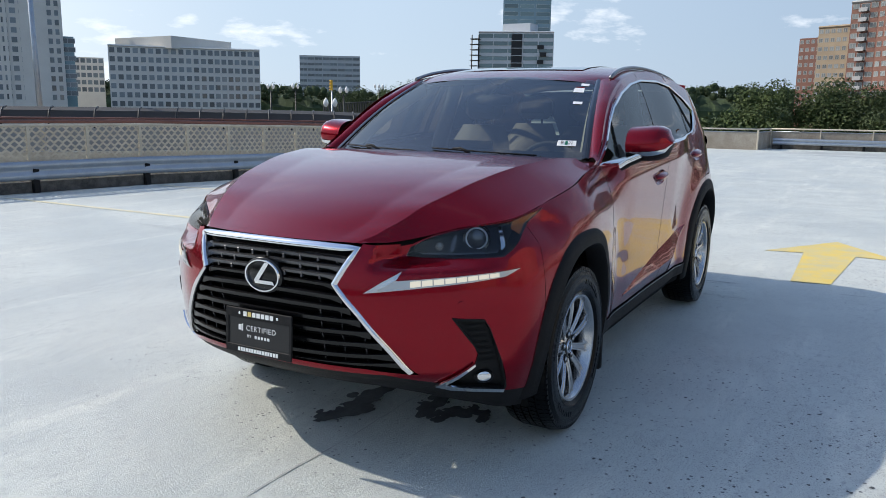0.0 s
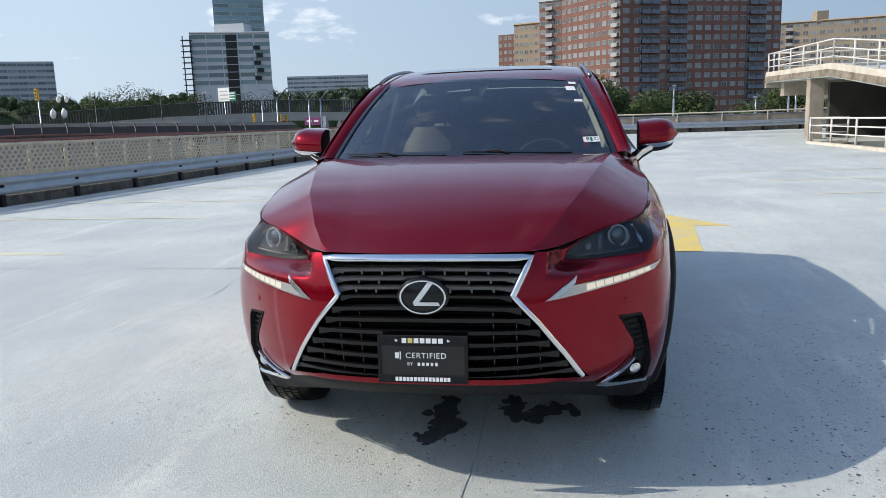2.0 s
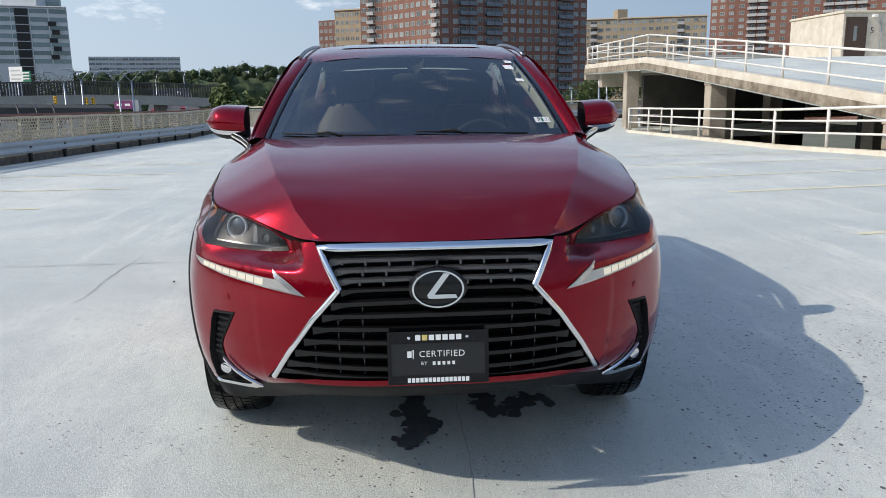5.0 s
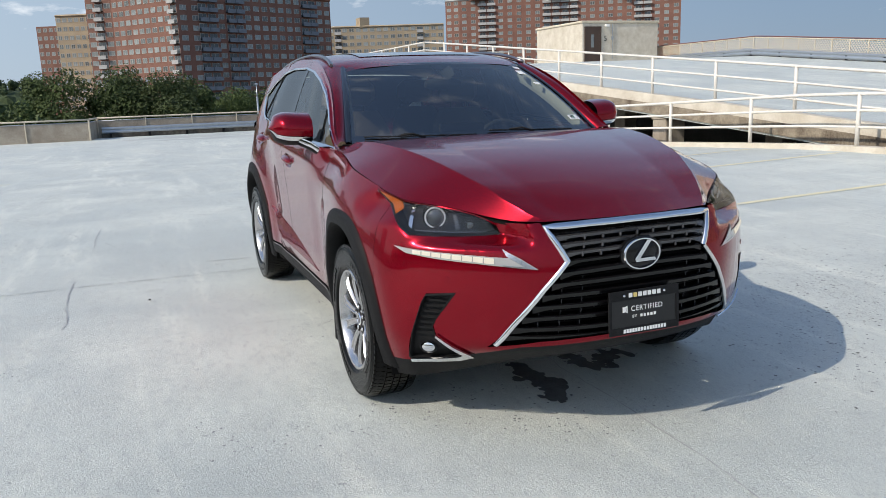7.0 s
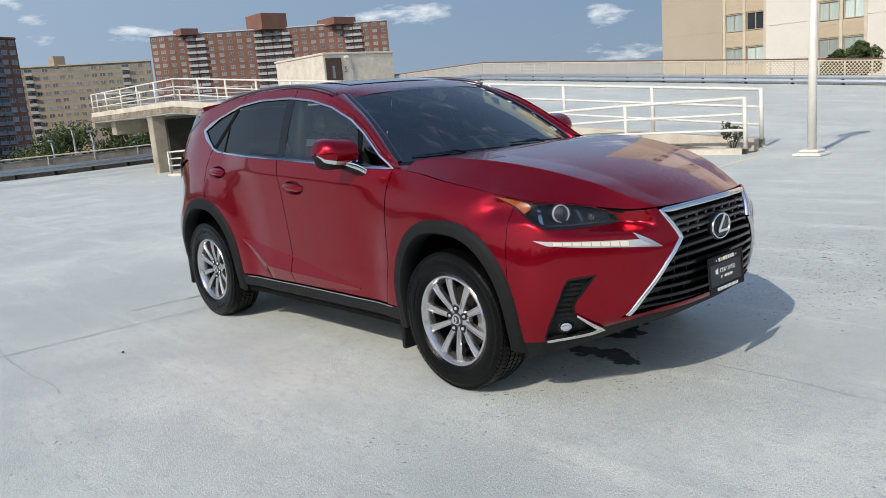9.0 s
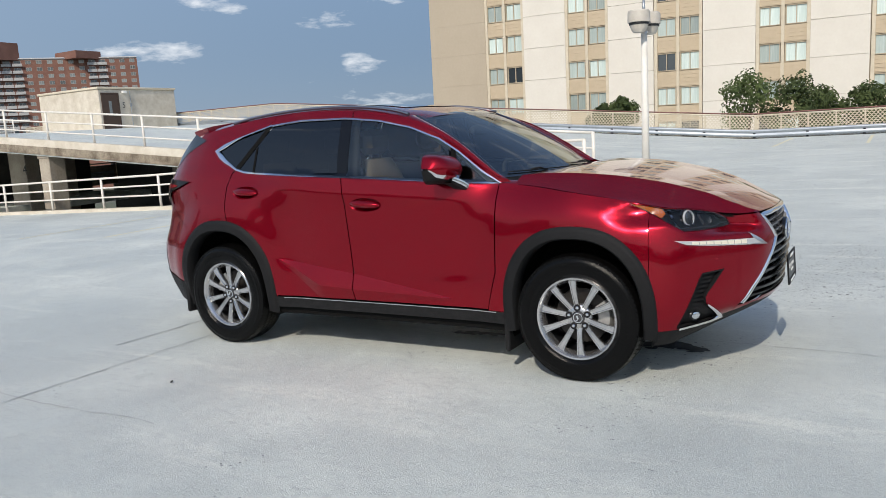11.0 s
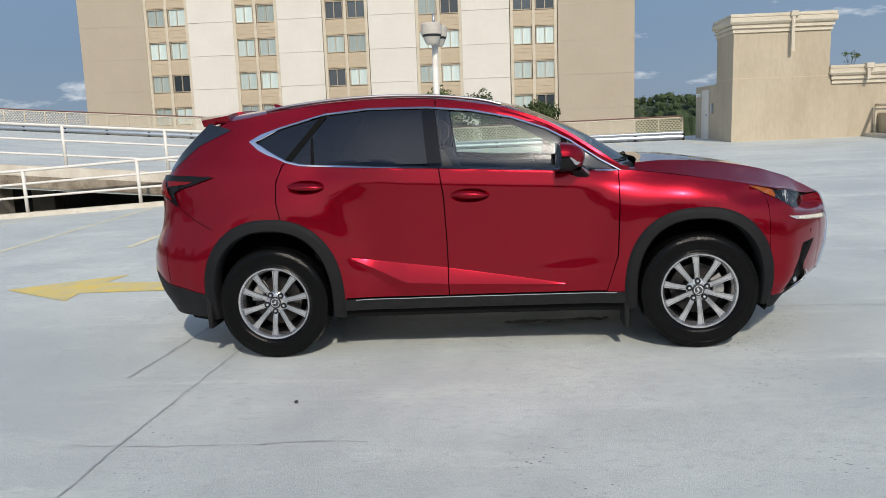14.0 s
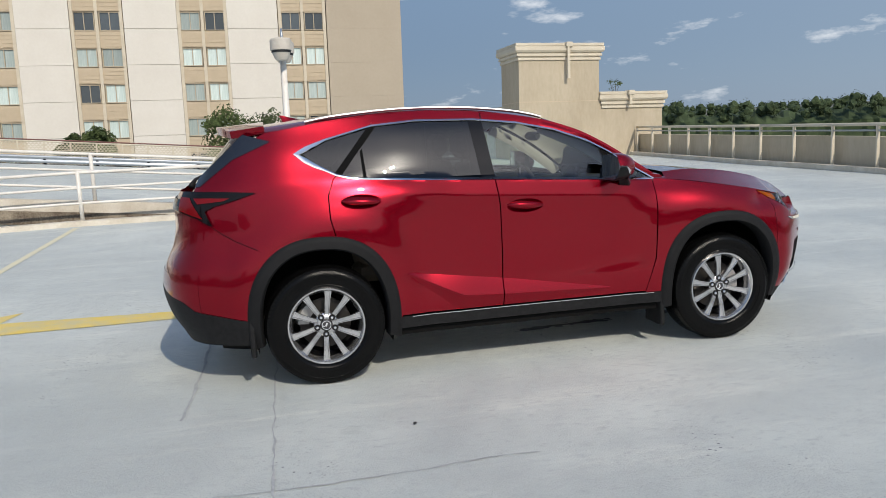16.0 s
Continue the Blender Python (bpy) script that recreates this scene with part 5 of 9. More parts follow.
def apron_top(s):
    return float(np.interp(s, [4.60, 4.727, 5.035, 5.122, 5.52], [0.41, 0.435, 0.492, 0.54, 0.60]))


REAR_TOP = [(-1.26, 1.55), (-1.62, 1.510), (-1.74, 1.455), (-1.86, 1.36), (-1.98, 1.26), (-2.06, 1.185), (-2.10, 1.12), (-2.12, 0.9)]

ROOF_X = [0.30, 0.10, -0.10, -0.35, -0.65, -0.95, -1.25, -1.50, -1.68, -1.80]
ROOF_Z = [1.536, 1.588, 1.618, 1.639, 1.645, 1.638, 1.618, 1.592, 1.570, 1.548]

for side, tag in ((1, "left"), (-1, "right")):
    def place(name, bm, material=PAINT, label="", angle=40):
        if side < 0:
            flip_y(bm)
        return part(name, bm, material, car, label, angle=angle)

    # front wing
    bm = flat_patch(s_of_x(1.74), s_of_x(0.74), 0.33, upper, 50, 26)
    cut(bm, HEAD, "xz")
    bend(bm)
    cut(bm, arch(AXLE, 0.425, 0.505), "xz")
    cut(bm, [(0.775 + SHUT, 0.2), (0.775 + SHUT, 0.375), (0.845 + SHUT, 0.60), (0.858 + SHUT, 0.9), (0.862 + SHUT, 1.3), (0.5, 1.3), (0.5, 0.2)], "xz")
    place("front_wing", bm)
    # doors with their window frames
    s0, s1 = s_of_x(0.99), s_of_x(-1.32)
    for nm, poly in (("front_door", door_poly_front()), ("rear_door", door_poly_rear())):
        bm = skin_patch(s0, s1, 0.37, tall, 96, 110)
        cut(bm, poly, "xz", keep=True)
        cut(bm, GLASS, "xz")
        hx, hz = HANDLES[nm]
        cut(bm, [(hx + 0.122 * math.cos(t), hz - 0.004 + 0.044 * math.sin(t)) for t in np.linspace(0, 2 * math.pi, 25)[:-1]], "xz")
        if nm == "rear_door":
            cut(bm, arch(-AXLE, 0.435, 0.525), "xz")
        place(nm, bm)
    # rear quarter with the roof pillar
    bm = skin_patch(s_of_x(-0.86), s_of_x(-2.13), 0.33, 1.60, 60, 54)
    cut(bm, [(-0.205, 0.375), (-0.9, 0.375), (-0.9, 0.55), (-1.067, 0.796), (-1.231, 0.835), (-1.269, 1.0), (-1.269, 1.132), (-1.231, 1.229), (-1.146, 1.305), (-0.95, 1.567), (-0.5, 1.7), (-0.205, 1.7)], "xz")
    cut(bm, GLASS, "xz")
    cut(bm, arch(-AXLE, 0.435, 0.525), "xz")
    cut(bm, [(-0.80, 0.2), (-0.80, 1.8), (-1.0, 1.8), (-1.0, 1.57)] + [(x, edge_z(x)) for x in (-1.1, -1.2, -1.3, -1.4, -1.5, -1.6)] + REAR_TOP[2:] + [(-3, 0.9), (-3, 1.9), (-0.5, 1.9), (-0.5, 0.2)], "xz")
    bmesh.ops.delete(bm, geom=[f for f in bm.faces if f.calc_center_median().x > -0.93 and f.calc_center_median().z > 0.8], context="FACES")
    cut(bm, [(-1.78, 0.2), (-1.78, 0.425), (-1.84, 0.435), (-2.10, 0.487), (-2.16, 0.535), (-2.6, 0.60), (-2.6, 0.2)], "xz")
    place("rear_quarter", bm)
    # sill
    bm = skin_patch(s_of_x(0.92), s_of_x(-0.93), 0.292, 0.366, 30, 6, 0.004)
    cut(bm, arch(AXLE, 0.40, 0.47), "xz")
    cut(bm, arch(-AXLE, 0.41, 0.48), "xz")
    place("sill", bm, BLACK_TRIM, "black plastic sill")
    bm = skin_patch(s_of_x(0.83), s_of_x(-0.80), 0.3585, 0.3635, 30, 2, 0.007)
    place("sill_strip", bm, SATIN, "thin silver sill strip")
    # arch trims
    for cx, rx0, rz0, rx1, rz1, nm in ((AXLE, 0.372, 0.448, 0.452, 0.522, "front_arch_trim"), (-AXLE, 0.380, 0.463, 0.465, 0.545, "rear_arch_trim")):
        bm = bmesh.new()
        rows = []
        n = 40
        prof = [(0.0, -0.075), (0.0, 0.004), (0.12, 0.016), (0.55, 0.014), (0.88, 0.010), (1.0, -0.004)]
        for i in range(n + 1):
            t = -0.16 + (math.pi + 0.32) * i / n
            row = []
            for k, o in prof:
                rx, rz = rx0 + (rx1 - rx0) * k, rz0 + (rz1 - rz0) * k
                c, sn = math.cos(t), math.sin(t)
                x = cx + rx * math.copysign(abs(c) ** (2 / 2.35), c)
                z = WHEEL_Z + rz * math.copysign(abs(sn) ** (2 / 2.35), sn)
                z = max(z, 0.20)
                p = skin(s_of_x(x), z, o)
                row.append(p)
            rows.append(row)
        grid_faces(bm, rows)
        bmesh.ops.recalc_face_normals(bm, faces=bm.faces[:])
        place(nm, bm, CLADDING, "dark grey plastic wheel arch trim", angle=50)
    # wheel housings
    for cx in (AXLE, -AXLE):
        bm = bmesh.new()
        rows = []
        for yy in (0.52, 0.70, 0.845):
            rows.append([(cx + 0.43 * math.cos(t), yy, WHEEL_Z + 0.02 + 0.475 * math.sin(t)) for t in np.linspace(-0.35, math.pi + 0.35, 26)])
        grid_faces(bm, rows)
        c0 = bm.verts.new((cx, 0.52, WHEEL_Z))
        bm.verts.ensure_lookup_table()
        for k in range(25):
            bm.faces.new((c0, bm.verts[k], bm.verts[k + 1]))
        place("wheel_housing", bm, VOID_BLACK)
    # mud flaps
    for cx, zl in ((AXLE - 0.44, 0.13), (-AXLE - 0.44, 0.20)):
        bm = bmesh.new()
        box(bm, cx - 0.012, cx + 0.022, 0.66, 0.875, zl, 0.44, 0.008)
        place("mud_flap", bm, BLACK_TRIM)
    # side glass
    def glass_patch(poly, name, material):
        bm = skin_patch(s_of_x(0.95), s_of_x(-1.5), 1.07, tall, 60, 24, -0.006)
        cut(bm, poly, "xz", keep=True)
        o = place(name, bm, material)
        o.visible_shadow = False
        return o
    top = lambda x: float(np.interp(x, [p[0] for p in GLASS_TOP], [p[1] for p in GLASS_TOP]))
    low = lambda x: float(np.interp(x, [p[0] for p in GLASS_LOW[::-1]] + [0.868], [p[1] for p in GLASS_LOW[::-1]] + [1.112]))
    glass_patch([(0.56, 1.128), (0.50, top(0.50) - 0.004)] + [p for p in GLASS_TOP[::-1] if -0.2 < p[0] < 0.5] + [(-0.264, 1.540), (-0.228, 1.172), (0.43, 1.137)], "front_side_window", CLEAR_GLASS)
    glass_patch([(0.60, 1.125), (0.555, 1.30), (0.75, 1.178), (0.86, 1.112)], "quarter_window", CLEAR_GLASS)
    glass_patch([(-0.297, 1.18), (-0.335, 1.550)] + [(-0.68, 1.555), (-0.93, 1.535), (-1.0, 1.45), (-1.19, 1.245), (-1.11, 1.228), (-0.62, 1.195)], "rear_side_window", TINT_GLASS)
    glass_patch([(-0.98, 1.525), (-1.25, 1.460), (-1.40, 1.388), (-1.32, 1.32), (-1.215, 1.255)], "rear_quarter_window", TINT_GLASS)
    # b-pillar and division bars
    for poly, nm in (([(-0.218, 1.165), (-0.256, 1.545), (-0.345, 1.556), (-0.307, 1.175)], "b_pillar_cover"), ([(-1.185, 1.235), (-0.935, 1.535), (-0.985, 1.53), (-1.225, 1.25)], "window_divider"),
                     ([(-1.025, 1.215), (-1.035, 1.40), (-1.05, 1.385), (-1.045, 1.215)], "window_divider"), ([(0.565, 1.12), (0.515, 1.335), (0.555, 1.31), (0.605, 1.115)], "mirror_triangle")):
        bm = skin_patch(s_of_x(0.95), s_of_x(-1.5), 1.07, tall, 60, 24, -0.003 if "divider" in nm else -0.004)
        cut(bm, poly, "xz", keep=True)
        place(nm, bm, PILLAR_BLACK if nm == "b_pillar_cover" else VOID_BLACK)
    bm = skin_patch(s_of_x(0.95), s_of_x(-1.5), 1.07, tall, 60, 24, -0.004)
    cut(bm, [(0.62, 1.112), (0.47, 1.12), (0.50, 1.20), (0.60, 1.20)], "xz", keep=True)
    place("mirror_sail", bm, BLACK_TRIM)
    # chrome line round the side glass
    loop = []
    for a, b in zip(GLASS, GLASS[1:] + GLASS[:1]):
        k = max(1, int(math.hypot(b[0] - a[0], b[1] - a[1]) / 0.05))
        loop += [(a[0] + (b[0] - a[0]) * i / k, a[1] + (b[1] - a[1]) * i / k) for i in range(k)]
    bm = bmesh.new()
    cxm, czm = -0.3, 1.33
    rows = []
    for k, (x, z) in enumerate(loop):
        a, b = loop[k - 1], loop[(k + 1) % len(loop)]
        dx, dz = b[0] - a[0], b[1] - a[1]
        L = math.hypot(dx, dz)
        nx, nz = -dz / L, dx / L
        w = 0.0075
        if x < -1.28:
            w = float(np.interp(x, [-1.43, -1.36, -1.28], [0.014, 0.010, 0.0075]))
        sx = 1 if (nx * (cxm - x) + nz * (czm - z)) > 0 else -1
        row = []
        wi = float(np.interp(x, [-1.43, -1.34, -1.24], [-0.026, -0.018, -0.005]))
        for kk, o in ((wi, 0.0), (wi, 0.005), (w * 0.5, 0.007), (w, 0.002)):
            row.append(skin(s_of_x(x + nx * sx * kk), z + nz * sx * kk, o))
        rows.append(row)
    rows.append(rows[0])
    grid_faces(bm, rows)
    bmesh.ops.recalc_face_normals(bm, faces=bm.faces[:])
    place("window_trim", bm, CHROME, "chrome window surround", angle=50)
    # door handles in shallow bowls
    for hx, hz in HANDLES.values():
        bm = bmesh.new()
        rows = []
        for i in range(13):
            u = -1 + 2 * i / 12
            x = hx + 0.115 * u
            hgt = 0.026 * math.sqrt(max(0.02, 1 - abs(u) ** 2.4))
            outb = 0.012 + 0.026 * (1 - abs(u) ** 2.5)
            row = []
            for a in range(9):
                t = math.pi * a / 8
                row.append(skin(s_of_x(x), hz + 0.012 * u * -0.6 + hgt * math.cos(t), outb * math.sin(t) - 0.002))
            rows.append(row)
        grid_faces(bm, rows)
        bmesh.ops.recalc_face_normals(bm, faces=bm.faces[:])
        hnd = place("door_handle", bm, PAINT)
        bm = bmesh.new()
        rows = [[skin(s_of_x(hx + 0.124 * r * math.cos(t)), hz - 0.004 + 0.046 * r * math.sin(t), -0.024 * (1 - r ** 2.5)) for t in np.linspace(0, 2 * math.pi, 25)[:-1]] for r in (1.0, 0.9, 0.75, 0.55, 0.3, 0.05)]
        grid_faces(bm, rows, closed=True)
        outward(bm)
        place("handle_bowl", bm, PAINT)
    # lower door blade: a facet that turns up towards the sky, undercut below
    bm = bmesh.new()
    rows = []
    for x in np.linspace(-0.812, 0.52, 50):
        zt = float(np.interp(x, [-0.813, -0.2, 0.25, 0.53], [0.630, 0.544, 0.470, 0.424]))
        zb = float(np.interp(x, [-0.813, -0.47, -0.2, 0.25, 0.53], [0.629, 0.466, 0.449, 0.432, 0.422]))
        zb = min(zb, zt - 0.002)
        dep = 0.24 * (zt - zb)
        rows.append([skin(s_of_x(x), zt + 0.003, 0.0), skin(s_of_x(x), zt, 0.0012), skin(s_of_x(x), zb, dep + 0.003), skin(s_of_x(x), zb - 0.006, dep + 0.001), skin(s_of_x(x), max(0.374, zb - 0.9 * (zt - zb) - 0.008), 0.0)])
    grid_faces(bm, rows)
    bmesh.ops.recalc_face_normals(bm, faces=bm.faces[:])
    outward(bm)
    cut(bm, [(-0.205 - SHUT, 0.2), (-0.205 + SHUT, 0.2), (-0.205 + SHUT, 0.8), (-0.205 - SHUT, 0.8)], "xz")
    place("door_blade", bm, PAINT, "sharp red crease along the lower doors", angle=8)
    # tail lamp: smoked wedge with a red hook inside
    tl = place("tail_lamp", shape([(4.585, 1.176), (4.73, 1.136), (4.86, 1.105), (4.925, 1.078), (4.872, 0.985), (4.99, 1.035), (5.20, 1.078), (5.20, 1.195), (5.06, 1.196), (4.80, 1.190)], 0.012), SMOKE_LENS, "smoked tail lamp with a red core")
    for poly in ([(5.20, 1.163), (5.075, 1.162), (5.01, 1.10), (4.945, 1.035), (5.06, 1.06), (5.20, 1.085)], [(5.033, 1.157), (4.90, 1.156), (4.755, 1.151), (4.796, 1.136), (4.986, 1.122)]):
        bm = shape(poly, 0.015)
        if side < 0:
            flip_y(bm)
        part("red_lens", bm, RED_LENS, tl)
    # seam between the quarter panel and the rear bumper, from the lamp's spike to the arch
    seam = [(4.877, 0.984), (4.82, 0.945), (4.74, 0.905), (4.66, 0.872), (s_of_x(-1.70), 0.846)]
    place("bumper_seam", shape(seam + [(a, b - 0.0045) for a, b in seam[::-1]], 0.0015, 0.012), VOID_BLACK)
    # black lower rear apron side
    bm = skin_patch(s_of_x(-1.77), s_of_x(-2.20), 0.27, apron_top, 24, 8, 0.004)
    place("lower_apron", bm, BLACK_TRIM, "black plastic rear apron")
    # black upright beside the rear screen
    bm = skin_patch(s_of_x(-1.50), s_of_x(-2.13), 1.15, 1.56, 40, 30, 0.003)
    cut(bm, [(-1.575, 1.467), (-1.735, 1.516), (-1.86, 1.402), (-2.0, 1.278), (-2.05, 1.215), (-2.0, 1.222), (-1.80, 1.372)], "xz", keep=True)
    place("rear_screen_surround", bm, GLOSS_BLACK)

    # strip of the body side between the window frames and the roof
    bm = skin_patch(s_of_x(-0.55), s_of_x(-1.45), lambda s: tall(s) - 0.045, lambda s: tall(s) + 0.004, 30, 4, -0.003)
    place("cant_rail", bm, PAINT)
    # roof rail
    bm = bmesh.new()
    path = []
    for i in range(21):
        u = i / 20
        x = 0.16 - 1.52 * u
        lift = 0.008 * min(1, math.sin(math.pi * u) * 4)
        zc = float(spline([-q for q in ROOF_X], ROOF_Z, np.array([-x]))[0])
        ez = min(edge_z(x), zc - 0.02)
        sk = skin(s_of_x(x), ez)
        path.append((x, sk.y * 0.93, zc + (ez - zc) * (0.30 * 0.93 ** 2 + 0.70 * 0.93 ** 7) + 0.004 + lift))
    sweep(bm, path, 0.0105, 8)
    place("roof_rail", bm, RAIL_GREY, "satin silver roof rail")

    # mirror
    def mirror_shell(fz0, fz1, grow=0.0, seg=14):
        bm = bmesh.new()
        rows = []
        for i in range(seg + 1):
            u = i / seg
            y = 0.868 + 0.208 * u
            cz = 1.205 + 0.012 * u
            hz = (0.088 if u < 0.5 else 0.088 - 0.045 * ((u - 0.5) / 0.5) ** 2) * (1 - 0.9 * max(0, u - 0.86) / 0.14) + grow
            x_back, x_fr = 0.475 + 0.03 * u * u, 0.655 - 0.04 * u ** 2 - 0.06 * max(0, u - 0.7) / 0.3 + grow
            row = []
            for k in range(17):
                t = -math.pi / 2 + math.pi * (fz0 + (fz1 - fz0) * k / 16)
                row.append((x_back + (x_fr - x_back) * max(0.0, math.cos(t)) ** 0.75, y, cz + hz * math.sin(t)))
            rows.append(row)
        grid_faces(bm, rows)
        bmesh.ops.recalc_face_normals(bm, faces=bm.faces[:])
        return bm
    mr = place("door_mirror", mirror_shell(0.36, 1.0), PAINT, "red door mirror on a chrome-edged foot")

    def sub(name, bm, material, label=""):
        if side < 0:
            flip_y(bm)
        return part(name, bm, material, mr, label)
    sub("lower_shell", mirror_shell(0.0, 0.28), BLACK_TRIM)
    sub("chrome_strip", mirror_shell(0.275, 0.365, 0.004), CHROME)
    bm = bmesh.new()
    rows = [[(0.477 + 0.03 * u * u, 0.868 + 0.202 * u, 1.205 + 0.012 * u + d * (0.080 - 0.05 * max(0, u - 0.5) ** 2 * 4)) for d in (-1, 1)] for u in np.linspace(0, 0.94, 10)]
    grid_faces(bm, rows)
    sub("mirror_glass", bm, PROJECTOR)
    bm = bmesh.new()
    foot = ((0.662, 0.80, 1.074, 0.018), (0.652, 0.845, 1.088, 0.020), (0.618, 0.885, 1.122, 0.020), (0.588, 0.94, 1.150, 0.018))
    six = ((0.9, 1), (1.2, 0), (0.9, -1), (-0.9, -1), (-1.1, 0), (-0.9, 1))
    grid_faces(bm, [[(x + 0.034 * c, y, z + h * 1.2 * s) for c, s in six] for x, y, z, h in foot], closed=True)
    bmesh.ops.recalc_face_normals(bm, faces=bm.faces[:])
    sub("foot", bm, BLACK_TRIM, "black mirror foot with a chrome edge")
    bm = bmesh.new()
    grid_faces(bm, [[(x + 0.032 + 0.008 * c, y, z + 0.006 + h * 0.75 * s) for c, s in six] for x, y, z, h in foot], closed=True)
    bmesh.ops.recalc_face_normals(bm, faces=bm.faces[:])
    sub("foot_edge", bm, CHROME)

    # headlight: clear lens over a dark housing with projector, guide and amber corner
    hl = place("headlight", shape(HEAD, 0.004), LENS, "swept-back projector headlight with an amber corner")
    hl.visible_shadow = False
    def hsub(name, bm, material):
        if side < 0:
            flip_y(bm)
        return part(name, bm, material, hl)
    mid_s, mid_z = 0.86, 0.892
    deep = [(a + (mid_s - a) * 0.10, b + (mid_z - b) * 0.16) for a, b in HEAD]
    bm = bmesh.new()
    grid_faces(bm, [[skin(*HEAD[k % 18], 0.001), skin(*HEAD[k % 18], -0.012), skin(*deep[k % 18], -0.040)] for k in range(19)])
    bmesh.ops.recalc_face_normals(bm, faces=bm.faces[:])
    hsub("bezel", bm, LAMP_BLACK)
    hsub("housing", shape([(a + (mid_s - a) * 0.06, b + (mid_z - b) * 0.10) for a, b in HEAD], -0.041), LAMP_BLACK)
    nrm = Vector((0.86, 0.42, 0.12)).normalized()
    q = nrm.to_track_quat("Z", "Y").to_matrix().to_4x4()
    c = skin(0.870, 0.895, -0.030)
    for nm, prof, mt in (("projector_bezel", [(0.044, 0.002), (0.050, 0.004), (0.056, -0.010)], GLOSS_BLACK), ("projector_ring", [(0.0355, 0.000), (0.037, 0.008), (0.0400, 0.008), (0.0425, 0.000)], RING_SILVER),
                         ("projector_lens", [(0.0, 0.0125), (0.012, 0.0115), (0.024, 0.0080), (0.031, 0.004), (0.035, 0.0)], PROJECTOR)):
        bm = bmesh.new()
        revolve(bm, prof, 28, "z")
        bm.transform(Matrix.Translation(c) @ q)
        hsub(nm, bm, mt)
    for dz, hw in ((-0.014, 0.020), (-0.003, 0.026), (0.008, 0.025)):
        bm = bmesh.new()
        box(bm, -hw, hw, dz, dz + 0.0018, 0.006, 0.0128)
        bm.transform(Matrix.Translation(c) @ q)
        hsub("lens_bar", bm, GRILLE_GREY)
    # inner high-beam bowl, corner reflector and the thin bright edges
    c2 = skin(0.715, 0.868, -0.026)
    for nm, prof, mt in (("high_beam_bowl", [(0.003, -0.012), (0.010, -0.008), (0.015, -0.002), (0.017, -0.002)], GRILLE_GREY), ("high_beam_lens", [(0.0, -0.004), (0.009, -0.005), (0.014, -0.006)], PROJECTOR)):
        bm = bmesh.new()
        revolve(bm, prof, 20, "z")
        bm.transform(Matrix.Translation(c2) @ q)
        hsub(nm, bm, mt)
    for poly, mt, nm, o in (([(1.252, 0.987), (1.16, 0.969), (1.08, 0.953), (1.055, 0.928), (1.085, 0.908), (1.165, 0.946)], AMBER, "amber_corner", -0.004),
                            ([(0.965, 0.855), (0.99, 0.866), (1.035, 0.940), (1.00, 0.938)], REFLECTOR, "corner_reflector", -0.032),
                            ([(0.64, 0.842), (0.80, 0.845), (0.945, 0.852), (0.945, 0.848), (0.80, 0.840), (0.64, 0.838)], GRILLE_GREY, "light_guide", -0.030),
                            ([(0.755, 0.850), (0.775, 0.850), (0.800, 0.915), (0.785, 0.915)], GRILLE_GREY, "light_guide", -0.036),
                            ([(0.640, 0.862), (0.662, 0.890), (0.735, 0.910), (0.733, 0.906), (0.667, 0.886), (0.648, 0.862)], GRILLE_GREY, "light_guide", -0.034)):
        hsub(nm, shape(poly, o), mt)
    # daytime light
    dl = place("daytime_light", shape(DRL, 0.004), DRL_GREY, "lit arrow-shaped daytime light with a chrome prong")
    def dsub(name, bm, material):
        if side < 0:
            flip_y(bm)
        return part(name, bm, material, dl)
    dsub("prong", shape([(0.430, 0.726), (0.490, 0.763), (0.559, 0.799), (0.545, 0.776), (0.525, 0.764), (0.497, 0.748), (0.472, 0.735), (0.56, 0.743), (0.555, 0.738)], 0.006), SATIN)
    for k in range(8):
        a, b = 0.590 + 0.042 * k, 0.6275 + 0.042 * k
        za, zb = 0.7575 + (a - 0.6) * 0.066, 0.7575 + (b - 0.6) * 0.066
        h = 0.0105 - 0.0005 * k
        dsub("led_segment", shape([(a, za - h), (b, zb - h), (b, zb + h), (a, za + h)], 0.0065), LED)
    # fog lamp pocket
    fg = place("fog_pocket", shape([(0.72, 0.64), (0.88, 0.63), (0.97, 0.45), (1.02, 0.31), (0.75, 0.318), (0.68, 0.345), (0.80, 0.46), (0.79, 0.5)], -0.024), BLACK_TRIM, "black fog lamp pocket with vent slats and chrome blade")
    def fsub(name, bm, material):
        if side < 0:
            flip_y(bm)
        return part(name, bm, material, fg)
    rim_in = [(s + (0.885 - s) * 0.16, z + (0.5 - z) * 0.10) for s, z in FOG]
    bm = bmesh.new()
    rows = [[skin(FOG[k % 12][0], FOG[k % 12][1], 0.003), skin(FOG[k % 12][0] * 0.3 + rim_in[k % 12][0] * 0.7, FOG[k % 12][1] * 0.3 + rim_in[k % 12][1] * 0.7, 0.004), skin(*rim_in[k % 12], -0.018)] for k in range(13)]
    grid_faces(bm, rows)
    bmesh.ops.recalc_face_normals(bm, faces=bm.faces[:])
    fsub("pocket_rim", bm, CLADDING)
    for k in range(7):
        z, a, b = 0.596 - 0.0235 * k, 0.800 + 0.0085 * k, 0.862 + 0.0105 * k
        fsub("vent_slat", shape([(a, z), (b, z - 0.002), (b, z - 0.011), (a, z - 0.009)], -0.012), CLADDING)
    fc = skin(0.885, 0.387, -0.010)
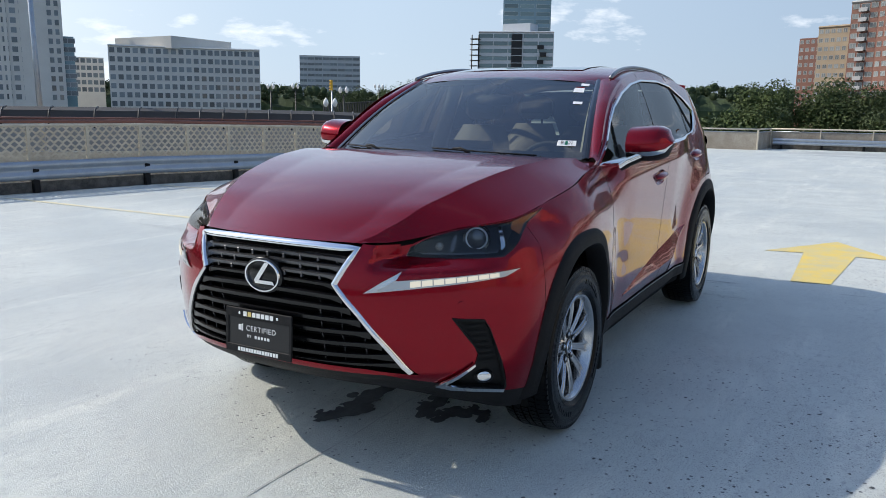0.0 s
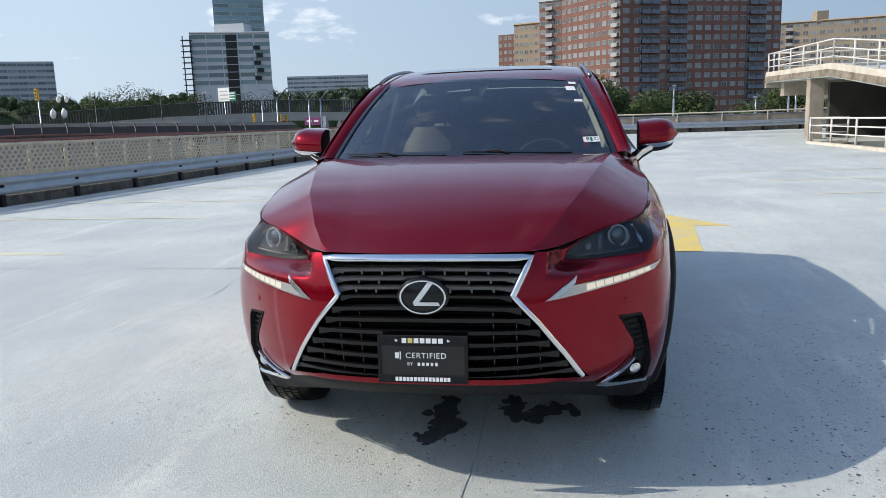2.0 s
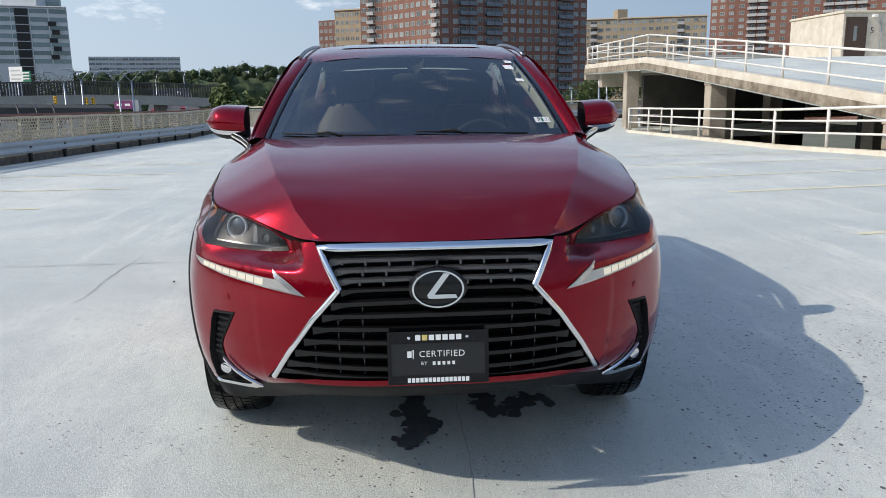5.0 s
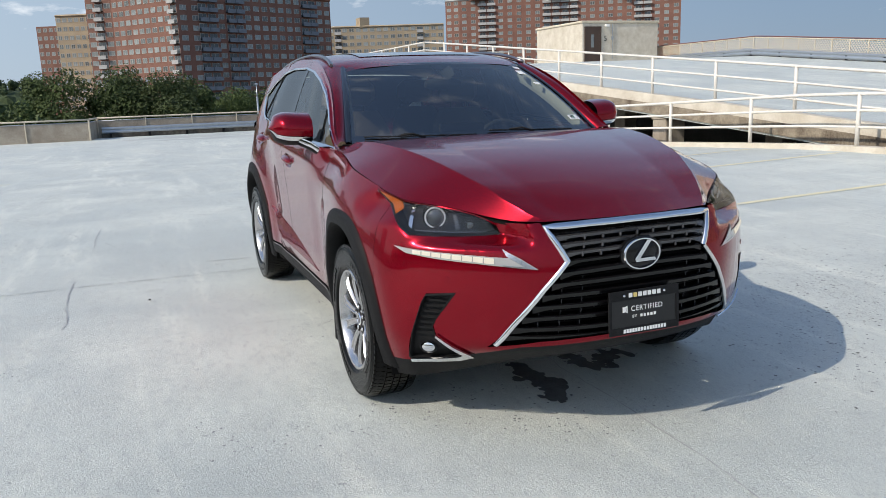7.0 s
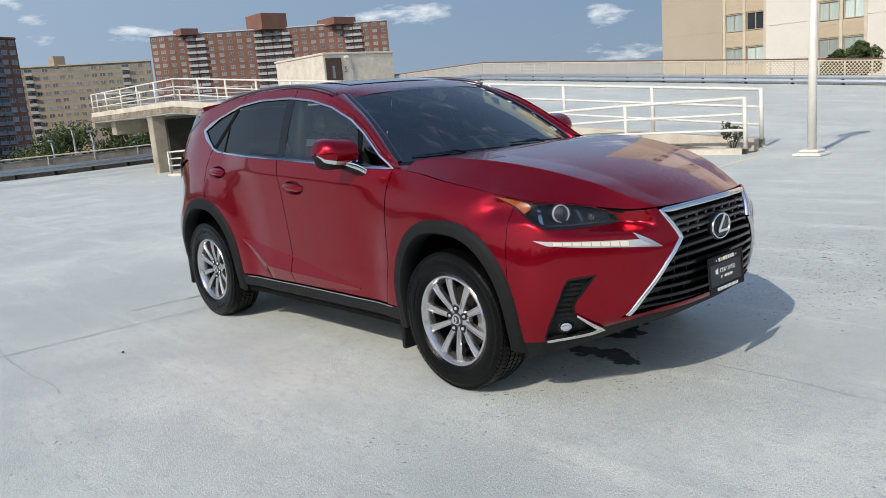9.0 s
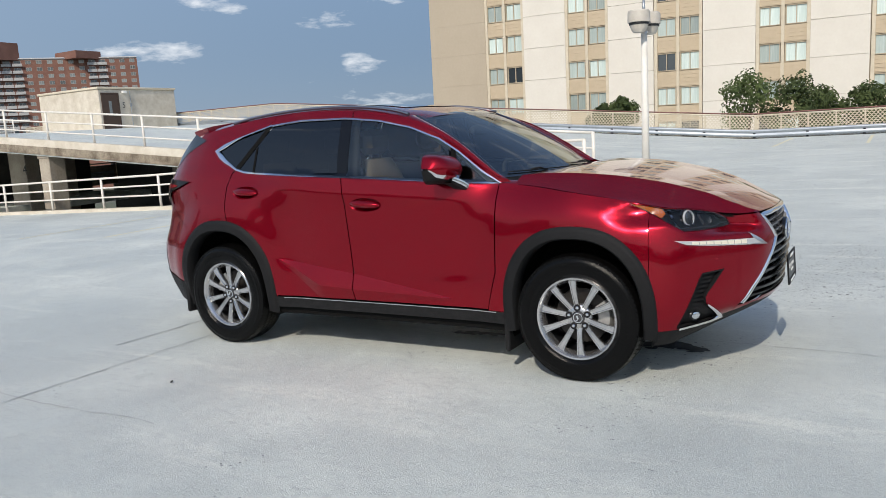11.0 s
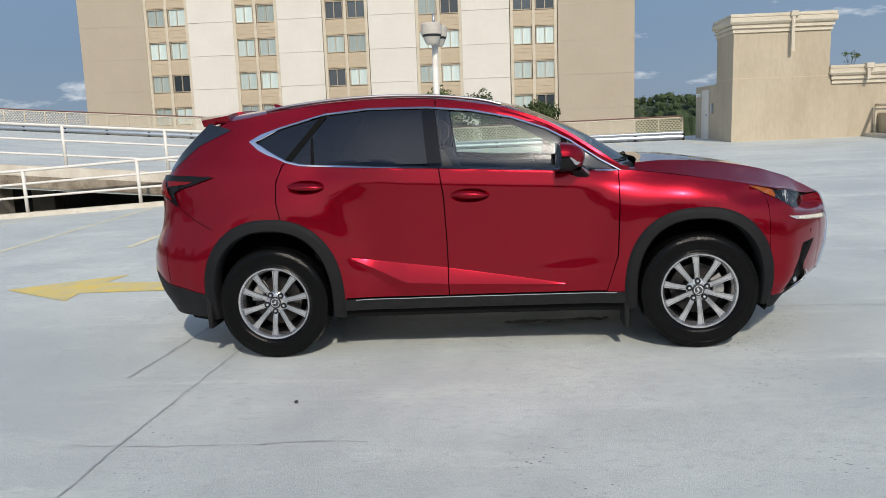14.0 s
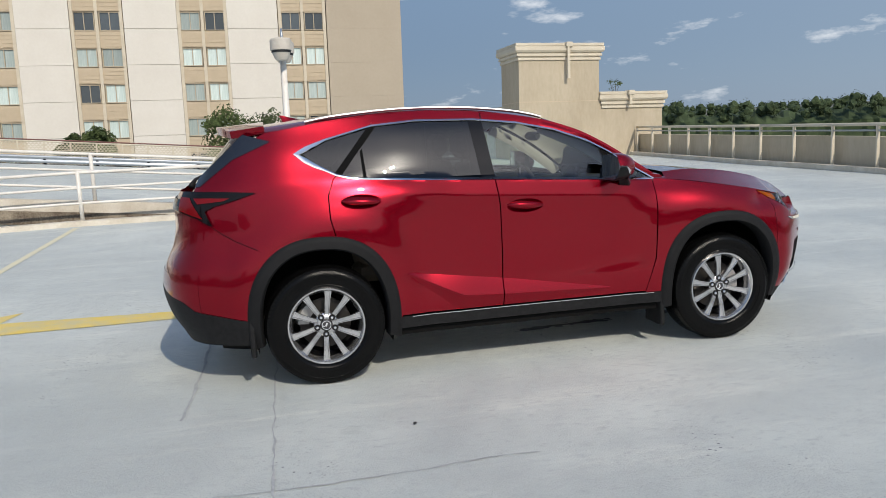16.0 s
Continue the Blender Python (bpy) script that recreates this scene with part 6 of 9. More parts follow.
    nq = Vector((0.8, 0.58, 0)).to_track_quat("Z", "Y").to_matrix().to_4x4() @ Matrix.Diagonal((1, 0.72, 1, 1))
    bm = bmesh.new()
    revolve(bm, [(0.0, 0.012), (0.018, 0.011), (0.026, 0.008), (0.029, 0.0)], 20, "z")
    bm.transform(Matrix.Translation(fc) @ nq)
    fsub("fog_lamp", bm, REFLECTOR)
    bm = bmesh.new()
    revolve(bm, [(0.029, 0.0), (0.032, 0.006), (0.038, 0.0)], 20, "z")
    bm.transform(Matrix.Translation(fc) @ nq)
    fsub("fog_bezel", bm, LAMP_BLACK)
    bm = shape([(0.834, 0.452), (0.77, 0.408), (0.715, 0.373), (0.692, 0.353), (0.76, 0.331), (0.86, 0.320), (0.985, 0.312), (0.985, 0.326), (0.86, 0.337), (0.79, 0.347), (0.75, 0.356), (0.738, 0.365), (0.785, 0.402), (0.836, 0.442)], 0.010)
    fsub("chrome_blade", solid(bm, -0.006), CHROME)
    # parking sensor
    bm = bmesh.new()
    revolve(bm, [(0.0, 0.0025), (0.010, 0.002), (0.012, 0.0), (0.013, 0.0)], 16, "z")
    bm.transform(Matrix.Translation(skin(0.775, 0.68, 0.001)) @ Vector((0.75, 0.65, 0)).to_track_quat("Z", "Y").to_matrix().to_4x4())
    place("parking_sensor", bm, PAINT)

# --- nose: bumper skin over both sides, with the grille, lamps and pockets cut out ---
def bumper_low(s):
    return float(np.interp(s, [0, 0.5, 0.70, 0.95, 1.3], [0.418, 0.412, 0.365, 0.315, 0.30]))


def bumper_half():
    bm = flat_patch(0.0, s_of_x(1.74) - 0.003, bumper_low, lambda s: upper(s) - 0.001, 84, 64)
    cut(bm, FOG, "xz")
    cut(bm, HEAD, "xz")
    bend(bm)
    cut(bm, [(-0.01, 0.9), (0.392, 0.9), (0.322, 0.747), (0.575, 0.410), (0.40, 0.436), (-0.01, 0.442)], "yz")
    cut(bm, arch(AXLE, 0.425, 0.505), "xz")
    return bm


part("front_bumper", both(bumper_half), PAINT, car, "red front bumper skin")
part("front_lip", both(lambda: skin_patch(0.0, s_of_x(1.74), lambda s: bumper_low(s) - 0.085, lambda s: bumper_low(s) + 0.004, 60, 6, -0.003)), BLACK_TRIM, car, "black plastic lower lip")

# grille: back plate, chrome spindle frame, bars, ticks
bm = both(lambda: cut(skin_patch(0.0, 0.75, 0.38, 0.90, 36, 26, -0.055), [(-0.01, 0.9), (0.40, 0.9), (0.33, 0.747), (0.60, 0.38), (-0.01, 0.38)], "yz", keep=True))
gr = part("grille", bm, VOID_BLACK, car, "black spindle grille in a chrome frame")


def frame_line(pts, w_in, w_out):
    bm = bmesh.new()
    fine = []
    for (a, b), (c2, d2) in zip(pts, pts[1:]):
        k = max(2, int(math.hypot(c2 - a, d2 - b) / 0.03))
        fine += [(a + (c2 - a) * i / k, b + (d2 - b) * i / k) for i in range(k)]
    fine.append(pts[-1])
    rows = []
    for k, (y, z) in enumerate(fine):
        a, b = fine[max(0, k - 1)], fine[min(len(fine) - 1, k + 1)]
        dy, dz = b[0] - a[0], b[1] - a[1]
        L = math.hypot(dy, dz)
        ny, nz = dz / L, -dy / L
        row = []
        for u, o in ((-1, -0.018), (-1, 0.003), (-0.5, 0.008), (0.5, 0.008), (1, 0.0)):
            w = w_in if u < 0 else w_out
            yy, zz = y + ny * u * w, z + nz * u * w
            row.append(Vector((front_x(max(yy, 0), zz, o), max(yy, 0), zz)))
        rows.append(row)
    grid_faces(bm, rows)
    return bm


def frame_half():
    bm = frame_line([(0.0, 0.880), (0.20, 0.879), (0.374, 0.874), (0.312, 0.747)], -0.0115, -0.0105)
    bm2 = frame_line([(0.312, 0.749), (0.40, 0.648), (0.485, 0.527), (0.552, 0.418)], -0.0095, -0.0085)
    me = bpy.data.meshes.new("tmp")
    bm2.to_mesh(me)
    bm.from_mesh(me)
    bm2.free()
    bpy.data.meshes.remove(me)
    bmesh.ops.recalc_face_normals(bm, faces=bm.faces[:])
    return bm


part("chrome_frame", both(frame_half), CHROME, gr, "chrome spindle frame", angle=60)


def grille_half_width(z):
    return float(np.interp(z, [0.41, 0.424, 0.745, 0.866], [0.56, 0.545, 0.302, 0.356]))


def bar(z, hgt, dep, bow, material, name, inset=0.0):
    w = grille_half_width(z - bow) - inset
    bm = bmesh.new()
    rows = []
    for u in np.linspace(-1, 1, 33):
        y = u * w
        zz = z - bow * abs(u) ** 2
        x = front_x(y, min(max(zz, 0.4), 0.9), -0.022)
        end = 0.012 * max(0.0, abs(u) - 0.86) / 0.14
        rows.append([(x - 0.03, y, zz + hgt * 0.85), (x + dep - 0.005, y, zz + hgt * 0.62), (x + dep, y, zz + hgt * 0.45), (x + dep - 0.003, y, zz - hgt * 0.35 - end), (x - 0.010, y, zz - hgt - end)])
    grid_faces(bm, rows)
    bmesh.ops.recalc_face_normals(bm, faces=bm.faces[:])
    return part(name, bm, material, gr, angle=25)


for z in (0.838, 0.808, 0.778, 0.748):
    bar(z, 0.0125, 0.012, 0.008, GRILLE_GREY if z > 0.75 else GRILLE_BLACK, "grille_bar")
for k, z in enumerate((0.708, 0.664, 0.617, 0.570, 0.523, 0.476, 0.442)):
    bar(z, 0.017 if k < 6 else 0.012, 0.016, 0.012 - 0.004 * k, GRILLE_BLACK, "grille_bar")
for k, z in enumerate((0.838, 0.808, 0.778)):
    for y in np.linspace(-0.30, 0.30, 9):
        if abs(y + 0.010 * k) < 0.095 and z < 0.83:
            continue
        bm = bmesh.new()
        yy = y + 0.010 * k * (1 if y > 0 else -1)
        x = front_x(yy, z, -0.008)
        box(bm, x - 0.014, x, yy - 0.004, yy + 0.004, z - 0.019, z - 0.002, 0.0015)
        part("grille_tick", bm, GRILLE_GREY, gr, smooth=False)
# fine upright seams across the lower grille
for y in (-0.40, -0.32, -0.24, 0.24, 0.32, 0.40):
    bm = bmesh.new()
    top = min(0.70, 0.745 - (abs(y) - 0.30) * 1.33)
    for z0, z1 in zip(np.linspace(0.45, top, 9), np.linspace(0.45, top, 9)[1:]):
        xa = front_x(y, (z0 + z1) / 2, -0.030)
        box(bm, xa - 0.004, xa, y - 0.0015, y + 0.0015, z0, z1 - 0.0005)
    part("grille_seam", bm, GRILLE_GREY, gr, smooth=False)
# emblem
em_x = 2.296
bm = bmesh.new()
revolve(bm, [(0.0, 0.0), (0.086, 0.0), (0.092, -0.004), (0.092, -0.03)], 40, "x", (0, 0, 0))
bm.transform(Matrix.Translation((em_x, 0, 0.749)) @ Matrix.Diagonal((1, 1, 0.735, 1)))
em = part("emblem", bm, GRILLE_BLACK, gr, "oval badge with a chrome ring and bent bar")
bm = bmesh.new()
revolve(bm, [(0.074, 0.001), (0.076, 0.006), (0.082, 0.006), (0.084, 0.001)], 44, "x")
bm.transform(Matrix.Translation((em_x, 0, 0.749)) @ Matrix.Diagonal((1, 1, 0.735, 1)))
part("ring", bm, CHROME, em)
bm = bmesh.new()
prof = [(0.018, 0.052), (-0.035, -0.018), (-0.030, -0.030), (0.062, -0.030), (0.055, -0.017), (-0.012, -0.017), (0.038, 0.050)]
vs = [bm.verts.new((em_x + 0.002, -y * -1, 0.749 + z)) for y, z in prof]
f = bm.faces.new(vs)
ex = bmesh.ops.extrude_face_region(bm, geom=[f])
for v in [g for g in ex["geom"] if isinstance(g, bmesh.types.BMVert)]:
    v.co.x += 0.006
bmesh.ops.recalc_face_normals(bm, faces=bm.faces[:])
part("bent_bar", bm, CHROME, em, smooth=False)
bm = bmesh.new()
box(bm, 2.27, 2.283, -0.022, 0.022, 0.655, 0.672, 0.003)
part("front_camera", bm, BLACK_TRIM, gr)

# dealer plate
pl = part("front_plate", box(bmesh.new(), -0.006, 0.0, -0.158, 0.158, -0.0835, 0.0835, 0.002), BLACK_PLATE, car, "black dealer plate with white lettering", smooth=False)
pl.matrix_basis = pose(2.322, -0.004, 0.532, 0, -3, 0)
part("plate_frame", box(box(box(box(bmesh.new(), -0.004, 0.004, -0.160, 0.160, 0.048, 0.0855, 0.002), -0.004, 0.004, -0.160, 0.160, -0.0855, -0.056, 0.002), -0.004, 0.0035, -0.160, -0.148, -0.07, 0.07), -0.004, 0.0035, 0.148, 0.160, -0.07, 0.07), BLACK_TRIM, pl, smooth=False)


def ink(x0, x1, z0, z1, material=WHITE_INK, o=0.0045):
    bm = bmesh.new()
    box(bm, o - 0.002, o, x0, x1, z0, z1)
    return part("lettering_bar", bm, material, pl, smooth=False)


face = Matrix(((0, 0, 1, 0.0015), (1, 0, 0, 0), (0, 1, 0, 0), (0, 0, 0, 1)))
for k in range(7):
    y = -0.072 + k * 0.0215
    ink(y, y + 0.0165, 0.058, 0.0755, YELLOW if k == 1 else WHITE_INK)
for k in range(15):
    y = -0.098 + k * 0.0132
    ink(y, y + 0.0102, -0.0785, -0.064)
for k in range(2):
    bm = bmesh.new()
    revolve(bm, [(0.0, 0.006), (0.004, 0.0055), (0.0055, 0.004)], 12, "x", (0, -0.092 + k * 0.184, 0.0665))
    part("bolt", bm, CHROME, pl)
w1 = words("lettering", "CERTIFIED", 0.0285, face @ pose(0.012, 0.012, 0), WHITE_INK, pl, 0.0004, 1.12)
ink(-0.098, -0.084, 0.002, 0.0225, o=0.002)
ink(-0.081, -0.077, -0.002, 0.0265, o=0.002)
words("lettering", "BY", 0.016, face @ pose(-0.045, -0.018, 0), WHITE_INK, pl, 0.0004, 1.2)
for k in range(5):
    ink(-0.018 + k * 0.0155, -0.009 + k * 0.0155, -0.0235, -0.0125, o=0.002)

# --- bonnet ---
HOOD_EDGE = np.array([tuple(skin(s, upper(s) + 0.001, -0.003)) for s in (s_of_x(0.95), s_of_x(1.12), s_of_x(1.32), s_of_x(1.52), 1.24, 1.10, 0.95, 0.80, 0.66, 0.53, 0.40)])
HOOD_MID = np.array([(1.06, 1.158), (1.20, 1.164), (1.36, 1.150), (1.52, 1.128), (1.66, 1.103), (1.78, 1.075), (1.90, 1.040), (2.00, 1.006), (2.10, 0.965), (2.18, 0.925), (2.245, 0.892)])


CREASE_X, CREASE_Y = [0.95, 1.1, 1.4, 1.8, 2.04, 2.2], [0.735, 0.705, 0.650, 0.556, 0.462, 0.375]      # the sharp crease along each side of the bonnet


def hood_rows(drop=0.0, nu=40, nv=34):
    ku = np.linspace(0, 1, len(HOOD_EDGE))
    rows = []
    for u in np.linspace(0, 1, nu + 1):
        e = spline(ku, HOOD_EDGE, np.array([u]))[0]
        c = spline(ku, HOOD_MID, np.array([u]))[0]
        row = []
        ac = 0.8
        for _ in range(8):
            ac = min(0.94, float(np.interp(c[0] + (e[0] - c[0]) * ac ** 1.9, CREASE_X, CREASE_Y)) / e[1])
        half = [ac * k / nv for k in range(nv + 1)] + [ac + (1 - ac) * k / (nv // 2) for k in range(1, nv // 2 + 1)]
        for v in [-a for a in half[:0:-1]] + half:
            a = abs(v)
            x = c[0] + (e[0] - c[0]) * a ** 1.9
            y = e[1] * v
            d = c[1] - e[2]
            if a < ac:
                fall = 0.18 * (a / ac) ** 2.0
            else:
                fall = 0.18 + 0.82 * ((a - ac) / (1 - ac)) ** 0.92
            ridge = 0.013 * max(0.0, 1 - abs(a - ac) / 0.24) * min(1.0, (1 - u) * 8) * min(1.0, u * 4)
            row.append((x, y, c[1] - d * fall + ridge - drop))
        rows.append(row)
    return rows


bm = bmesh.new()
grid_faces(bm, hood_rows())
bmesh.ops.recalc_face_normals(bm, faces=bm.faces[:])
part("bonnet", bm, PAINT, car, "long red bonnet with raised side creases", angle=5)
bm = bmesh.new()
grid_faces(bm, [[(x * 0.995 + 0.006, y * 0.992, z - 0.02) for x, y, z in r] for r in hood_rows(0.0, 16, 10)])
part("bonnet_liner", bm, VOID_BLACK, car)

# --- windscreen, roof, rear screen ---
def screen_point(u, v, lift=0.0):
    """u 0 at the cowl, 1 at the roof; v -1 to 1 across."""
    a = abs(v)
    base = Vector((1.03 - 0.20 * a ** 2.2, 0.745 * v, 1.142 - 0.008 * a))
    head = Vector((0.265 - 0.085 * a ** 2.2, 0.575 * v, 1.552 - 0.022 * a ** 2))
    p = base.lerp(head, u)
    p += Vector((0.52, 0, 0.86)) * (0.028 * math.sin(math.pi * u) + lift)
    return p


def patch_of(fn, nu, nv, u0=0, u1=1, v0=-1, v1=1):
    bm = bmesh.new()
    grid_faces(bm, [[fn(u0 + (u1 - u0) * i / nu, v0 + (v1 - v0) * j / nv) for j in range(nv + 1)] for i in range(nu + 1)])
    return outward(bm, 2.0)


ws = part("windscreen", patch_of(lambda u, v: screen_point(u, v), 16, 24), SCREEN_GLASS, car, "windscreen with stickers in its upper corner")
ws.visible_shadow = False
for v0, v1, u0, u1, nm in ((-1, 1, 0.0, 0.075, "frit_band"), (-1, 1, 0.965, 1.0, "frit_band"), (-1, -0.955, 0.05, 0.98, "frit_band"), (0.955, 1, 0.05, 0.98, "frit_band")):
    part(nm, patch_of(lambda u, v: screen_point(u, v, -0.003), 8, 16, u0, u1, v0, v1), GLOSS_BLACK, ws)
for v0, v1, u0, u1, mt in ((0.845, 0.915, 0.885, 0.925, SIGN_WHITE), (0.80, 0.885, 0.775, 0.845, SIGN_WHITE), (0.83, 0.90, 0.60, 0.635, SIGN_WHITE), (0.80, 0.915, 0.125, 0.178, LAMP_WHITE)):
    part("sticker", patch_of(lambda u, v: screen_point(u, v, 0.002), 2, 2, u0, u1, v0, v1), mt, ws, "small paper sticker on the glass")
part("sticker", patch_of(lambda u, v: screen_point(u, v, 0.0024), 2, 2, 0.85, 0.865, 0.81, 0.88), RED_LENS, ws, "red sticker stripe")
part("sticker", patch_of(lambda u, v: screen_point(u, v, 0.003), 2, 2, 0.133, 0.170, 0.848, 0.864), SIGN_GREEN, ws, "green date mark")
sm = Matrix.Translation(screen_point(0.15, 0.828, 0.0045)) @ Matrix(((-0.0, -0.72, 0.69, 0), (1, 0, 0, 0), (0, 0.69, 0.72, 0), (0, 0, 0, 1)))
words("lettering", "9", 0.034, sm, POST_BLACK, ws, 0.0003)
words("lettering", "22", 0.026, Matrix.Translation((-0.002, 0.045, 0.0)) @ sm, POST_BLACK, ws, 0.0003)
# sensor pod and mirror inside the screen
bm = bmesh.new()
for u0, u1, w in ((0.80, 0.97, 0.11),):
    rows = [[screen_point(u, v * w * (0.6 + 0.4 * (u - u0) / (u1 - u0)), -0.008 - 0.04 * (1 - v * v)) for v in np.linspace(-1, 1, 9)] for u in np.linspace(u0, u1, 6)]
    grid_faces(bm, rows)
part("sensor_pod", bm, DARK_INTERIOR, ws)
bm = bmesh.new()
revolve(bm, [(0.0, -0.115), (0.02, -0.11), (0.032, -0.07), (0.034, 0.0), (0.032, 0.07), (0.02, 0.11), (0.0, 0.115)], 14, "y", (0.33, 0.0, 1.42))
part("inside_mirror", bm, DARK_INTERIOR, ws)
# cowl and wipers
part("cowl", patch_of(lambda u, v: screen_point(-0.11 * (1 - u), v * 1.02, -0.012 + 0.008 * u), 3, 20), BLACK_TRIM, car, "black plastic cowl")
for y0, y1 in ((-0.66, -0.10), (-0.02, 0.52)):
    bm = bmesh.new()
    pts = [screen_point(0.016 + 0.03 * (1 - t), (y0 + (y1 - y0) * t) / 0.745, 0.009) for t in np.linspace(0, 1, 12)]
    sweep(bm, pts, 0.004, 6)
    wp = part("wiper", bm, BLACK_TRIM, car)
    bm = bmesh.new()
    p = pts[3] if y0 < -0.3 else pts[2]
    sweep(bm, [p + Vector((0.0, 0.02, 0.005)), p + Vector((0.03, 0.08, 0.01)), p + Vector((0.05, 0.14, -0.012))], [0.004, 0.006, 0.007], 6)
    part("wiper_arm", bm, BLACK_TRIM, wp)


def roof_point(x, v, lift=0.0):
    zc = float(spline([-a for a in ROOF_X], ROOF_Z, np.array([-x]))[0])
    ez = min(edge_z(x), zc - 0.02)
    e = skin(s_of_x(x), ez)
    if x > 0.15:
        t = (x - 0.15) / 0.15
        e.y = e.y * (1 - t) + 0.60 * t
    a = abs(v)
    bow = -0.075 * a ** 2.4 if x > 0.1 else -0.075 * a ** 2.4 * max(0.0, (x + 0.3) / 0.4)
    xx = x + (bow if x > -0.3 else 0)
    return Vector((xx, e.y * v, zc + (ez - zc) * (0.30 * a ** 2 + 0.70 * a ** 7) + lift))


bm = bmesh.new()
grid_faces(bm, [[roof_point(x, v) for v in np.linspace(-1, 1, 33)] for x in np.linspace(0.29, -1.66, 40)])
bmesh.ops.recalc_face_normals(bm, faces=bm.faces[:])
part("roof", bm, PAINT, car, "red roof with a dark glass sunroof", angle=60)
bm = bmesh.new()
grid_faces(bm, [[roof_point(x, v, 0.004) for v in np.linspace(-0.62, 0.62, 17)] for x in np.linspace(0.02, -0.62, 12)])
bmesh.ops.recalc_face_normals(bm, faces=bm.faces[:])
part("sunroof", bm, GLOSS_BLACK, car, "dark glass sunroof")
bm = bmesh.new()
grid_faces(bm, [[roof_point(x, v, -0.05) for v in np.linspace(-0.93, 0.93, 9)] for x in np.linspace(0.2, -1.6, 12)])
part("headliner", bm, HEADLINER, car)
# a-pillars: painted strip between the screen and the side glass
for sg in (1, -1):
    bm = bmesh.new()
    rows = []
    for i in range(25):
        u = i / 24
        a = screen_point(u, 1.0, 0.002)
        x = 0.93 - 0.80 * u
        zt = float(np.interp(x, [p[0] for p in GLASS_TOP], [p[1] for p in GLASS_TOP])) if x < 0.868 else 1.112
        b = skin(s_of_x(x), zt + 0.004, 0.0)
        m1 = (a * 0.62 + b * 0.38) + Vector((0.008, 0.016, 0.022))
        m2 = (a * 0.22 + b * 0.78) + Vector((0.006, 0.020, 0.014))
        rows.append([Vector((p.x, p.y * sg, p.z)) for p in (a, a * 0.9 + b * 0.1 + Vector((0.004, 0.002, 0.012)), m1, m2, b)])
    grid_faces(bm, rows)
    bmesh.ops.recalc_face_normals(bm, faces=bm.faces[:])
    part("a_pillar", bm, PAINT, car, angle=60)
    bm = bmesh.new()
    rows = [[Vector((p.x, p.y * sg, p.z)) for p in (screen_point(u, 0.965, 0.004), screen_point(u, 0.985, 0.012), screen_point(u, 1.004, 0.006))] for u in np.linspace(0.0, 1.0, 20)]
    grid_faces(bm, rows)
    part("screen_moulding", bm, GLOSS_BLACK, car)
    bm = bmesh.new()
    grid_faces(bm, [[Vector((p.x, p.y * sg, p.z)) for p in (screen_point(u, 0.955, -0.012), screen_point(u, 0.93, -0.045), screen_point(u, 0.96, -0.09))] for u in np.linspace(0.06, 0.98, 14)])
    part("pillar_trim", bm, HEADLINER, car, "cream inner pillar trim")
    # wing tip beside the bonnet's rear corner
    bm = bmesh.new()
    rows = []
    for x in np.linspace(0.965, 0.84, 6):
        o = skin(s_of_x(x), belt_z(x) if x > 0.9 else 1.112)
        i_ = Vector((x + 0.0, 0.742 + 0.05 * max(0, (x - 0.9)) / 0.26, 1.125 - 0.02 * max(0, x - 0.9) / 0.26))
        rows.append([Vector((p.x, p.y * sg, p.z)) for p in (o, o * 0.5 + i_ * 0.5 + Vector((0, 0, 0.008)), i_)])
    grid_faces(bm, rows)
    bmesh.ops.recalc_face_normals(bm, faces=bm.faces[:])
    part("wing_corner", bm, PAINT, car)

# spoiler, tailgate, rear screen, rear bumper
def spoiler_point(u, v):
    a = abs(v)
    x = -1.60 - 0.30 * u + 0.10 * a ** 3 * u
    z = 1.553 - 0.022 * u - 0.036 * a ** 3
    return Vector((x, v * (0.645 - 0.06 * u), z))


bm = patch_of(spoiler_point, 8, 20)
solid(bm, -0.045)
part("spoiler", bm, PAINT, car, "red roof spoiler")


def tail_point(u, v):
    """Rear screen from under the spoiler down to the tailgate."""
    a = abs(v)
    return Vector((-1.80 - 0.30 * u + 0.13 * a ** 2.5, v * (0.62 + 0.10 * u), 1.53 - 0.36 * u - 0.02 * a))


part("rear_screen", patch_of(tail_point, 8, 16), TINT_GLASS, car, "dark rear screen").visible_shadow = False
part("rear_wiper", sweep(bmesh.new(), [(-2.10, -0.02, 1.20), (-2.08, 0.15, 1.235), (-2.05, 0.35, 1.25)], [0.02, 0.012, 0.008], 6), BLACK_TRIM, car)


def tail_half():
    return skin_patch(s_of_x(-2.09), S_END, 0.70, lambda s: 1.19 if s > s_of_x(-2.12) else 1.17, 30, 22)


part("tailgate", both(tail_half), PAINT, car, "red tailgate")
part("rear_bumper", both(lambda: skin_patch(s_of_x(-2.06), S_END, apron_top, 0.70, 30, 10, 0.002)), PAINT, car, "red rear bumper")
part("rear_apron", both(lambda: skin_patch(s_of_x(-2.10), S_END, 0.27, lambda s: apron_top(s) + 0.006, 30, 8, 0.003)), BLACK_TRIM, car, "black rear apron")
part("tail_lamp_bar", both(lambda: skin_patch(s_of_x(-2.14), S_END, 1.08, 1.15, 20, 4, 0.012)), SMOKE_LENS, car)
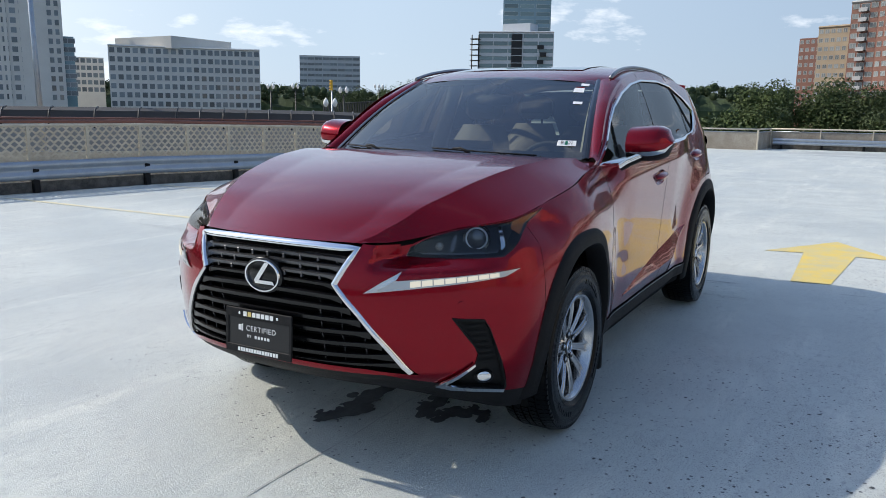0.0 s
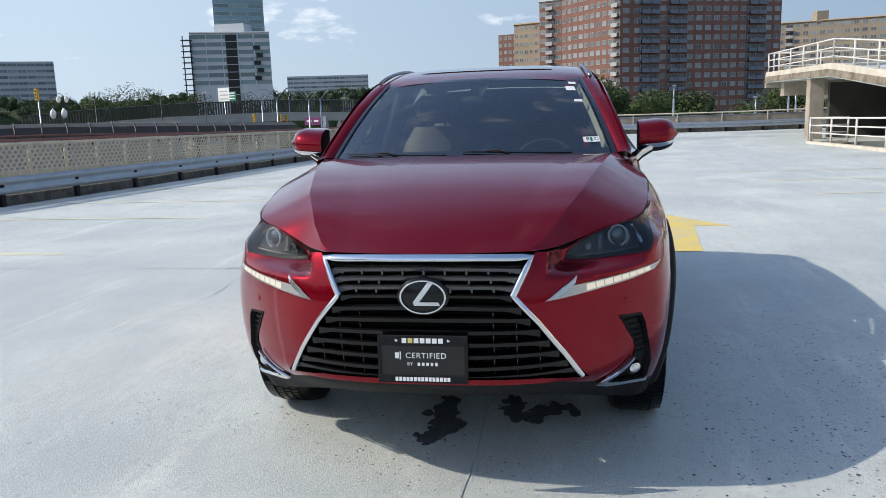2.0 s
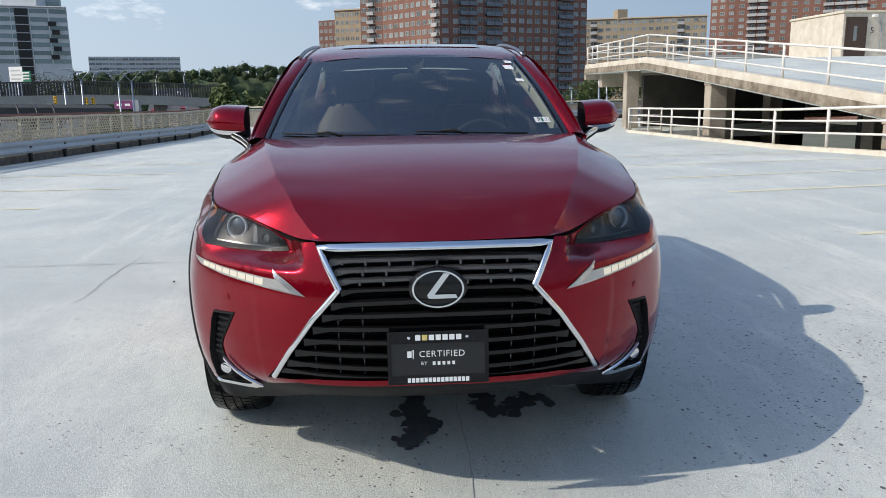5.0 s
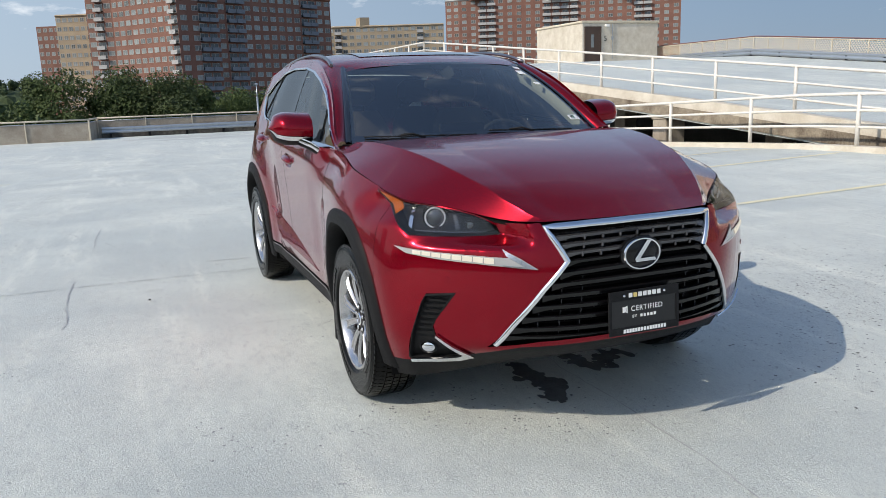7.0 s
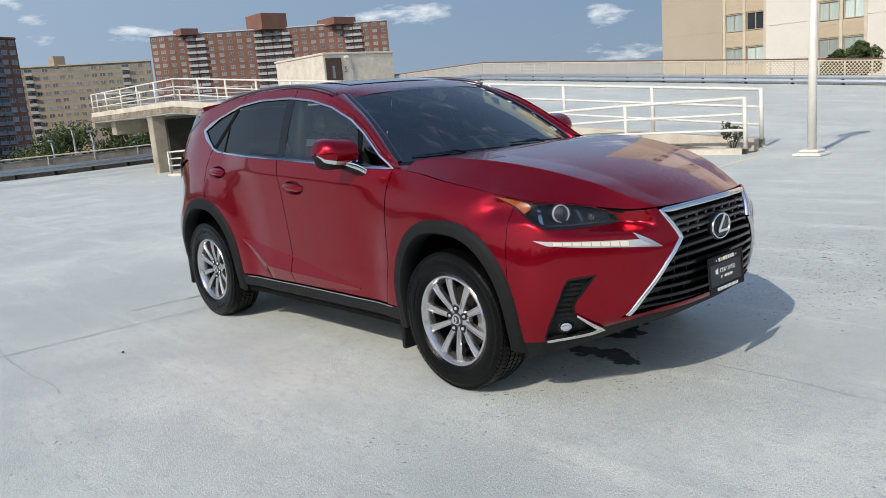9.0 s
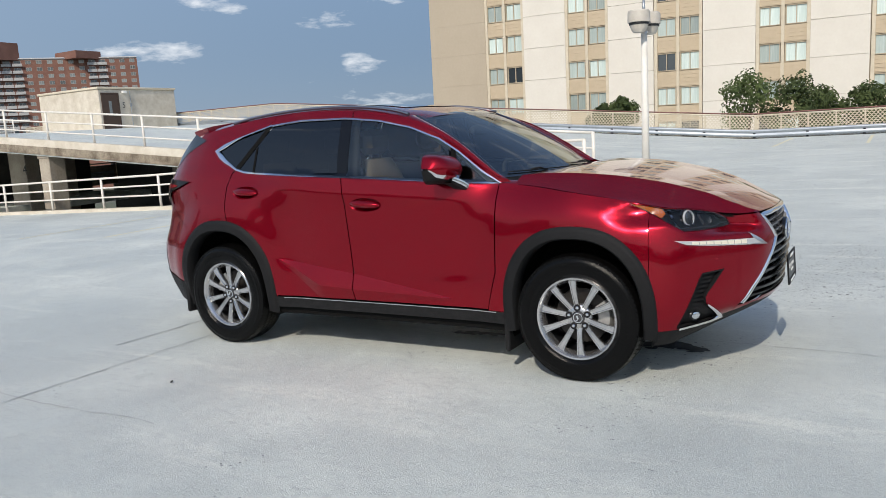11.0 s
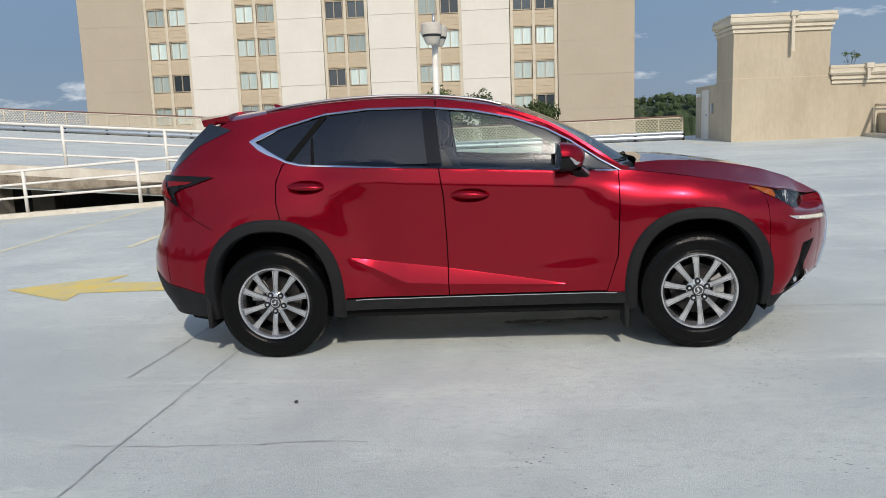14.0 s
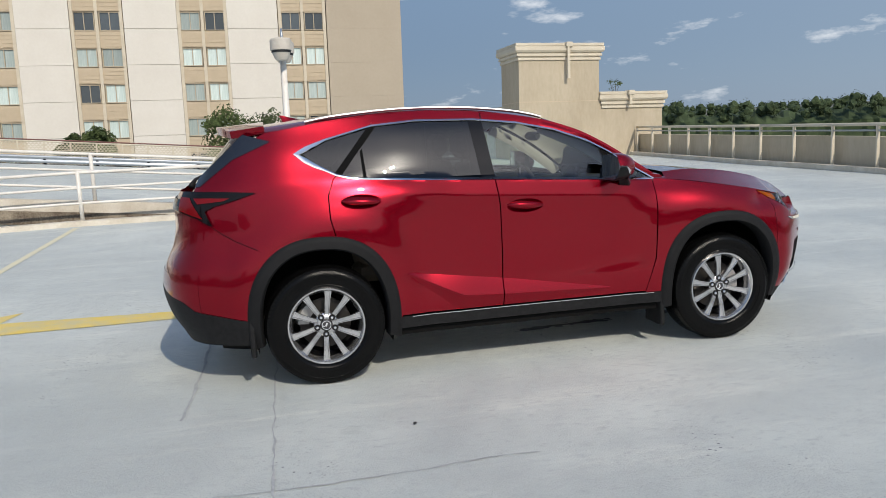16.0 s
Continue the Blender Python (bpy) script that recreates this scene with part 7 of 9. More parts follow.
# shark fin
bm = bmesh.new()
rows = []
for u in np.linspace(0, 1, 9):
    x = -1.30 - 0.17 * u
    h = 0.058 * u ** 1.5 * (1 if u < 0.9 else 0.8)
    zb = float(spline([-a for a in ROOF_X], ROOF_Z, np.array([-x]))[0]) - 0.004
    w = 0.026 * math.sin(math.pi * min(1, u * 0.8 + 0.12))
    rows.append([(x, -w, zb), (x - 0.01 * u, -w * 0.35, zb + h * 0.7), (x - 0.025 * u, 0, zb + h), (x - 0.01 * u, w * 0.35, zb + h * 0.7), (x, w, zb)])
grid_faces(bm, rows)
bmesh.ops.recalc_face_normals(bm, faces=bm.faces[:])
part("shark_fin_aerial", bm, PAINT, car)

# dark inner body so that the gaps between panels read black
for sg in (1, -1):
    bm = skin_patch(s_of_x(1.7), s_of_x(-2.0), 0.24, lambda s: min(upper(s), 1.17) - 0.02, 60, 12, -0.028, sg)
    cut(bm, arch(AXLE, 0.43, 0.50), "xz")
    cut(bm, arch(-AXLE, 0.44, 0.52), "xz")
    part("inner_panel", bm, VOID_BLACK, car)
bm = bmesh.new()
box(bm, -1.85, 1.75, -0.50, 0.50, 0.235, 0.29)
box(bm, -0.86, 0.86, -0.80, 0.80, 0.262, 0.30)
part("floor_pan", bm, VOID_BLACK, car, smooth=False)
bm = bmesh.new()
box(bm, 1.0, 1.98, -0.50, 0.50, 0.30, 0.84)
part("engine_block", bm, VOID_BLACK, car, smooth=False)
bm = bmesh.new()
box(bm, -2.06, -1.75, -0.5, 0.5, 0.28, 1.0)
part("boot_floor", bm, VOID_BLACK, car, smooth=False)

# --- cabin ---
bm = bmesh.new()
rows = []
for u in np.linspace(0, 1, 12):
    rows.append([(0.98 - 0.55 * u + 0.04 * (1 - v * v), v * 0.72, 1.10 - 0.05 * u * u - 0.015 * v * v + 0.02 * math.sin(u * 2.5)) for v in np.linspace(-1, 1, 17)])
rows.append([(0.43, v * 0.72, 0.62) for v in np.linspace(-1, 1, 17)])
grid_faces(bm, rows)
dash = part("dashboard", bm, DARK_INTERIOR, car)
part("display", box(bmesh.new(), 0.60, 0.625, -0.14, 0.13, 1.10, 1.20, 0.006), GLOSS_BLACK, dash)
bm = bmesh.new()
tq = pose(0.44, 0.37, 1.02, 0, -24, 0)
bmesh.ops.create_cone(bm, segments=8, radius1=0.05, radius2=0.05, depth=0.05, cap_ends=True, matrix=pose(0, 0, 0, 0, 90, 0))
rows = []
for i in range(32):
    t = 2 * math.pi * i / 32
    rows.append([(0.014 * math.sin(k), (0.185 + 0.014 * math.cos(k)) * math.cos(t), (0.185 + 0.014 * math.cos(k)) * math.sin(t)) for k in np.linspace(0, 2 * math.pi, 9)[:-1]])
rows.append(rows[0])
grid_faces(bm, rows, closed=True)
for t in (0.0, math.pi, -math.pi / 2):
    tube(bm, (0, 0, 0), (0, 0.18 * math.cos(t), 0.18 * math.sin(t)), 0.018, 0.014, 6)
bm.transform(tq)
part("steering_wheel", bm, DARK_INTERIOR, car)


def seat(x, y, mat_):
    bm = bmesh.new()
    rows = []
    for u, hw, xo in ((0.0, 0.24, 0.0), (0.15, 0.26, -0.02), (0.5, 0.25, -0.07), (0.8, 0.21, -0.13), (0.98, 0.15, -0.17)):
        z = 0.66 + 0.62 * u
        rows.append([(x + xo + 0.10 * math.cos(t) * (1 - 0.4 * u), y + hw * math.sin(t), z) for t in np.linspace(0, 2 * math.pi, 17)[:-1]])
    grid_faces(bm, rows, closed=True)
    bm.faces.new([bm.verts.new(p) for p in rows[-1]])
    bmesh.ops.remove_doubles(bm, verts=bm.verts[:], dist=1e-4)
    bmesh.ops.recalc_face_normals(bm, faces=bm.faces[:])
    st = part("seat", bm, mat_, car, "leather seat with a headrest")
    part("cushion", box(bmesh.new(), x - 0.1, x + 0.42, y - 0.25, y + 0.25, 0.55, 0.70, 0.05), mat_, st)
    bm = bmesh.new()
    box(bm, x - 0.25, x - 0.13, y - 0.14, y + 0.14, 1.30, 1.47, 0.045)
    tube(bm, (x - 0.18, y - 0.06, 1.22), (x - 0.18, y - 0.06, 1.32), 0.008)
    tube(bm, (x - 0.18, y + 0.06, 1.22), (x - 0.18, y + 0.06, 1.32), 0.008)
    part("headrest", bm, mat_, st)


seat(-0.12, 0.37, TAN_LEATHER)
seat(-0.12, -0.37, TAN_LEATHER)
seat(-1.02, 0.38, TAN_LEATHER)
seat(-1.02, -0.38, TAN_LEATHER)
bm = bmesh.new()
box(bm, -0.2, 0.5, -0.11, 0.11, 0.3, 0.78, 0.04)
part("centre_console", bm, DARK_INTERIOR, car)
for sg in (1, -1):
    bm = skin_patch(s_of_x(0.84), s_of_x(-1.6), 0.36, lambda s: min(upper(s), 1.2) - 0.012, 30, 8, -0.05, sg)
    cut(bm, arch(-AXLE, 0.46, 0.545), "xz")
    cut(bm, arch(AXLE, 0.46, 0.545), "xz")
    part("door_lining", bm, DARK_INTERIOR, car)
    bm = bmesh.new()
    sweep(bm, [(-0.27, sg * 0.70, 1.10), (-0.29, sg * 0.64, 1.35), (-0.31, sg * 0.585, 1.55)], [0.06, 0.05, 0.05], 8)
    part("pillar_lining", bm, DARK_INTERIOR, car)

# --- wheels ---
def wheel(cx, side):
    m = pose(cx, 0.79 * side, WHEEL_Z, 0, 17 * cx, 0 if side > 0 else 180)
    e = new("wheel")
    e.parent, e.matrix_basis = car, m
    R = 0.362
    bm = bmesh.new()
    prof = [(0.226, -0.085), (0.232, -0.100), (0.262, -0.114), (0.300, -0.117), (0.332, -0.110), (0.350, -0.098), (0.3565, -0.080), (0.3575, 0.0), (0.3565, 0.080), (0.350, 0.098), (0.332, 0.110), (0.318, 0.1145), (0.316, 0.1135), (0.300, 0.117), (0.262, 0.114), (0.256, 0.1125), (0.254, 0.1135), (0.232, 0.100), (0.226, 0.085)]
    revolve(bm, prof, 72, "y")
    bmesh.ops.recalc_face_normals(bm, faces=bm.faces[:])
    ty = part("tyre", bm, RUBBER, e, "black all-season tyre", angle=40)
    bm = bmesh.new()
    nb = 84
    for i in range(nb):
        t0, t1 = 2 * math.pi * i / nb, 2 * math.pi * (i + 0.80) / nb
        for y0, y1, sh in ((-0.098, -0.058, 0.0), (-0.050, -0.019, 0.4), (-0.012, 0.012, 0.1), (0.019, 0.050, 0.6), (0.058, 0.098, 0.2)):
            d = sh * 2 * math.pi / nb
            lo0 = 0.348 if abs(y0) > 0.09 else 0.354
            lo1 = 0.348 if abs(y1) > 0.09 else 0.354
            hi0 = 0.352 if abs(y0) > 0.09 else R
            hi1 = 0.352 if abs(y1) > 0.09 else R
            P = lambda t, y, r: bm.verts.new((r * math.cos(t), y, r * math.sin(t)))
            a, b, c_, d_ = P(t0 + d, y0, hi0), P(t1 + d, y0, hi0), P(t1 + d, y1, hi1), P(t0 + d, y1, hi1)
            a2, b2, c2, d2 = P(t0 + d, y0, lo0 - .004), P(t1 + d, y0, lo0 - .004), P(t1 + d, y1, lo1 - .004), P(t0 + d, y1, lo1 - .004)
            for q in ((a, b, c_, d_), (a, a2, b2, b), (b, b2, c2, c_), (c_, c2, d2, d_), (d_, d2, a2, a)):
                bm.faces.new(q)
    bmesh.ops.recalc_face_normals(bm, faces=bm.faces[:])
    part("tread", bm, RUBBER, ty, smooth=False)
    # shoulder lugs, rim ridges and raised sidewall lettering
    bm = bmesh.new()
    for i in range(84):
        t = 2 * math.pi * (i + 0.4) / 84
        box(bm, 0.334, 0.3500, 0.0985, 0.1065, -0.0095, 0.0095, m=Matrix.Rotation(-t, 4, "Y"))
    part("shoulder_tread", bm, RUBBER, ty, smooth=False)
    for r in (0.246, 0.252, 0.322):
        bm = bmesh.new()
        yb = float(np.interp(r, [0.232, 0.262, 0.300, 0.332], [0.100, 0.114, 0.117, 0.110]))
        revolve(bm, [(r - 0.0016, yb - 0.001), (r - 0.0008, yb + 0.0016), (r + 0.0008, yb + 0.0016), (r + 0.0016, yb - 0.001)], 72, "y")
        part("sidewall_ridge", bm, RUBBER, ty)
    for a0 in (0.5, 2.2, 3.64, 5.34):
        bm = bmesh.new()
        for k in range(8):
            box(bm, 0.279, 0.298, 0.1155, 0.1180, -0.0085, 0.0085, m=Matrix.Rotation(-a0 - 0.088 * k, 4, "Y"))
        part("sidewall_lettering", bm, RUBBER, ty, "worn raised lettering bars", smooth=False)
    bm = bmesh.new()
    revolve(bm, [(0.190, -0.10), (0.205, -0.095), (0.200, 0.0), (0.208, 0.055), (0.216, 0.088), (0.232, 0.094), (0.236, 0.100), (0.231, 0.106), (0.222, 0.104), (0.213, 0.092), (0.2035, 0.06), (0.196, 0.0)], 64, "y")
    bmesh.ops.recalc_face_normals(bm, faces=bm.faces[:])
    bd = bmesh.new()
    revolve(bd, [(0.150, -0.092), (0.1925, -0.09), (0.1945, 0.0), (0.1985, 0.045)], 48, "y")
    part("inner_barrel", bd, LAMP_BLACK, e, "dark inner barrel of the wheel", angle=40)
    rim = part("rim", bm, ALLOY, e, "silver ten-spoke alloy wheel", angle=40)
    sp = bmesh.new()
    rows = []
    for u, hw, yo, dep in ((0.0, 0.0150, 0.066, 0.034), (0.35, 0.0165, 0.079, 0.032), (0.7, 0.0188, 0.087, 0.032), (1.0, 0.0250, 0.087, 0.034)):
        r = 0.058 + 0.160 * u
        rows.append([(r, yo - dep, -hw * 0.8), (r, yo - 0.005, -hw), (r, yo, -hw * 0.86), (r, yo, -hw * 0.62), (r, yo - 0.004, -hw * 0.48), (r, yo - 0.004, hw * 0.48), (r, yo, hw * 0.62), (r, yo, hw * 0.86), (r, yo - 0.005, hw), (r, yo - dep, hw * 0.8)])
    grid_faces(sp, rows)
    bmesh.ops.recalc_face_normals(sp, faces=sp.faces[:])
    spoke = None
    for i in range(10):
        a = 36 * i + (1.2 if i % 2 else -1.2)
        if spoke is None:
            spoke = part("spoke", sp, ALLOY, rim, angle=30)
            spoke.matrix_basis = pose(0, 0, 0, 0, a, 0)
        else:
            o = new("spoke", spoke.data)
            o.parent, o.matrix_basis = rim, pose(0, 0, 0, 0, a, 0)
    bm = bmesh.new()
    revolve(bm, [(0.074, 0.03), (0.072, 0.054), (0.060, 0.064), (0.038, 0.067), (0.036, 0.056)], 40, "y")
    bmesh.ops.recalc_face_normals(bm, faces=bm.faces[:])
    part("hub", bm, ALLOY, rim, angle=40)
    bm = bmesh.new()
    revolve(bm, [(0.0, 0.073), (0.028, 0.0725), (0.034, 0.070), (0.036, 0.06)], 24, "y")
    part("centre_cap", bm, GRILLE_GREY, rim)
    bm = bmesh.new()
    revolve(bm, [(0.022, 0.073), (0.024, 0.0765), (0.028, 0.0765), (0.030, 0.072)], 24, "y")
    box(bm, -0.004, 0.006, 0.073, 0.076, -0.014, 0.014)
    box(bm, -0.004, 0.018, 0.073, 0.076, -0.014, -0.008)
    part("cap_badge", bm, CHROME, rim)
    nut = None
    for i in range(5):
        t = 2 * math.pi * (i + 0.5) / 5
        if nut is None:
            bm = bmesh.new()
            revolve(bm, [(0.0, 0.074), (0.007, 0.074), (0.0105, 0.070), (0.0105, 0.05), (0.016, 0.049)], 12, "y")
            nut = part("lug_nut", bm, SATIN, rim)
            bm = bmesh.new()
            revolve(bm, [(0.011, 0.0712), (0.0185, 0.0716), (0.0195, 0.066)], 16, "y")
            pocket = part("nut_pocket", bm, BLACK_TRIM, rim)
            pocket.matrix_basis = pose(0.056 * math.cos(t), 0, 0.056 * math.sin(t))
            nut.matrix_basis = pose(0.056 * math.cos(t), 0, 0.056 * math.sin(t))
        else:
            share("lug_nut", nut, rim, (0.056 * math.cos(t), 0, 0.056 * math.sin(t)))
            share("nut_pocket", pocket, rim, (0.056 * math.cos(t), 0, 0.056 * math.sin(t)))
    bm = bmesh.new()
    revolve(bm, [(0.0, 0.022), (0.07, 0.022), (0.075, -0.005), (0.155, -0.005), (0.157, -0.012), (0.155, -0.03), (0.0, -0.03)], 40, "y")
    bmesh.ops.recalc_face_normals(bm, faces=bm.faces[:])
    part("brake_disc", bm, IRON, e, "machined brake disc", angle=40)
    bm = bmesh.new()
    grip = 0.10 if cx > 0 else math.pi - 0.55
    grip = radians(17 * cx) + (grip if side > 0 else math.pi - grip)
    rows = [[(r * math.cos(t), y, r * math.sin(t)) for r, y in ((0.10, 0.02), (0.165, 0.02), (0.178, -0.01), (0.178, -0.05), (0.10, -0.05))] for t in np.linspace(grip - 0.5, grip + 0.5, 8)]
    grid_faces(bm, rows, closed=True)
    bmesh.ops.recalc_face_normals(bm, faces=bm.faces[:])
    part("caliper", bm, CALIPER_GREY, e, "bare aluminium brake caliper")
    bm = bmesh.new()
    revolve(bm, [(0.0, -0.06), (0.20, -0.06)], 30, "y")
    part("backing_plate", bm, VOID_BLACK, e)
    return e


for cx in (AXLE, -AXLE):
    for side in (1, -1):
        wheel(cx, side)


# ---- the hotel across the street ----
def window_mesh(name, w, h, mats, mullion=True, frame=0.06, depth=0.10):
    """A framed window in one piece, hung on its lower middle: frame, reveals and one or two panes set back."""
    bm = bmesh.new()
    xs = [-w / 2, -w / 2 + frame, -frame / 2, frame / 2, w / 2 - frame, w / 2] if mullion else [-w / 2, -w / 2 + frame, w / 2 - frame, w / 2]
    zs = [0, frame, h - frame, h]
    g = [[bm.verts.new((x, -depth, z)) for z in zs] for x in xs]
    holes = (1, 3) if mullion else (1,)
    for i in range(len(xs) - 1):
        for k in range(3):
            if i in holes and k == 1:
                ring = (g[i][1], g[i + 1][1], g[i + 1][2], g[i][2])
                back = [bm.verts.new((v.co.x, 0.0, v.co.z)) for v in ring]
                for a in range(4):
                    f = bm.faces.new((ring[a], ring[(a + 1) % 4], back[(a + 1) % 4], back[a]))
                    f.material_index = 1
                bm.faces.new(back).material_index = 0
            else:
                bm.faces.new((g[i][k], g[i + 1][k], g[i + 1][k + 1], g[i][k + 1])).material_index = 1
    rim = [e for e in bm.edges if len(e.link_faces) == 1]
    ex = bmesh.ops.extrude_edge_only(bm, edges=rim)
    for v in [x for x in ex["geom"] if isinstance(x, bmesh.types.BMVert)]:
        v.co.y = 0.02
    for x in ex["geom"]:
        if isinstance(x, bmesh.types.BMFace):
            x.material_index = 1
    me = bpy.data.meshes.new(name)
    bm.to_mesh(me)
    bm.free()
    for m in mats:
        me.materials.append(m)
    return me


def hang(me, parent, x, y, z, turn=0.0, name="window"):
    o = new(name, me)
    o.parent = parent
    o.matrix_basis = pose(x, y, z, 0, 0, turn)
    return o


FRAME_TAN = mat("tan_window_frame", (0.45, 0.38, 0.28), 0.6)
FRAME_WHITE = mat("pale_window_frame", (0.36, 0.35, 0.33), 0.6)
hotel = thing("hotel", "cream precast concrete hotel block with paired windows", "building", m=pose(-12.6, 60.5, 0, 0, 0.75, 0))
HX = lambda x: x + 12.6
bm = bmesh.new()
box(bm, HX(-36.0), HX(10.8), 0.35, 16, -14, 27)
part("wall", bm, HOTEL_BEIGE, hotel, "beige precast wall", smooth=False)
for x0, x1, mt in ((-36.0, -30.2, HOTEL_BEIGE), (-26.4, -22.5, HOTEL_WHITE), (-18.68, -14.88, HOTEL_WHITE), (-10.97, -7.05, HOTEL_WHITE), (-3.22, 0.7, HOTEL_WHITE), (4.64, 10.8, HOTEL_BEIGE)):
    z = -14.0
    while z < 26:
        bm = bmesh.new()
        gap = 0.009 if mt is HOTEL_WHITE else 0.003
        box(bm, HX(x0), HX(x1), 0.0, 0.36, z + gap, z + 2.75 - gap, gap)
        part("panel", bm, mt, hotel, smooth=False)
        z += 2.75
win_a = window_mesh("curtained_window", 1.50, 1.42, (WIN_CURTAIN, FRAME_TAN))
win_b = window_mesh("dark_window", 1.50, 1.42, (WIN_DARK, FRAME_TAN))
rnd = random.Random(5)
Z_ROW = 4.98 - 0.0
for bx in (-28.3, -20.6, -12.93, -5.13, 2.67):
    for k in range(-5, 8):
        zs = 5.12 + 2.75 * k
        bm = bmesh.new()
        box(bm, HX(bx - 1.9), HX(bx + 1.9), 0.12, 0.36, zs - 1.30, zs - 0.06, 0.01)
        for j in range(4):
            box(bm, HX(bx - 1.88), HX(bx + 1.88), 0.10, 0.13, zs - 1.22 + j * 0.29, zs - 1.19 + j * 0.29)
        part("spandrel", bm, HOTEL_SPANDREL, hotel, smooth=False)
        for dx in (-0.93, 0.93):
            dark = rnd.random() < (0.75 if (bx > 2 and dx > 0) else 0.2)
            hang(win_b if dark else win_a, hotel, HX(bx + dx), 0.26, zs)
    bm = bmesh.new()
    for dx in (-1.78, 0.0, 1.78):
        box(bm, HX(bx + dx - 0.12), HX(bx + dx + 0.12), 0.05, 0.36, -14, 26)
    part("mullion_fin", bm, STUCCO_TRIM, hotel, smooth=False)


# ---- far buildings ----
def block(name, label, corners, depth, z0, z1, wall_mat, floors, cols, win_me, floor_h, parts_top=(), z_win=-1.0, balcony=(), skip=0.0, seed=1, roof_band=None, bal_mat=None):
    """A slab building standing on two or more front corners; windows hang on every front face."""
    b = thing(name, label, "building")
    rr = random.Random(seed)
    pts = [Vector((x, y, 0)) for x, y in corners]
    away = (sum(pts, Vector()) / len(pts)).normalized() * depth
    ring = pts + [p + away for p in pts[::-1]]
    bm = bmesh.new()
    lo = [bm.verts.new((p.x, p.y, z0)) for p in ring]
    hi = [bm.verts.new((p.x, p.y, z1)) for p in ring]
    n = len(ring)
    for i in range(n):
        bm.faces.new((lo[i], lo[(i + 1) % n], hi[(i + 1) % n], hi[i]))
    bm.faces.new(hi)
    bmesh.ops.recalc_face_normals(bm, faces=bm.faces[:])
    part("wall", bm, wall_mat if not isinstance(wall_mat, dict) else wall_mat[0], b, smooth=False)
    for fi, (p, q) in enumerate(zip(pts, pts[1:])):
        d = q - p
        L = d.length
        d.normalize()
        nrm = Vector((d.y, -d.x, 0))
        if nrm.dot(-p) < 0:
            nrm = -nrm
        ang = math.degrees(math.atan2(d.y, d.x))
        if Vector((math.sin(radians(ang)), -math.cos(radians(ang)), 0)).dot(nrm) < 0:
            ang += 180
        nc = cols[fi] if isinstance(cols, (list, tuple)) else cols
        bal = balcony[fi] if balcony else ()
        for f in range(floors):
            z = z1 - (f + 1) * floor_h + 0.75
            if z < z_win:
                break
            for c in range(nc):
                pos = p + d * (L * (c + 0.5) / nc) + nrm * 0.03
                if c in bal:
                    continue
                if rr.random() < skip:
                    continue
                hang(win_me, b, pos.x, pos.y, z, ang)
        for c in bal:
            wdt = L / nc * 0.92
            slab = bmesh.new()
            grid_faces(slab, [[(sx, yy, zz) for yy, zz in ((0, -0.2), (-1.3, -0.2), (-1.3, 0.95), (-1.2, 0.95), (-1.2, 0.0), (0, 0.0))] for sx in (-wdt / 2, wdt / 2)], closed=True)
            pos = p + d * (L * (c + 0.5) / nc)
            me = None
            for f in range(floors):
                z = z1 - (f + 1) * floor_h
                if z < z_win - 1:
                    break
                if me is None:
                    o = part("balcony", slab, bal_mat or BALCONY, b, smooth=False)
                    me = o.data
                else:
                    o = new("balcony", me)
                    o.parent = b
                o.matrix_basis = pose(pos.x, pos.y, z, 0, 0, ang)
                w = new("balcony_window", WIN_BAL)
                w.parent = b
                w.matrix_basis = pose(pos.x + nrm.x * 0.03, pos.y + nrm.y * 0.03, z + 0.05, 0, 0, ang)
    for x, y, w, dd, h, mt in parts_top:
        bm = bmesh.new()
        box(bm, x - w / 2, x + w / 2, y - dd / 2, y + dd / 2, z1 - 0.5, z1 + h)
        part("roof_house", bm, mt, b, smooth=False)
    if roof_band:
        bm = bmesh.new()
        for p, q in zip(pts, pts[1:]):
            tube(bm, (p.x, p.y, z1), (q.x, q.y, z1), 0.45, n=4)
        part("coping", bm, roof_band, b, smooth=False)
    return b


WIN_BAL = window_mesh("balcony_window", 2.6, 2.1, (WIN_DARK, FRAME_WHITE), True, 0.08, 0.02)
w_apt = window_mesh("apartment_window", 2.05, 1.50, (WIN_PALE, FRAME_WHITE), True, 0.09, 0.06)
w_apt_s = window_mesh("apartment_window", 1.35, 1.40, (WIN_PALE, FRAME_WHITE), True, 0.09, 0.06)
w_tan = window_mesh("apartment_window", 1.9, 1.5, (WIN_PALE, FRAME_WHITE), True, 0.12, 0.06)
w_off = window_mesh("office_window", 2.05, 2.15, (WIN_BLUE, GREY_METAL), False, 0.07, 0.05)
w_strip = window_mesh("ribbon_window", 5.4, 2.0, (WIN_BLUE, GREY_METAL), True, 0.12, 0.08)
w_glass = window_mesh("curtain_wall_strip", 7.1, 2.0, (WIN_TEAL, OFFICE_STONE), False, 0.05, 0.06)

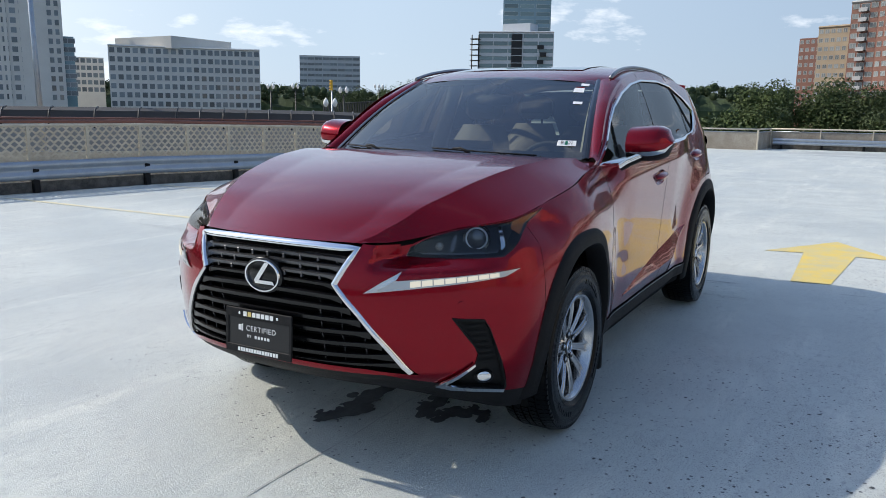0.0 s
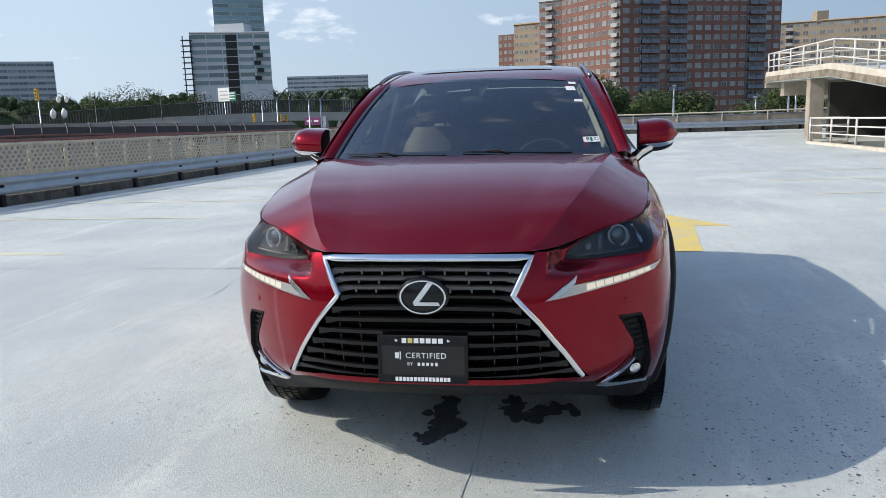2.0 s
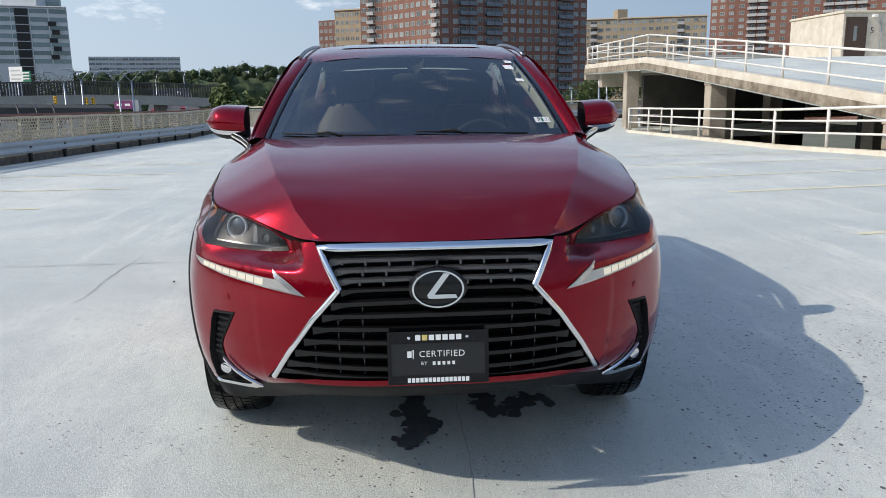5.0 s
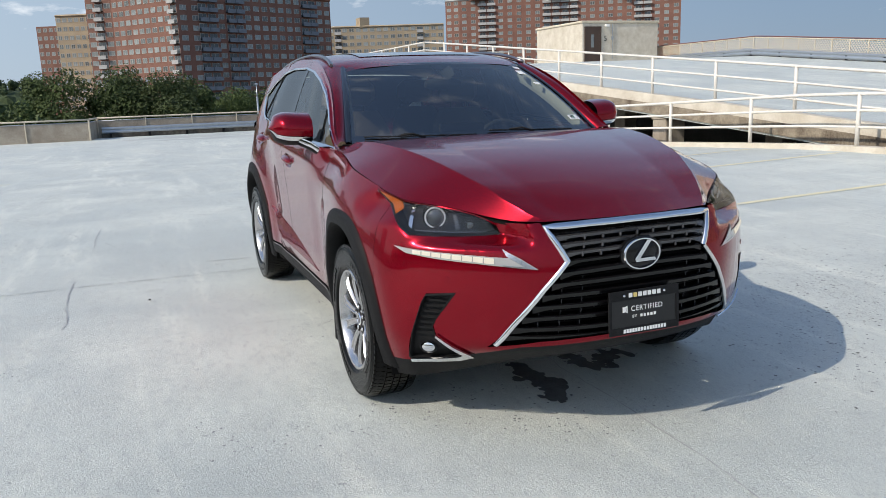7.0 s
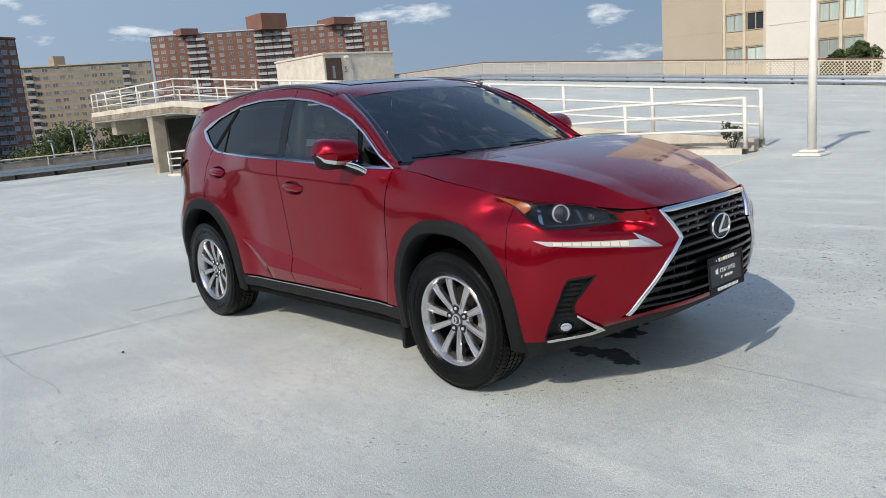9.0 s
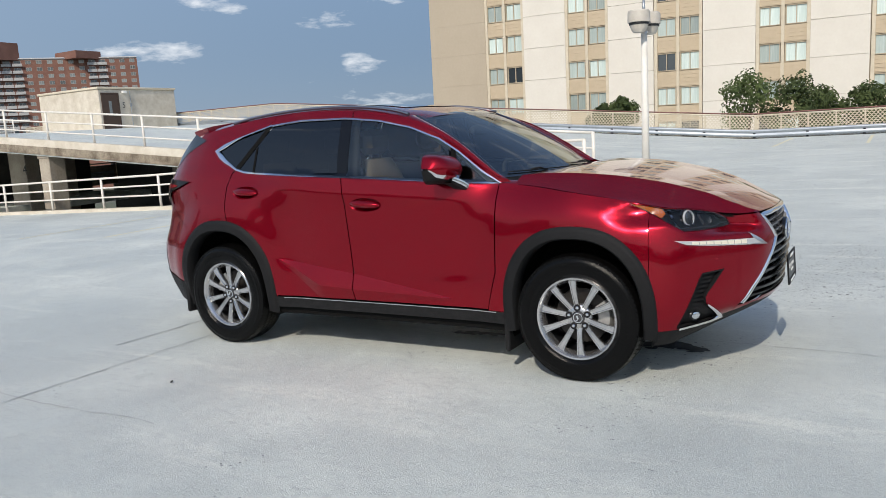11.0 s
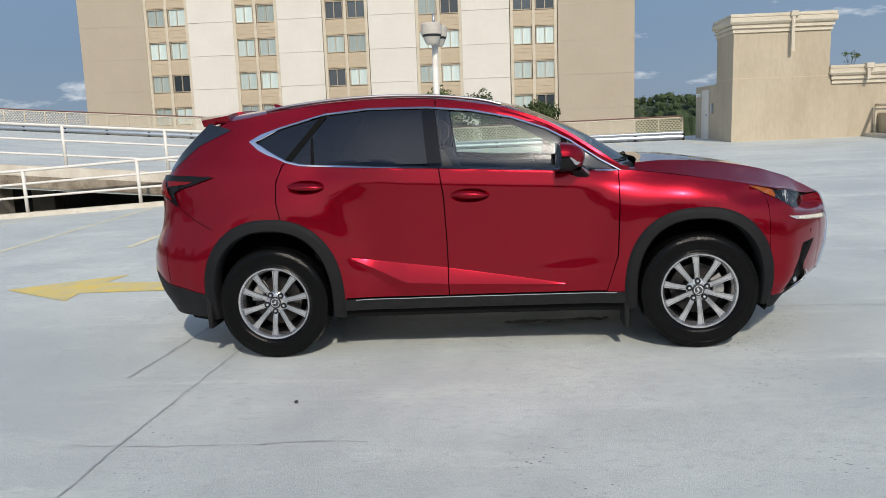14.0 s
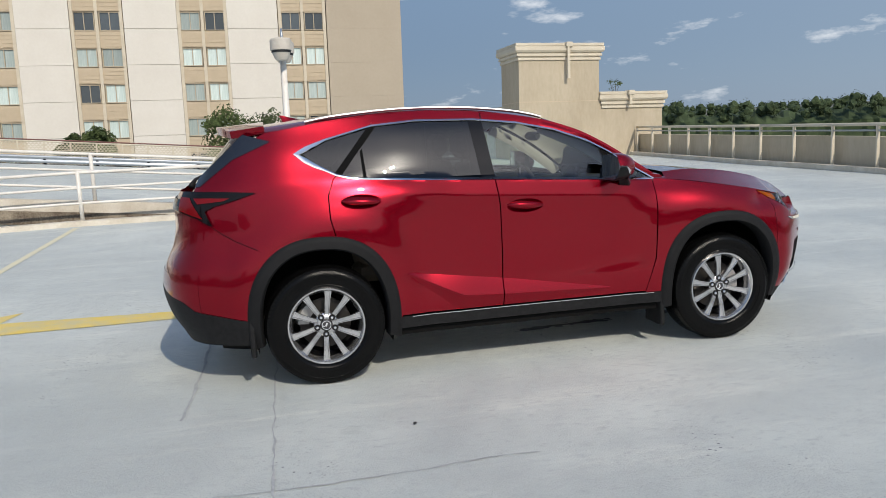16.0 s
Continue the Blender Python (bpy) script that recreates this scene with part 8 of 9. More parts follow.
block("apartment_tower", "red brick apartment tower with stacked white balconies", [(-268, -9.2), (-264, -1.8), (-240, 15.6), (-243, 22.5)], 22, -14, 34.5, BRICK_RED, 16, (3, 10, 2), w_apt, 2.85, balcony=((1,), (9,), ()), seed=2, roof_band=BALCONY, z_win=-4)
block("apartment_tower", "shaded dark brick apartment wing joined to the tower", [(-242.5, 21.5), (-264, 66.8)], 14, -14, 32.4, BRICK_RED, 15, (16,), w_apt, 2.85, balcony=((0, 1, 3, 4, 12, 13),), seed=3, roof_band=BRICK_DARK, bal_mat=BALCONY_BLUE, z_win=-4, parts_top=((-263, 57, 6, 7, 2.6, BRICK_DARK),))
block("apartment_block", "tan brick apartment block stepping down beside the tower", [(-292, -19.4), (-287, -8.5)], 16, -14, 29.8, TAN_BRICK, 14, (6,), w_apt_s, 2.85, seed=4, z_win=-3, roof_band=TAN_BRICK)
block("apartment_block", "small red brick apartment block in the distance", [(-330, -28.5), (-326, -20.5)], 16, -14, 29.6, BRICK_RED, 14, (4,), w_apt_s, 2.85, seed=5, z_win=-3)
block("apartment_block", "long tan brick apartment block with a lift house", [(-318, 79), (-302.5, 124.0)], 18, -14, 28.0, TAN_BRICK, 13, (17,), w_tan, 2.8, balcony=((1, 13),), seed=6, z_win=-3, parts_top=((-316, 93.5, 6, 4, 3.6, TAN_BRICK),), roof_band=TAN_BRICK)
block("apartment_tower", "red brick apartment building with blue-grey balconies", [(-346, 143), (-341, 148), (-318, 188.5), (-287.5, 231.5)], 24, -14, 42.0, BRICK_RED, 17, (2, 11, 13), w_apt, 2.85, balcony=((), (2, 3, 9, 10), (0, 1, 8, 9)), seed=7, z_win=2, roof_band=BALCONY, parts_top=((-321, 188, 14, 13, 6.5, BRICK_RED), (-303, 214, 14, 12, 2.6, BRICK_RED), (-337, 156, 8, 8, 2.2, BRICK_RED)))
block("office_building", "pale stone office building with square windows", [(-211.7, -273.3), (-240.5, -248.1), (-256.5, -233.5)], 45, -14, 25.2, OFFICE_STONE, 9, (13, 8), w_off, 3.55, seed=8, z_win=-2, roof_band=OFFICE_STONE, parts_top=((-245, -272, 34, 34, 4.5, OFFICE_STONE),))
block("office_building", "grey slab office building far away", [(-459.7, -378.3), (-486.5, -342.9)], 30, -14, 39.6, GREY_METAL, 10, (8,), w_strip, 4.0, seed=9, z_win=8)
tall_tower = block("office_tower", "tall pale office tower with ribbon windows", [(-168, -303), (-199, -283)], 40, -14, 60, OFFICE_STONE, 18, (12,), w_off, 3.6, seed=10, z_win=3)
for f0, f1, proud in ((0.60, 0.86, 0.5), (0.0, 0.03, 0.7), (0.12, 0.15, 0.7), (0.28, 0.31, 0.7), (0.45, 0.48, 0.7), (0.97, 1.0, 0.6)):
    bm = bmesh.new()
    box(bm, 36.9 * f0, 36.9 * f1, -0.3, proud, -14, 60.4)
    bm.transform(pose(-168, -303, 0, 0, 0, math.degrees(math.atan2(20, -31))) @ Matrix.Diagonal((1, -1, 1, 1)))
    bmesh.ops.recalc_face_normals(bm, faces=bm.faces[:])
    part("stone_pier", bm, OFFICE_STONE, tall_tower, smooth=False)
block("office_tower", "blue glass wing beside the tall tower", [(-199.2, -284.5), (-202.6, -281.6)], 20, -14, 28, GLASS_BLUE, 9, (1,), w_strip, 3.4, seed=11, z_win=3)
block("office_building", "low office building behind the tower", [(-243, -338), (-253.5, -330)], 25, -14, 24.0, OFFICE_STONE, 8, (5,), w_off, 3.4, seed=12, z_win=6)
raw_tower = block("office_tower", "glass office tower under construction with striped floors", [(-353.6, -177.6), (-362.8, -157.6), (-368.8, -143.6)], 26, -14, 39.5, CURTAIN_GREY, 12, (3, 2), w_glass, 3.6, seed=13, z_win=12, roof_band=GREY_METAL, parts_top=((-374, -164, 10, 15, 5.0, CURTAIN_GREY),))
# a closed black box: the shade inside the bay is its colour
lift_bay = part("lift_bay", box(bmesh.new(), -2.6, 2.6, -0.35, 0.4, -14, 38.6), POST_BLACK, raw_tower, "bay of unfinished floors, its inner shade painted black", smooth=False)
lift_bay.matrix_basis = pose(-361.5, -160.3, 0, 0, 0, 114.7)
for k in range(9):
    slab = part("bay_slab", box(bmesh.new(), -2.9, 2.9, -0.9, 0.9, 6.4 + 3.6 * k, 6.75 + 3.6 * k), GREY_METAL, raw_tower, smooth=False)
    slab.matrix_basis = pose(-361.5, -160.3, 0, 0, 0, 114.7)
for k in range(5):
    stub = part("bay_slab", box(bmesh.new(), -1.6, 1.6, -0.6, 0.6, 17.0 + 3.6 * k, 18.9 + 3.6 * k), POST_BLACK, raw_tower, smooth=False)
    stub.matrix_basis = pose(-366.3 + 0.7 * (k % 2), -149.5 + 1.6 * (k % 2), 0, 0, 0, 113.2)
block("office_tower", "blue-green glass tower rising behind", [(-372, -173), (-385, -152)], 20, 20, 75, GLASS_BLUE, 14, (3,), w_glass, 3.8, seed=14, z_win=40)
block("warehouse", "long low grey building far up the road", [(-747, -274), (-771, -198)], 40, -14, 35.0, GREY_METAL, 5, (14,), w_strip, 4.2, seed=15, z_win=18)
# scaffold and hoist tower on the building under construction
sc = thing("scaffold", "open steel scaffold climbing the unfinished tower", "scaffold")
for dx, dy in ((0, 0), (1.5, -3.0)):
    bm = bmesh.new()
    tube(bm, (-352.6 + dx, -177.0 + dy, -14), (-352.6 + dx, -177.0 + dy, 38), 0.3, n=5)
    part("standard", bm, POST_BLACK, sc)
for k in range(14):
    bm = bmesh.new()
    box(bm, -354, -350, -180.6, -176.6, 2 + k * 2.6, 2.35 + k * 2.6)
    part("platform", bm, POST_BLACK, sc, smooth=False)


# ---- trees ----
def leaf_cloud(bm, centres, leaf, count, rr, flat=0.8):
    for _ in range(count):
        c, r = centres[rr.randrange(len(centres))]
        v = Vector((rr.gauss(0, 1), rr.gauss(0, 1), rr.gauss(0, 1) * flat))
        v = v.normalized() * r * (rr.random() ** 0.35)
        p = c + v
        nrm = (v.normalized() + Vector((rr.uniform(-.8, .8), rr.uniform(-.8, .8), rr.uniform(-.3, 1)))).normalized()
        q = nrm.to_track_quat("Z", "Y")
        s = leaf * rr.uniform(0.6, 1.4)
        a = rr.uniform(0, 6.28)
        vs = []
        for k, (lx, ly) in enumerate(((0.5, 0), (0.12, 0.32), (-0.5, 0.05), (-0.1, -0.30))):
            x, y = lx * math.cos(a) - ly * math.sin(a), lx * math.sin(a) + ly * math.cos(a)
            vs.append(bm.verts.new(p + q @ Vector((x * s, y * s, (0.12 if k % 2 else -0.08) * s))))
        bm.faces.new(vs)
    return bm


def tree(label, x, y, z0, height, spread, leaf, count, seed, low=0.42):
    rr = random.Random(seed)
    t = thing("tree", label, "tree", m=pose(x, y, z0))
    bm = bmesh.new()
    h0 = height * 0.35
    tube(bm, (0, 0, 0), (0.1, 0.05, h0), height * 0.028, height * 0.018, 8)
    centres = []
    for i in range(11):
        a = 2.4 * i + rr.uniform(-.4, .4)
        rad = spread * rr.uniform(0.25, 0.85) * (1 - 0.35 * (i / 11))
        zz = height * rr.uniform(low, low + 0.2) + height * (0.72 - low) * i / 11
        tip = Vector((math.cos(a) * rad, math.sin(a) * rad, zz))
        if i < 7:
            tube(bm, (0.1, 0.05, h0 * rr.uniform(0.8, 1.0)), tip, height * 0.012, height * 0.004, 5)
        centres.append((tip, spread * rr.uniform(0.26, 0.46)))
    centres.append((Vector((0, 0, height * 0.82)), spread * 0.36))
    part("trunk", bm, BARK, t)
    bm = bmesh.new()
    leaf_cloud(bm, centres, leaf, count, rr)
    part("crown", bm, FOLIAGE, t, smooth=False)
    return t


for k, (x, y, z0, h, sp) in enumerate(((-2.9, 31.4, 0.4, 2.9, 1.25), (-0.9, 31.6, 0.4, 2.6, 1.2), (0.1, 31.9, 0.4, 1.9, 0.9), (1.7, 31.8, 0.4, 2.0, 0.95), (-8.2, 30.6, 1.1, 1.35, 0.7), (-9.2, 31.0, 1.1, 1.1, 0.6))):
    tree("leafy green shrub behind the fence", x, y, z0, h, sp * 1.3, 0.14, 3000, 40 + k, 0.10)
for k, (x, y, h, sp) in enumerate(((-64.5, -9.0, 15.0, 3.6), (-65, -5.6, 17.6, 4.4), (-66, -1.5, 18.0, 4.4), (-65, 1.2, 17.2, 4.2), (-62, 2.7, 15.2, 3.6), (-70, 4.4, 16.4, 4.2), (-74, 8.5, 15.6, 4.6))):
    tree("broad leafy tree standing beyond the parapet", x, y, -11.8, h, sp, 0.24, 13000, 60 + k)
for k, (x, y, h, sp) in enumerate(((-103.5, 13.5, 15.6, 4.2), (-104, 18.0, 15.2, 4.6), (-100, 23, 13.0, 4.2), (-106, 29, 16.5, 5.2), (-104, 36, 17.0, 5.2), (-106, 43, 17.5, 5.5), (-100, 8, 13.5, 4.0), (-108, 51, 17.5, 5.5),
                                   (-170, -108, 21.2, 8.3), (-174, -100, 21.4, 8.0), (-179, -91, 19.0, 8.3), (-165, -117, 20.2, 8.0), (-186, -78, 17.6, 7.4), (-190, -65, 16.0, 6.7), (-54, -12.2, 15.6, 2.9), (-58, -10.5, 14.2, 3.2), (-60, -7.6, 13.4, 3.2), (-75, -24, 10.8, 3.4), (-78, -29, 11.0, 3.4), (-74, -20, 11.2, 3.0))):
    tree("green street tree among the buildings", x, y, -11.8, h, sp, 0.42, 4200, 90 + k)


# distant woods: one belt of clumps on the rising ground all round
seed_bm = bmesh.new()
bmesh.ops.create_icosphere(seed_bm, subdivisions=2, radius=1.0)
BALL = [v.co.copy() for v in seed_bm.verts], [[v.index for v in f.verts] for f in seed_bm.faces]
seed_bm.free()


def crown_clump(bm, c, r, rr):
    """A lumpy far-off treetop: a ball pushed in and out at every corner."""
    vs = [bm.verts.new(c + v * r * rr.uniform(0.68, 1.22)) for v in BALL[0]]
    for f in BALL[1]:
        bm.faces.new([vs[i] for i in f])


def woods(name, label, az0, az1, dist, top, depth, step, seed, size):
    rr = random.Random(seed)
    bm = bmesh.new()
    n = int(abs(az1 - az0) * math.pi / 180 * dist / step)
    for i in range(n):
        az = radians(az0 + (az1 - az0) * (i + rr.random()) / n)
        hill = top * dist * (1 + 0.10 * math.sin(az * 9 + seed) + 0.07 * math.sin(az * 23 + 1) + 0.04 * math.sin(az * 61))
        for j in range(4):
            d = dist + rr.uniform(0, depth)
            c = Vector((math.cos(az) * d, math.sin(az) * d, hill - size * 0.75 - 2.2 * j * rr.uniform(0.6, 1.2) - rr.uniform(0, 1.5) * size / 4))
            r = size * rr.uniform(0.45, 0.85)
            crown_clump(bm, c, r * 0.72, rr)
            leaf_cloud(bm, [(c, r * 1.08)], size * 0.19, 64, rr)
    # the mass of the wood behind its edge
    rows = []
    for i in range(181):
        az = radians(az0 + (az1 - az0) * i / 180)
        hill = top * dist * (1 + 0.10 * math.sin(az * 9 + seed) + 0.07 * math.sin(az * 23 + 1) + 0.04 * math.sin(az * 61))
        jit = [rr.uniform(-1, 1) * size * 0.35 for _ in range(6)]
        rows.append([(math.cos(az) * dd, math.sin(az) * dd, zz) for dd, zz in ((dist + 3, -16), (dist + 4 + jit[0], hill * 0.3 - 4), (dist + 8 + jit[1], hill - size * 2.6 + jit[2]), (dist + 16 + jit[3], hill - size * 1.9 + jit[4]), (dist + depth * 0.7, hill - size * 1.5 + jit[5]), (dist + depth + 30, -16))])
    grid_faces(bm, rows)
    ob = link_bm(name, bm, FOLIAGE_FAR)
    return tagged(ob, label, "woodland", kind="stuff")


woods("far_woods", "hazy green woodland on the horizon", 160, 250, 520, 0.034, 60, 3.2, 3, 5.5)
woods("far_woods", "green woodland rising behind the parapet", 44, 108, 380, 0.033, 60, 2.6, 4, 4.0)
woods("far_woods", "dark woodland between the buildings", 108, 176, 420, 0.016, 50, 3.6, 5, 5.0)
# added out of view, for the car's side to reflect something dark
woods("tree_belt", "belt of tall dark trees added out of view on the sunny side", -106, -22, 62, 0.19, 12, 3.2, 77, 3.6)

# ---- ground far below, with its roads ----
bm = bmesh.new()
rows = []
for r in (0.0, 60, 150, 400, 900, 2200, 4500):
    rows.append([(r * math.cos(t), r * math.sin(t), -13.5 + (0.030 * max(0, r - 420) if r < 1000 else 17.4 + 0.018 * (r - 900))) for t in np.linspace(0, 2 * math.pi, 73)[:-1]])
grid_faces(bm, rows[1:], closed=True)
c0 = bm.verts.new((0, 0, -13.5))
bm.verts.ensure_lookup_table()
for k in range(72):
    bm.faces.new((c0, bm.verts[k], bm.verts[(k + 1) % 72]))
bmesh.ops.recalc_face_normals(bm, faces=bm.faces[:])
tagged(link_bm("ground", bm, GROUND), "city ground far below the deck, grass and paving", "ground", kind="structure")
bm = bmesh.new()
rows = []
for u in np.linspace(0, 1, 20):
    d = 60 + 380 * u
    cx, cy = -d * 0.963, -d * 0.262
    z = -13.2 + 17 * u ** 1.3
    rows.append([(cx + 5.5 * 0.26, cy - 9 * 0.96, z), (cx - 5.5 * 0.26, cy + 9 * 0.96, z)])
grid_faces(bm, rows)
bmesh.ops.recalc_face_normals(bm, faces=bm.faces[:])
tagged(link_bm("road", bm, ASPHALT), "grey asphalt avenue climbing away between trees", "road", kind="structure")


# ---- distant cars on the avenue ----
CAR_COLOURS = [mat("far_car_white", (0.7, 0.7, 0.7), 0.3, coat=0.8), mat("far_car_silver", (0.35, 0.36, 0.38), 0.3, 0.6), mat("far_car_black", (0.02, 0.02, 0.022), 0.3, coat=0.8), mat("far_car_red", (0.3, 0.02, 0.02), 0.3, coat=0.8), mat("far_car_blue", (0.04, 0.07, 0.16), 0.3, coat=0.8)]


def far_car(x, y, z, turn, paint, label):
    c = thing("car", label, "car", "cars on the avenue", pose(x, y, z, 0, 0, turn))
    bm = bmesh.new()
    rows = [[(px, s * w, pz) for s in (-1, 1)] for px, pz, w in ((2.2, 0.35, 0.8), (2.25, 0.7, 0.85), (1.2, 0.95, 0.88), (0.5, 1.42, 0.68), (-1.1, 1.45, 0.68), (-1.9, 1.0, 0.86), (-2.2, 0.9, 0.85), (-2.2, 0.35, 0.8))]
    grid_faces(bm, rows)
    for s in (0, 1):
        vs = [bm.verts.new((p[s][0], p[s][1], p[s][2])) for p in rows]
        bm.faces.new(vs)
    bmesh.ops.recalc_face_normals(bm, faces=bm.faces[:])
    part("body", bm, paint, c, smooth=False)
    bm = bmesh.new()
    box(bm, -1.3, 0.7, -0.76, 0.76, 1.0, 1.33, 0.06)
    part("glasshouse", bm, WIN_DARK, c, smooth=False)
    for wx in (1.35, -1.35):
        for wy in (0.78, -0.78):
            bm = bmesh.new()
            revolve(bm, [(0.0, -0.1), (0.33, -0.1), (0.33, 0.1), (0.0, 0.1)], 12, "y", (wx, wy, 0.33))
            part("wheel", bm, RUBBER, c)


rc = random.Random(11)
for k in range(26):
    u = 0.10 + 0.85 * k / 26
    d = 60 + 380 * u
    lane = rc.choice((-6.5, -3, 3, 6.5))
    far_car(-d * 0.963 - lane * 0.26, -d * 0.262 + lane * 0.96, -13.2 + 17 * u ** 1.3 + 0.05, 195 if lane > 0 else 15, rc.choice(CAR_COLOURS), "small parked or waiting car far off on the avenue")

# ---- overpass, lamps, signs ----
op = thing("overpass", "grey concrete overpass with a dark mesh fence", "bridge")
line = [(-112, -88, -0.2), (-119.5, -81, 0.5), (-127.7, -70, 1.1), (-132, -61, 1.25), (-136, -52, 1.3), (-140, -40, 0.9), (-143, -30, 0.2)]
bm = bmesh.new()
rows = [[(x, y, z - 1.6), (x, y, z), (x - 8, y - 5, z), (x - 8, y - 5, z - 1.6)] for k, (x, y, z) in enumerate(line)]
grid_faces(bm, rows, closed=True)
bmesh.ops.recalc_face_normals(bm, faces=bm.faces[:])
part("girder", bm, BRIDGE, op, smooth=False)
for (x, y, z), (x2, y2, z2) in zip(line, line[1:]):
    L = math.hypot(x2 - x, y2 - y)
    bm = bmesh.new()
    n = int(L / 0.45)
    for i in range(n):
        a = (x + (x2 - x) * i / n, y + (y2 - y) * i / n, z + (z2 - z) * i / n)
        box(bm, a[0] - 0.11, a[0] + 0.11, a[1] - 0.11, a[1] + 0.11, a[2], a[2] + 2.2)
    tube(bm, (x, y, z + 2.2), (x2, y2, z2 + 2.2), 0.12, n=5)
    part("mesh_fence", bm, DARK_FENCE, op, "dark mesh fence panel", smooth=False)
for x, y, z in line[1::2]:
    bm = bmesh.new()
    tube(bm, (x - 3, y - 2, -13.5), (x - 3, y - 2, z - 1.5), 0.9, 1.1, 10)
    part("pier", bm, BRIDGE, op)


def arm_lamp(x, y, z0, z1, label, span=2.6, turn=0.0, arms=2):
    L = thing("street_lamp", label, "street lamp", "street lamps", pose(x, y, 0, 0, 0, turn))
    bm = bmesh.new()
    tube(bm, (0, 0, z0), (0, 0, z1 - 1.2), 0.13, 0.09, 8)
    part("pole", bm, GALV, L)
    for s in ((1, -1) if arms == 2 else (1,)):
        bm = bmesh.new()
        sweep(bm, [(0, 0, z1 - 1.3), (0, s * span * 0.5, z1 - 0.35), (0, s * span * 0.85, z1 - 0.03)], 0.06, 6)
        part("arm", bm, GALV, L)
        bm = bmesh.new()
        box(bm, -0.16, 0.16, s * span - 0.45, s * span + 0.45, z1 - 0.12, z1 + 0.06, 0.04)
        part("head", bm, GALV, L)


for x, y, z1 in ((-88.1, -36.9, 3.9), (-88.7, -35.2, 4.2), (-90.2, -31.6, 3.9), (-90.6, -30.2, 4.0)):
    arm_lamp(x, y, -13.5, z1, "grey double-arm street lamp beyond the parapet", 1.6, 15)
for x, y, z1 in ((-187, -55, 5.8), (-189, -49, 6.3), (-183, -68, 6.0), (-82, 23.0, 2.4), (-63.6, 15.7, 1.3), (-62.8, 18.6, 1.8), (-74, 0.5, 3.2), (-73, 5.2, 2.6), (-72, 10.2, 2.6)):
    arm_lamp(x, y, -13.5, z1, "slim grey street lamp beyond the parapet", 1.3, 80, 1 if y > -40 else 2)
# tall utility mast
mast = thing("mast", "tall weathered steel mast", "mast", m=pose(-17.9, -31.2, 0))
bm = bmesh.new()
tube(bm, (0, 0, -3.4), (0.2, 0, 9.5), 0.14, 0.1, 10)
part("pole", bm, GALV, mast)


def globe_lamp(x, y, z0, z1, n, label):
    L = thing("street_lamp", label, "street lamp", "globe lamps", pose(x, y, 0))
    bm = bmesh.new()
    tube(bm, (0, 0, z0), (0, 0, z1 - 0.55), 0.07, 0.05, 8)
    part("pole", bm, POST_BLACK, L)
    for k in range(n):
        o = (k - (n - 1) / 2) * 0.40
        bm = bmesh.new()
        sweep(bm, [(0, 0, z1 - 0.75), (-o * 0.35, o * 0.8, z1 - 0.68), (-o * 0.4, o, z1 - 0.50)], 0.025, 6)
        part("bracket", bm, POST_BLACK, L)
        bm = bmesh.new()
        revolve(bm, [(0.04, z1 - 0.5), (0.09, z1 - 0.44), (0.125, z1 - 0.32), (0.10, z1 - 0.19), (0.045, z1 - 0.13), (0.015, z1 - 0.07), (0.0, z1 - 0.06)], 14, "z", (-o * 0.4, o, 0))
        part("globe", bm, LAMP_WHITE, L, "white glass globe")


for az, el, d, n in ((-139.3, 1.45, 66, 2), (-141.0, 1.49, 68, 2), (-144.0, 0.37, 37, 2), (-144.6, 1.28, 52, 2), (-146.8, 1.59, 84, 3), (-151.0, 1.63, 110, 2), (-153.9, 1.45, 120, 2)):
    x, y = 4.77 + d * math.cos(radians(az)), 1.22 + d * math.sin(radians(az))
    globe_lamp(x, y, -13.5 if d > 45 else -3.4, 1.36 + d * math.tan(radians(el)) + 0.31, n, "black lamp post with white globes")

# curved bar canopy and ramp walls beyond the left fence
cn = thing("ramp_cage", "rusty red pedestrian ramp with black hooped bars", "railing")
bm = bmesh.new()
rows = [[(x, y, -3.4), (x, y, -0.5), (x - 0.25, y - 0.25, -0.5), (x - 0.25, y - 0.25, -3.4)] for x, y in ((-10, -31), (-19, -24.2), (-23.3, -19.4), (-27, -15.0), (-31, -12))]
grid_faces(bm, rows)
part("ramp_wall", bm, FENCE_PAINT, cn, "beige wall of the pedestrian ramp", smooth=False)
CAGE = [(-10, -31, 0.86), (-19, -24.2, 0.84), (-23.3, -19.4, 0.78), (-27, -15.0, 0.60), (-31, -12, 0.45)]
for dz in (0.0, -0.17):
    bm = bmesh.new()
    sweep(bm, [(x, y, z + dz) for x, y, z in CAGE], 0.045, 6)
    part("ramp_rail", bm, RUST_RAIL, cn, "rusty red pipe rail")
bm = bmesh.new()
grid_faces(bm, [[(x - 0.30, y - 0.30, z - 0.1), (x - 0.42, y - 0.42, z + 0.30), (x - 0.75, y - 0.75, z + 0.44), (x - 1.6, y - 1.6, z + 0.44)] for x, y, z in CAGE])
solid(bm, 0.02)
part("canopy", bm, DARK_FENCE, cn, "dark mesh canopy behind the hoops", smooth=False)
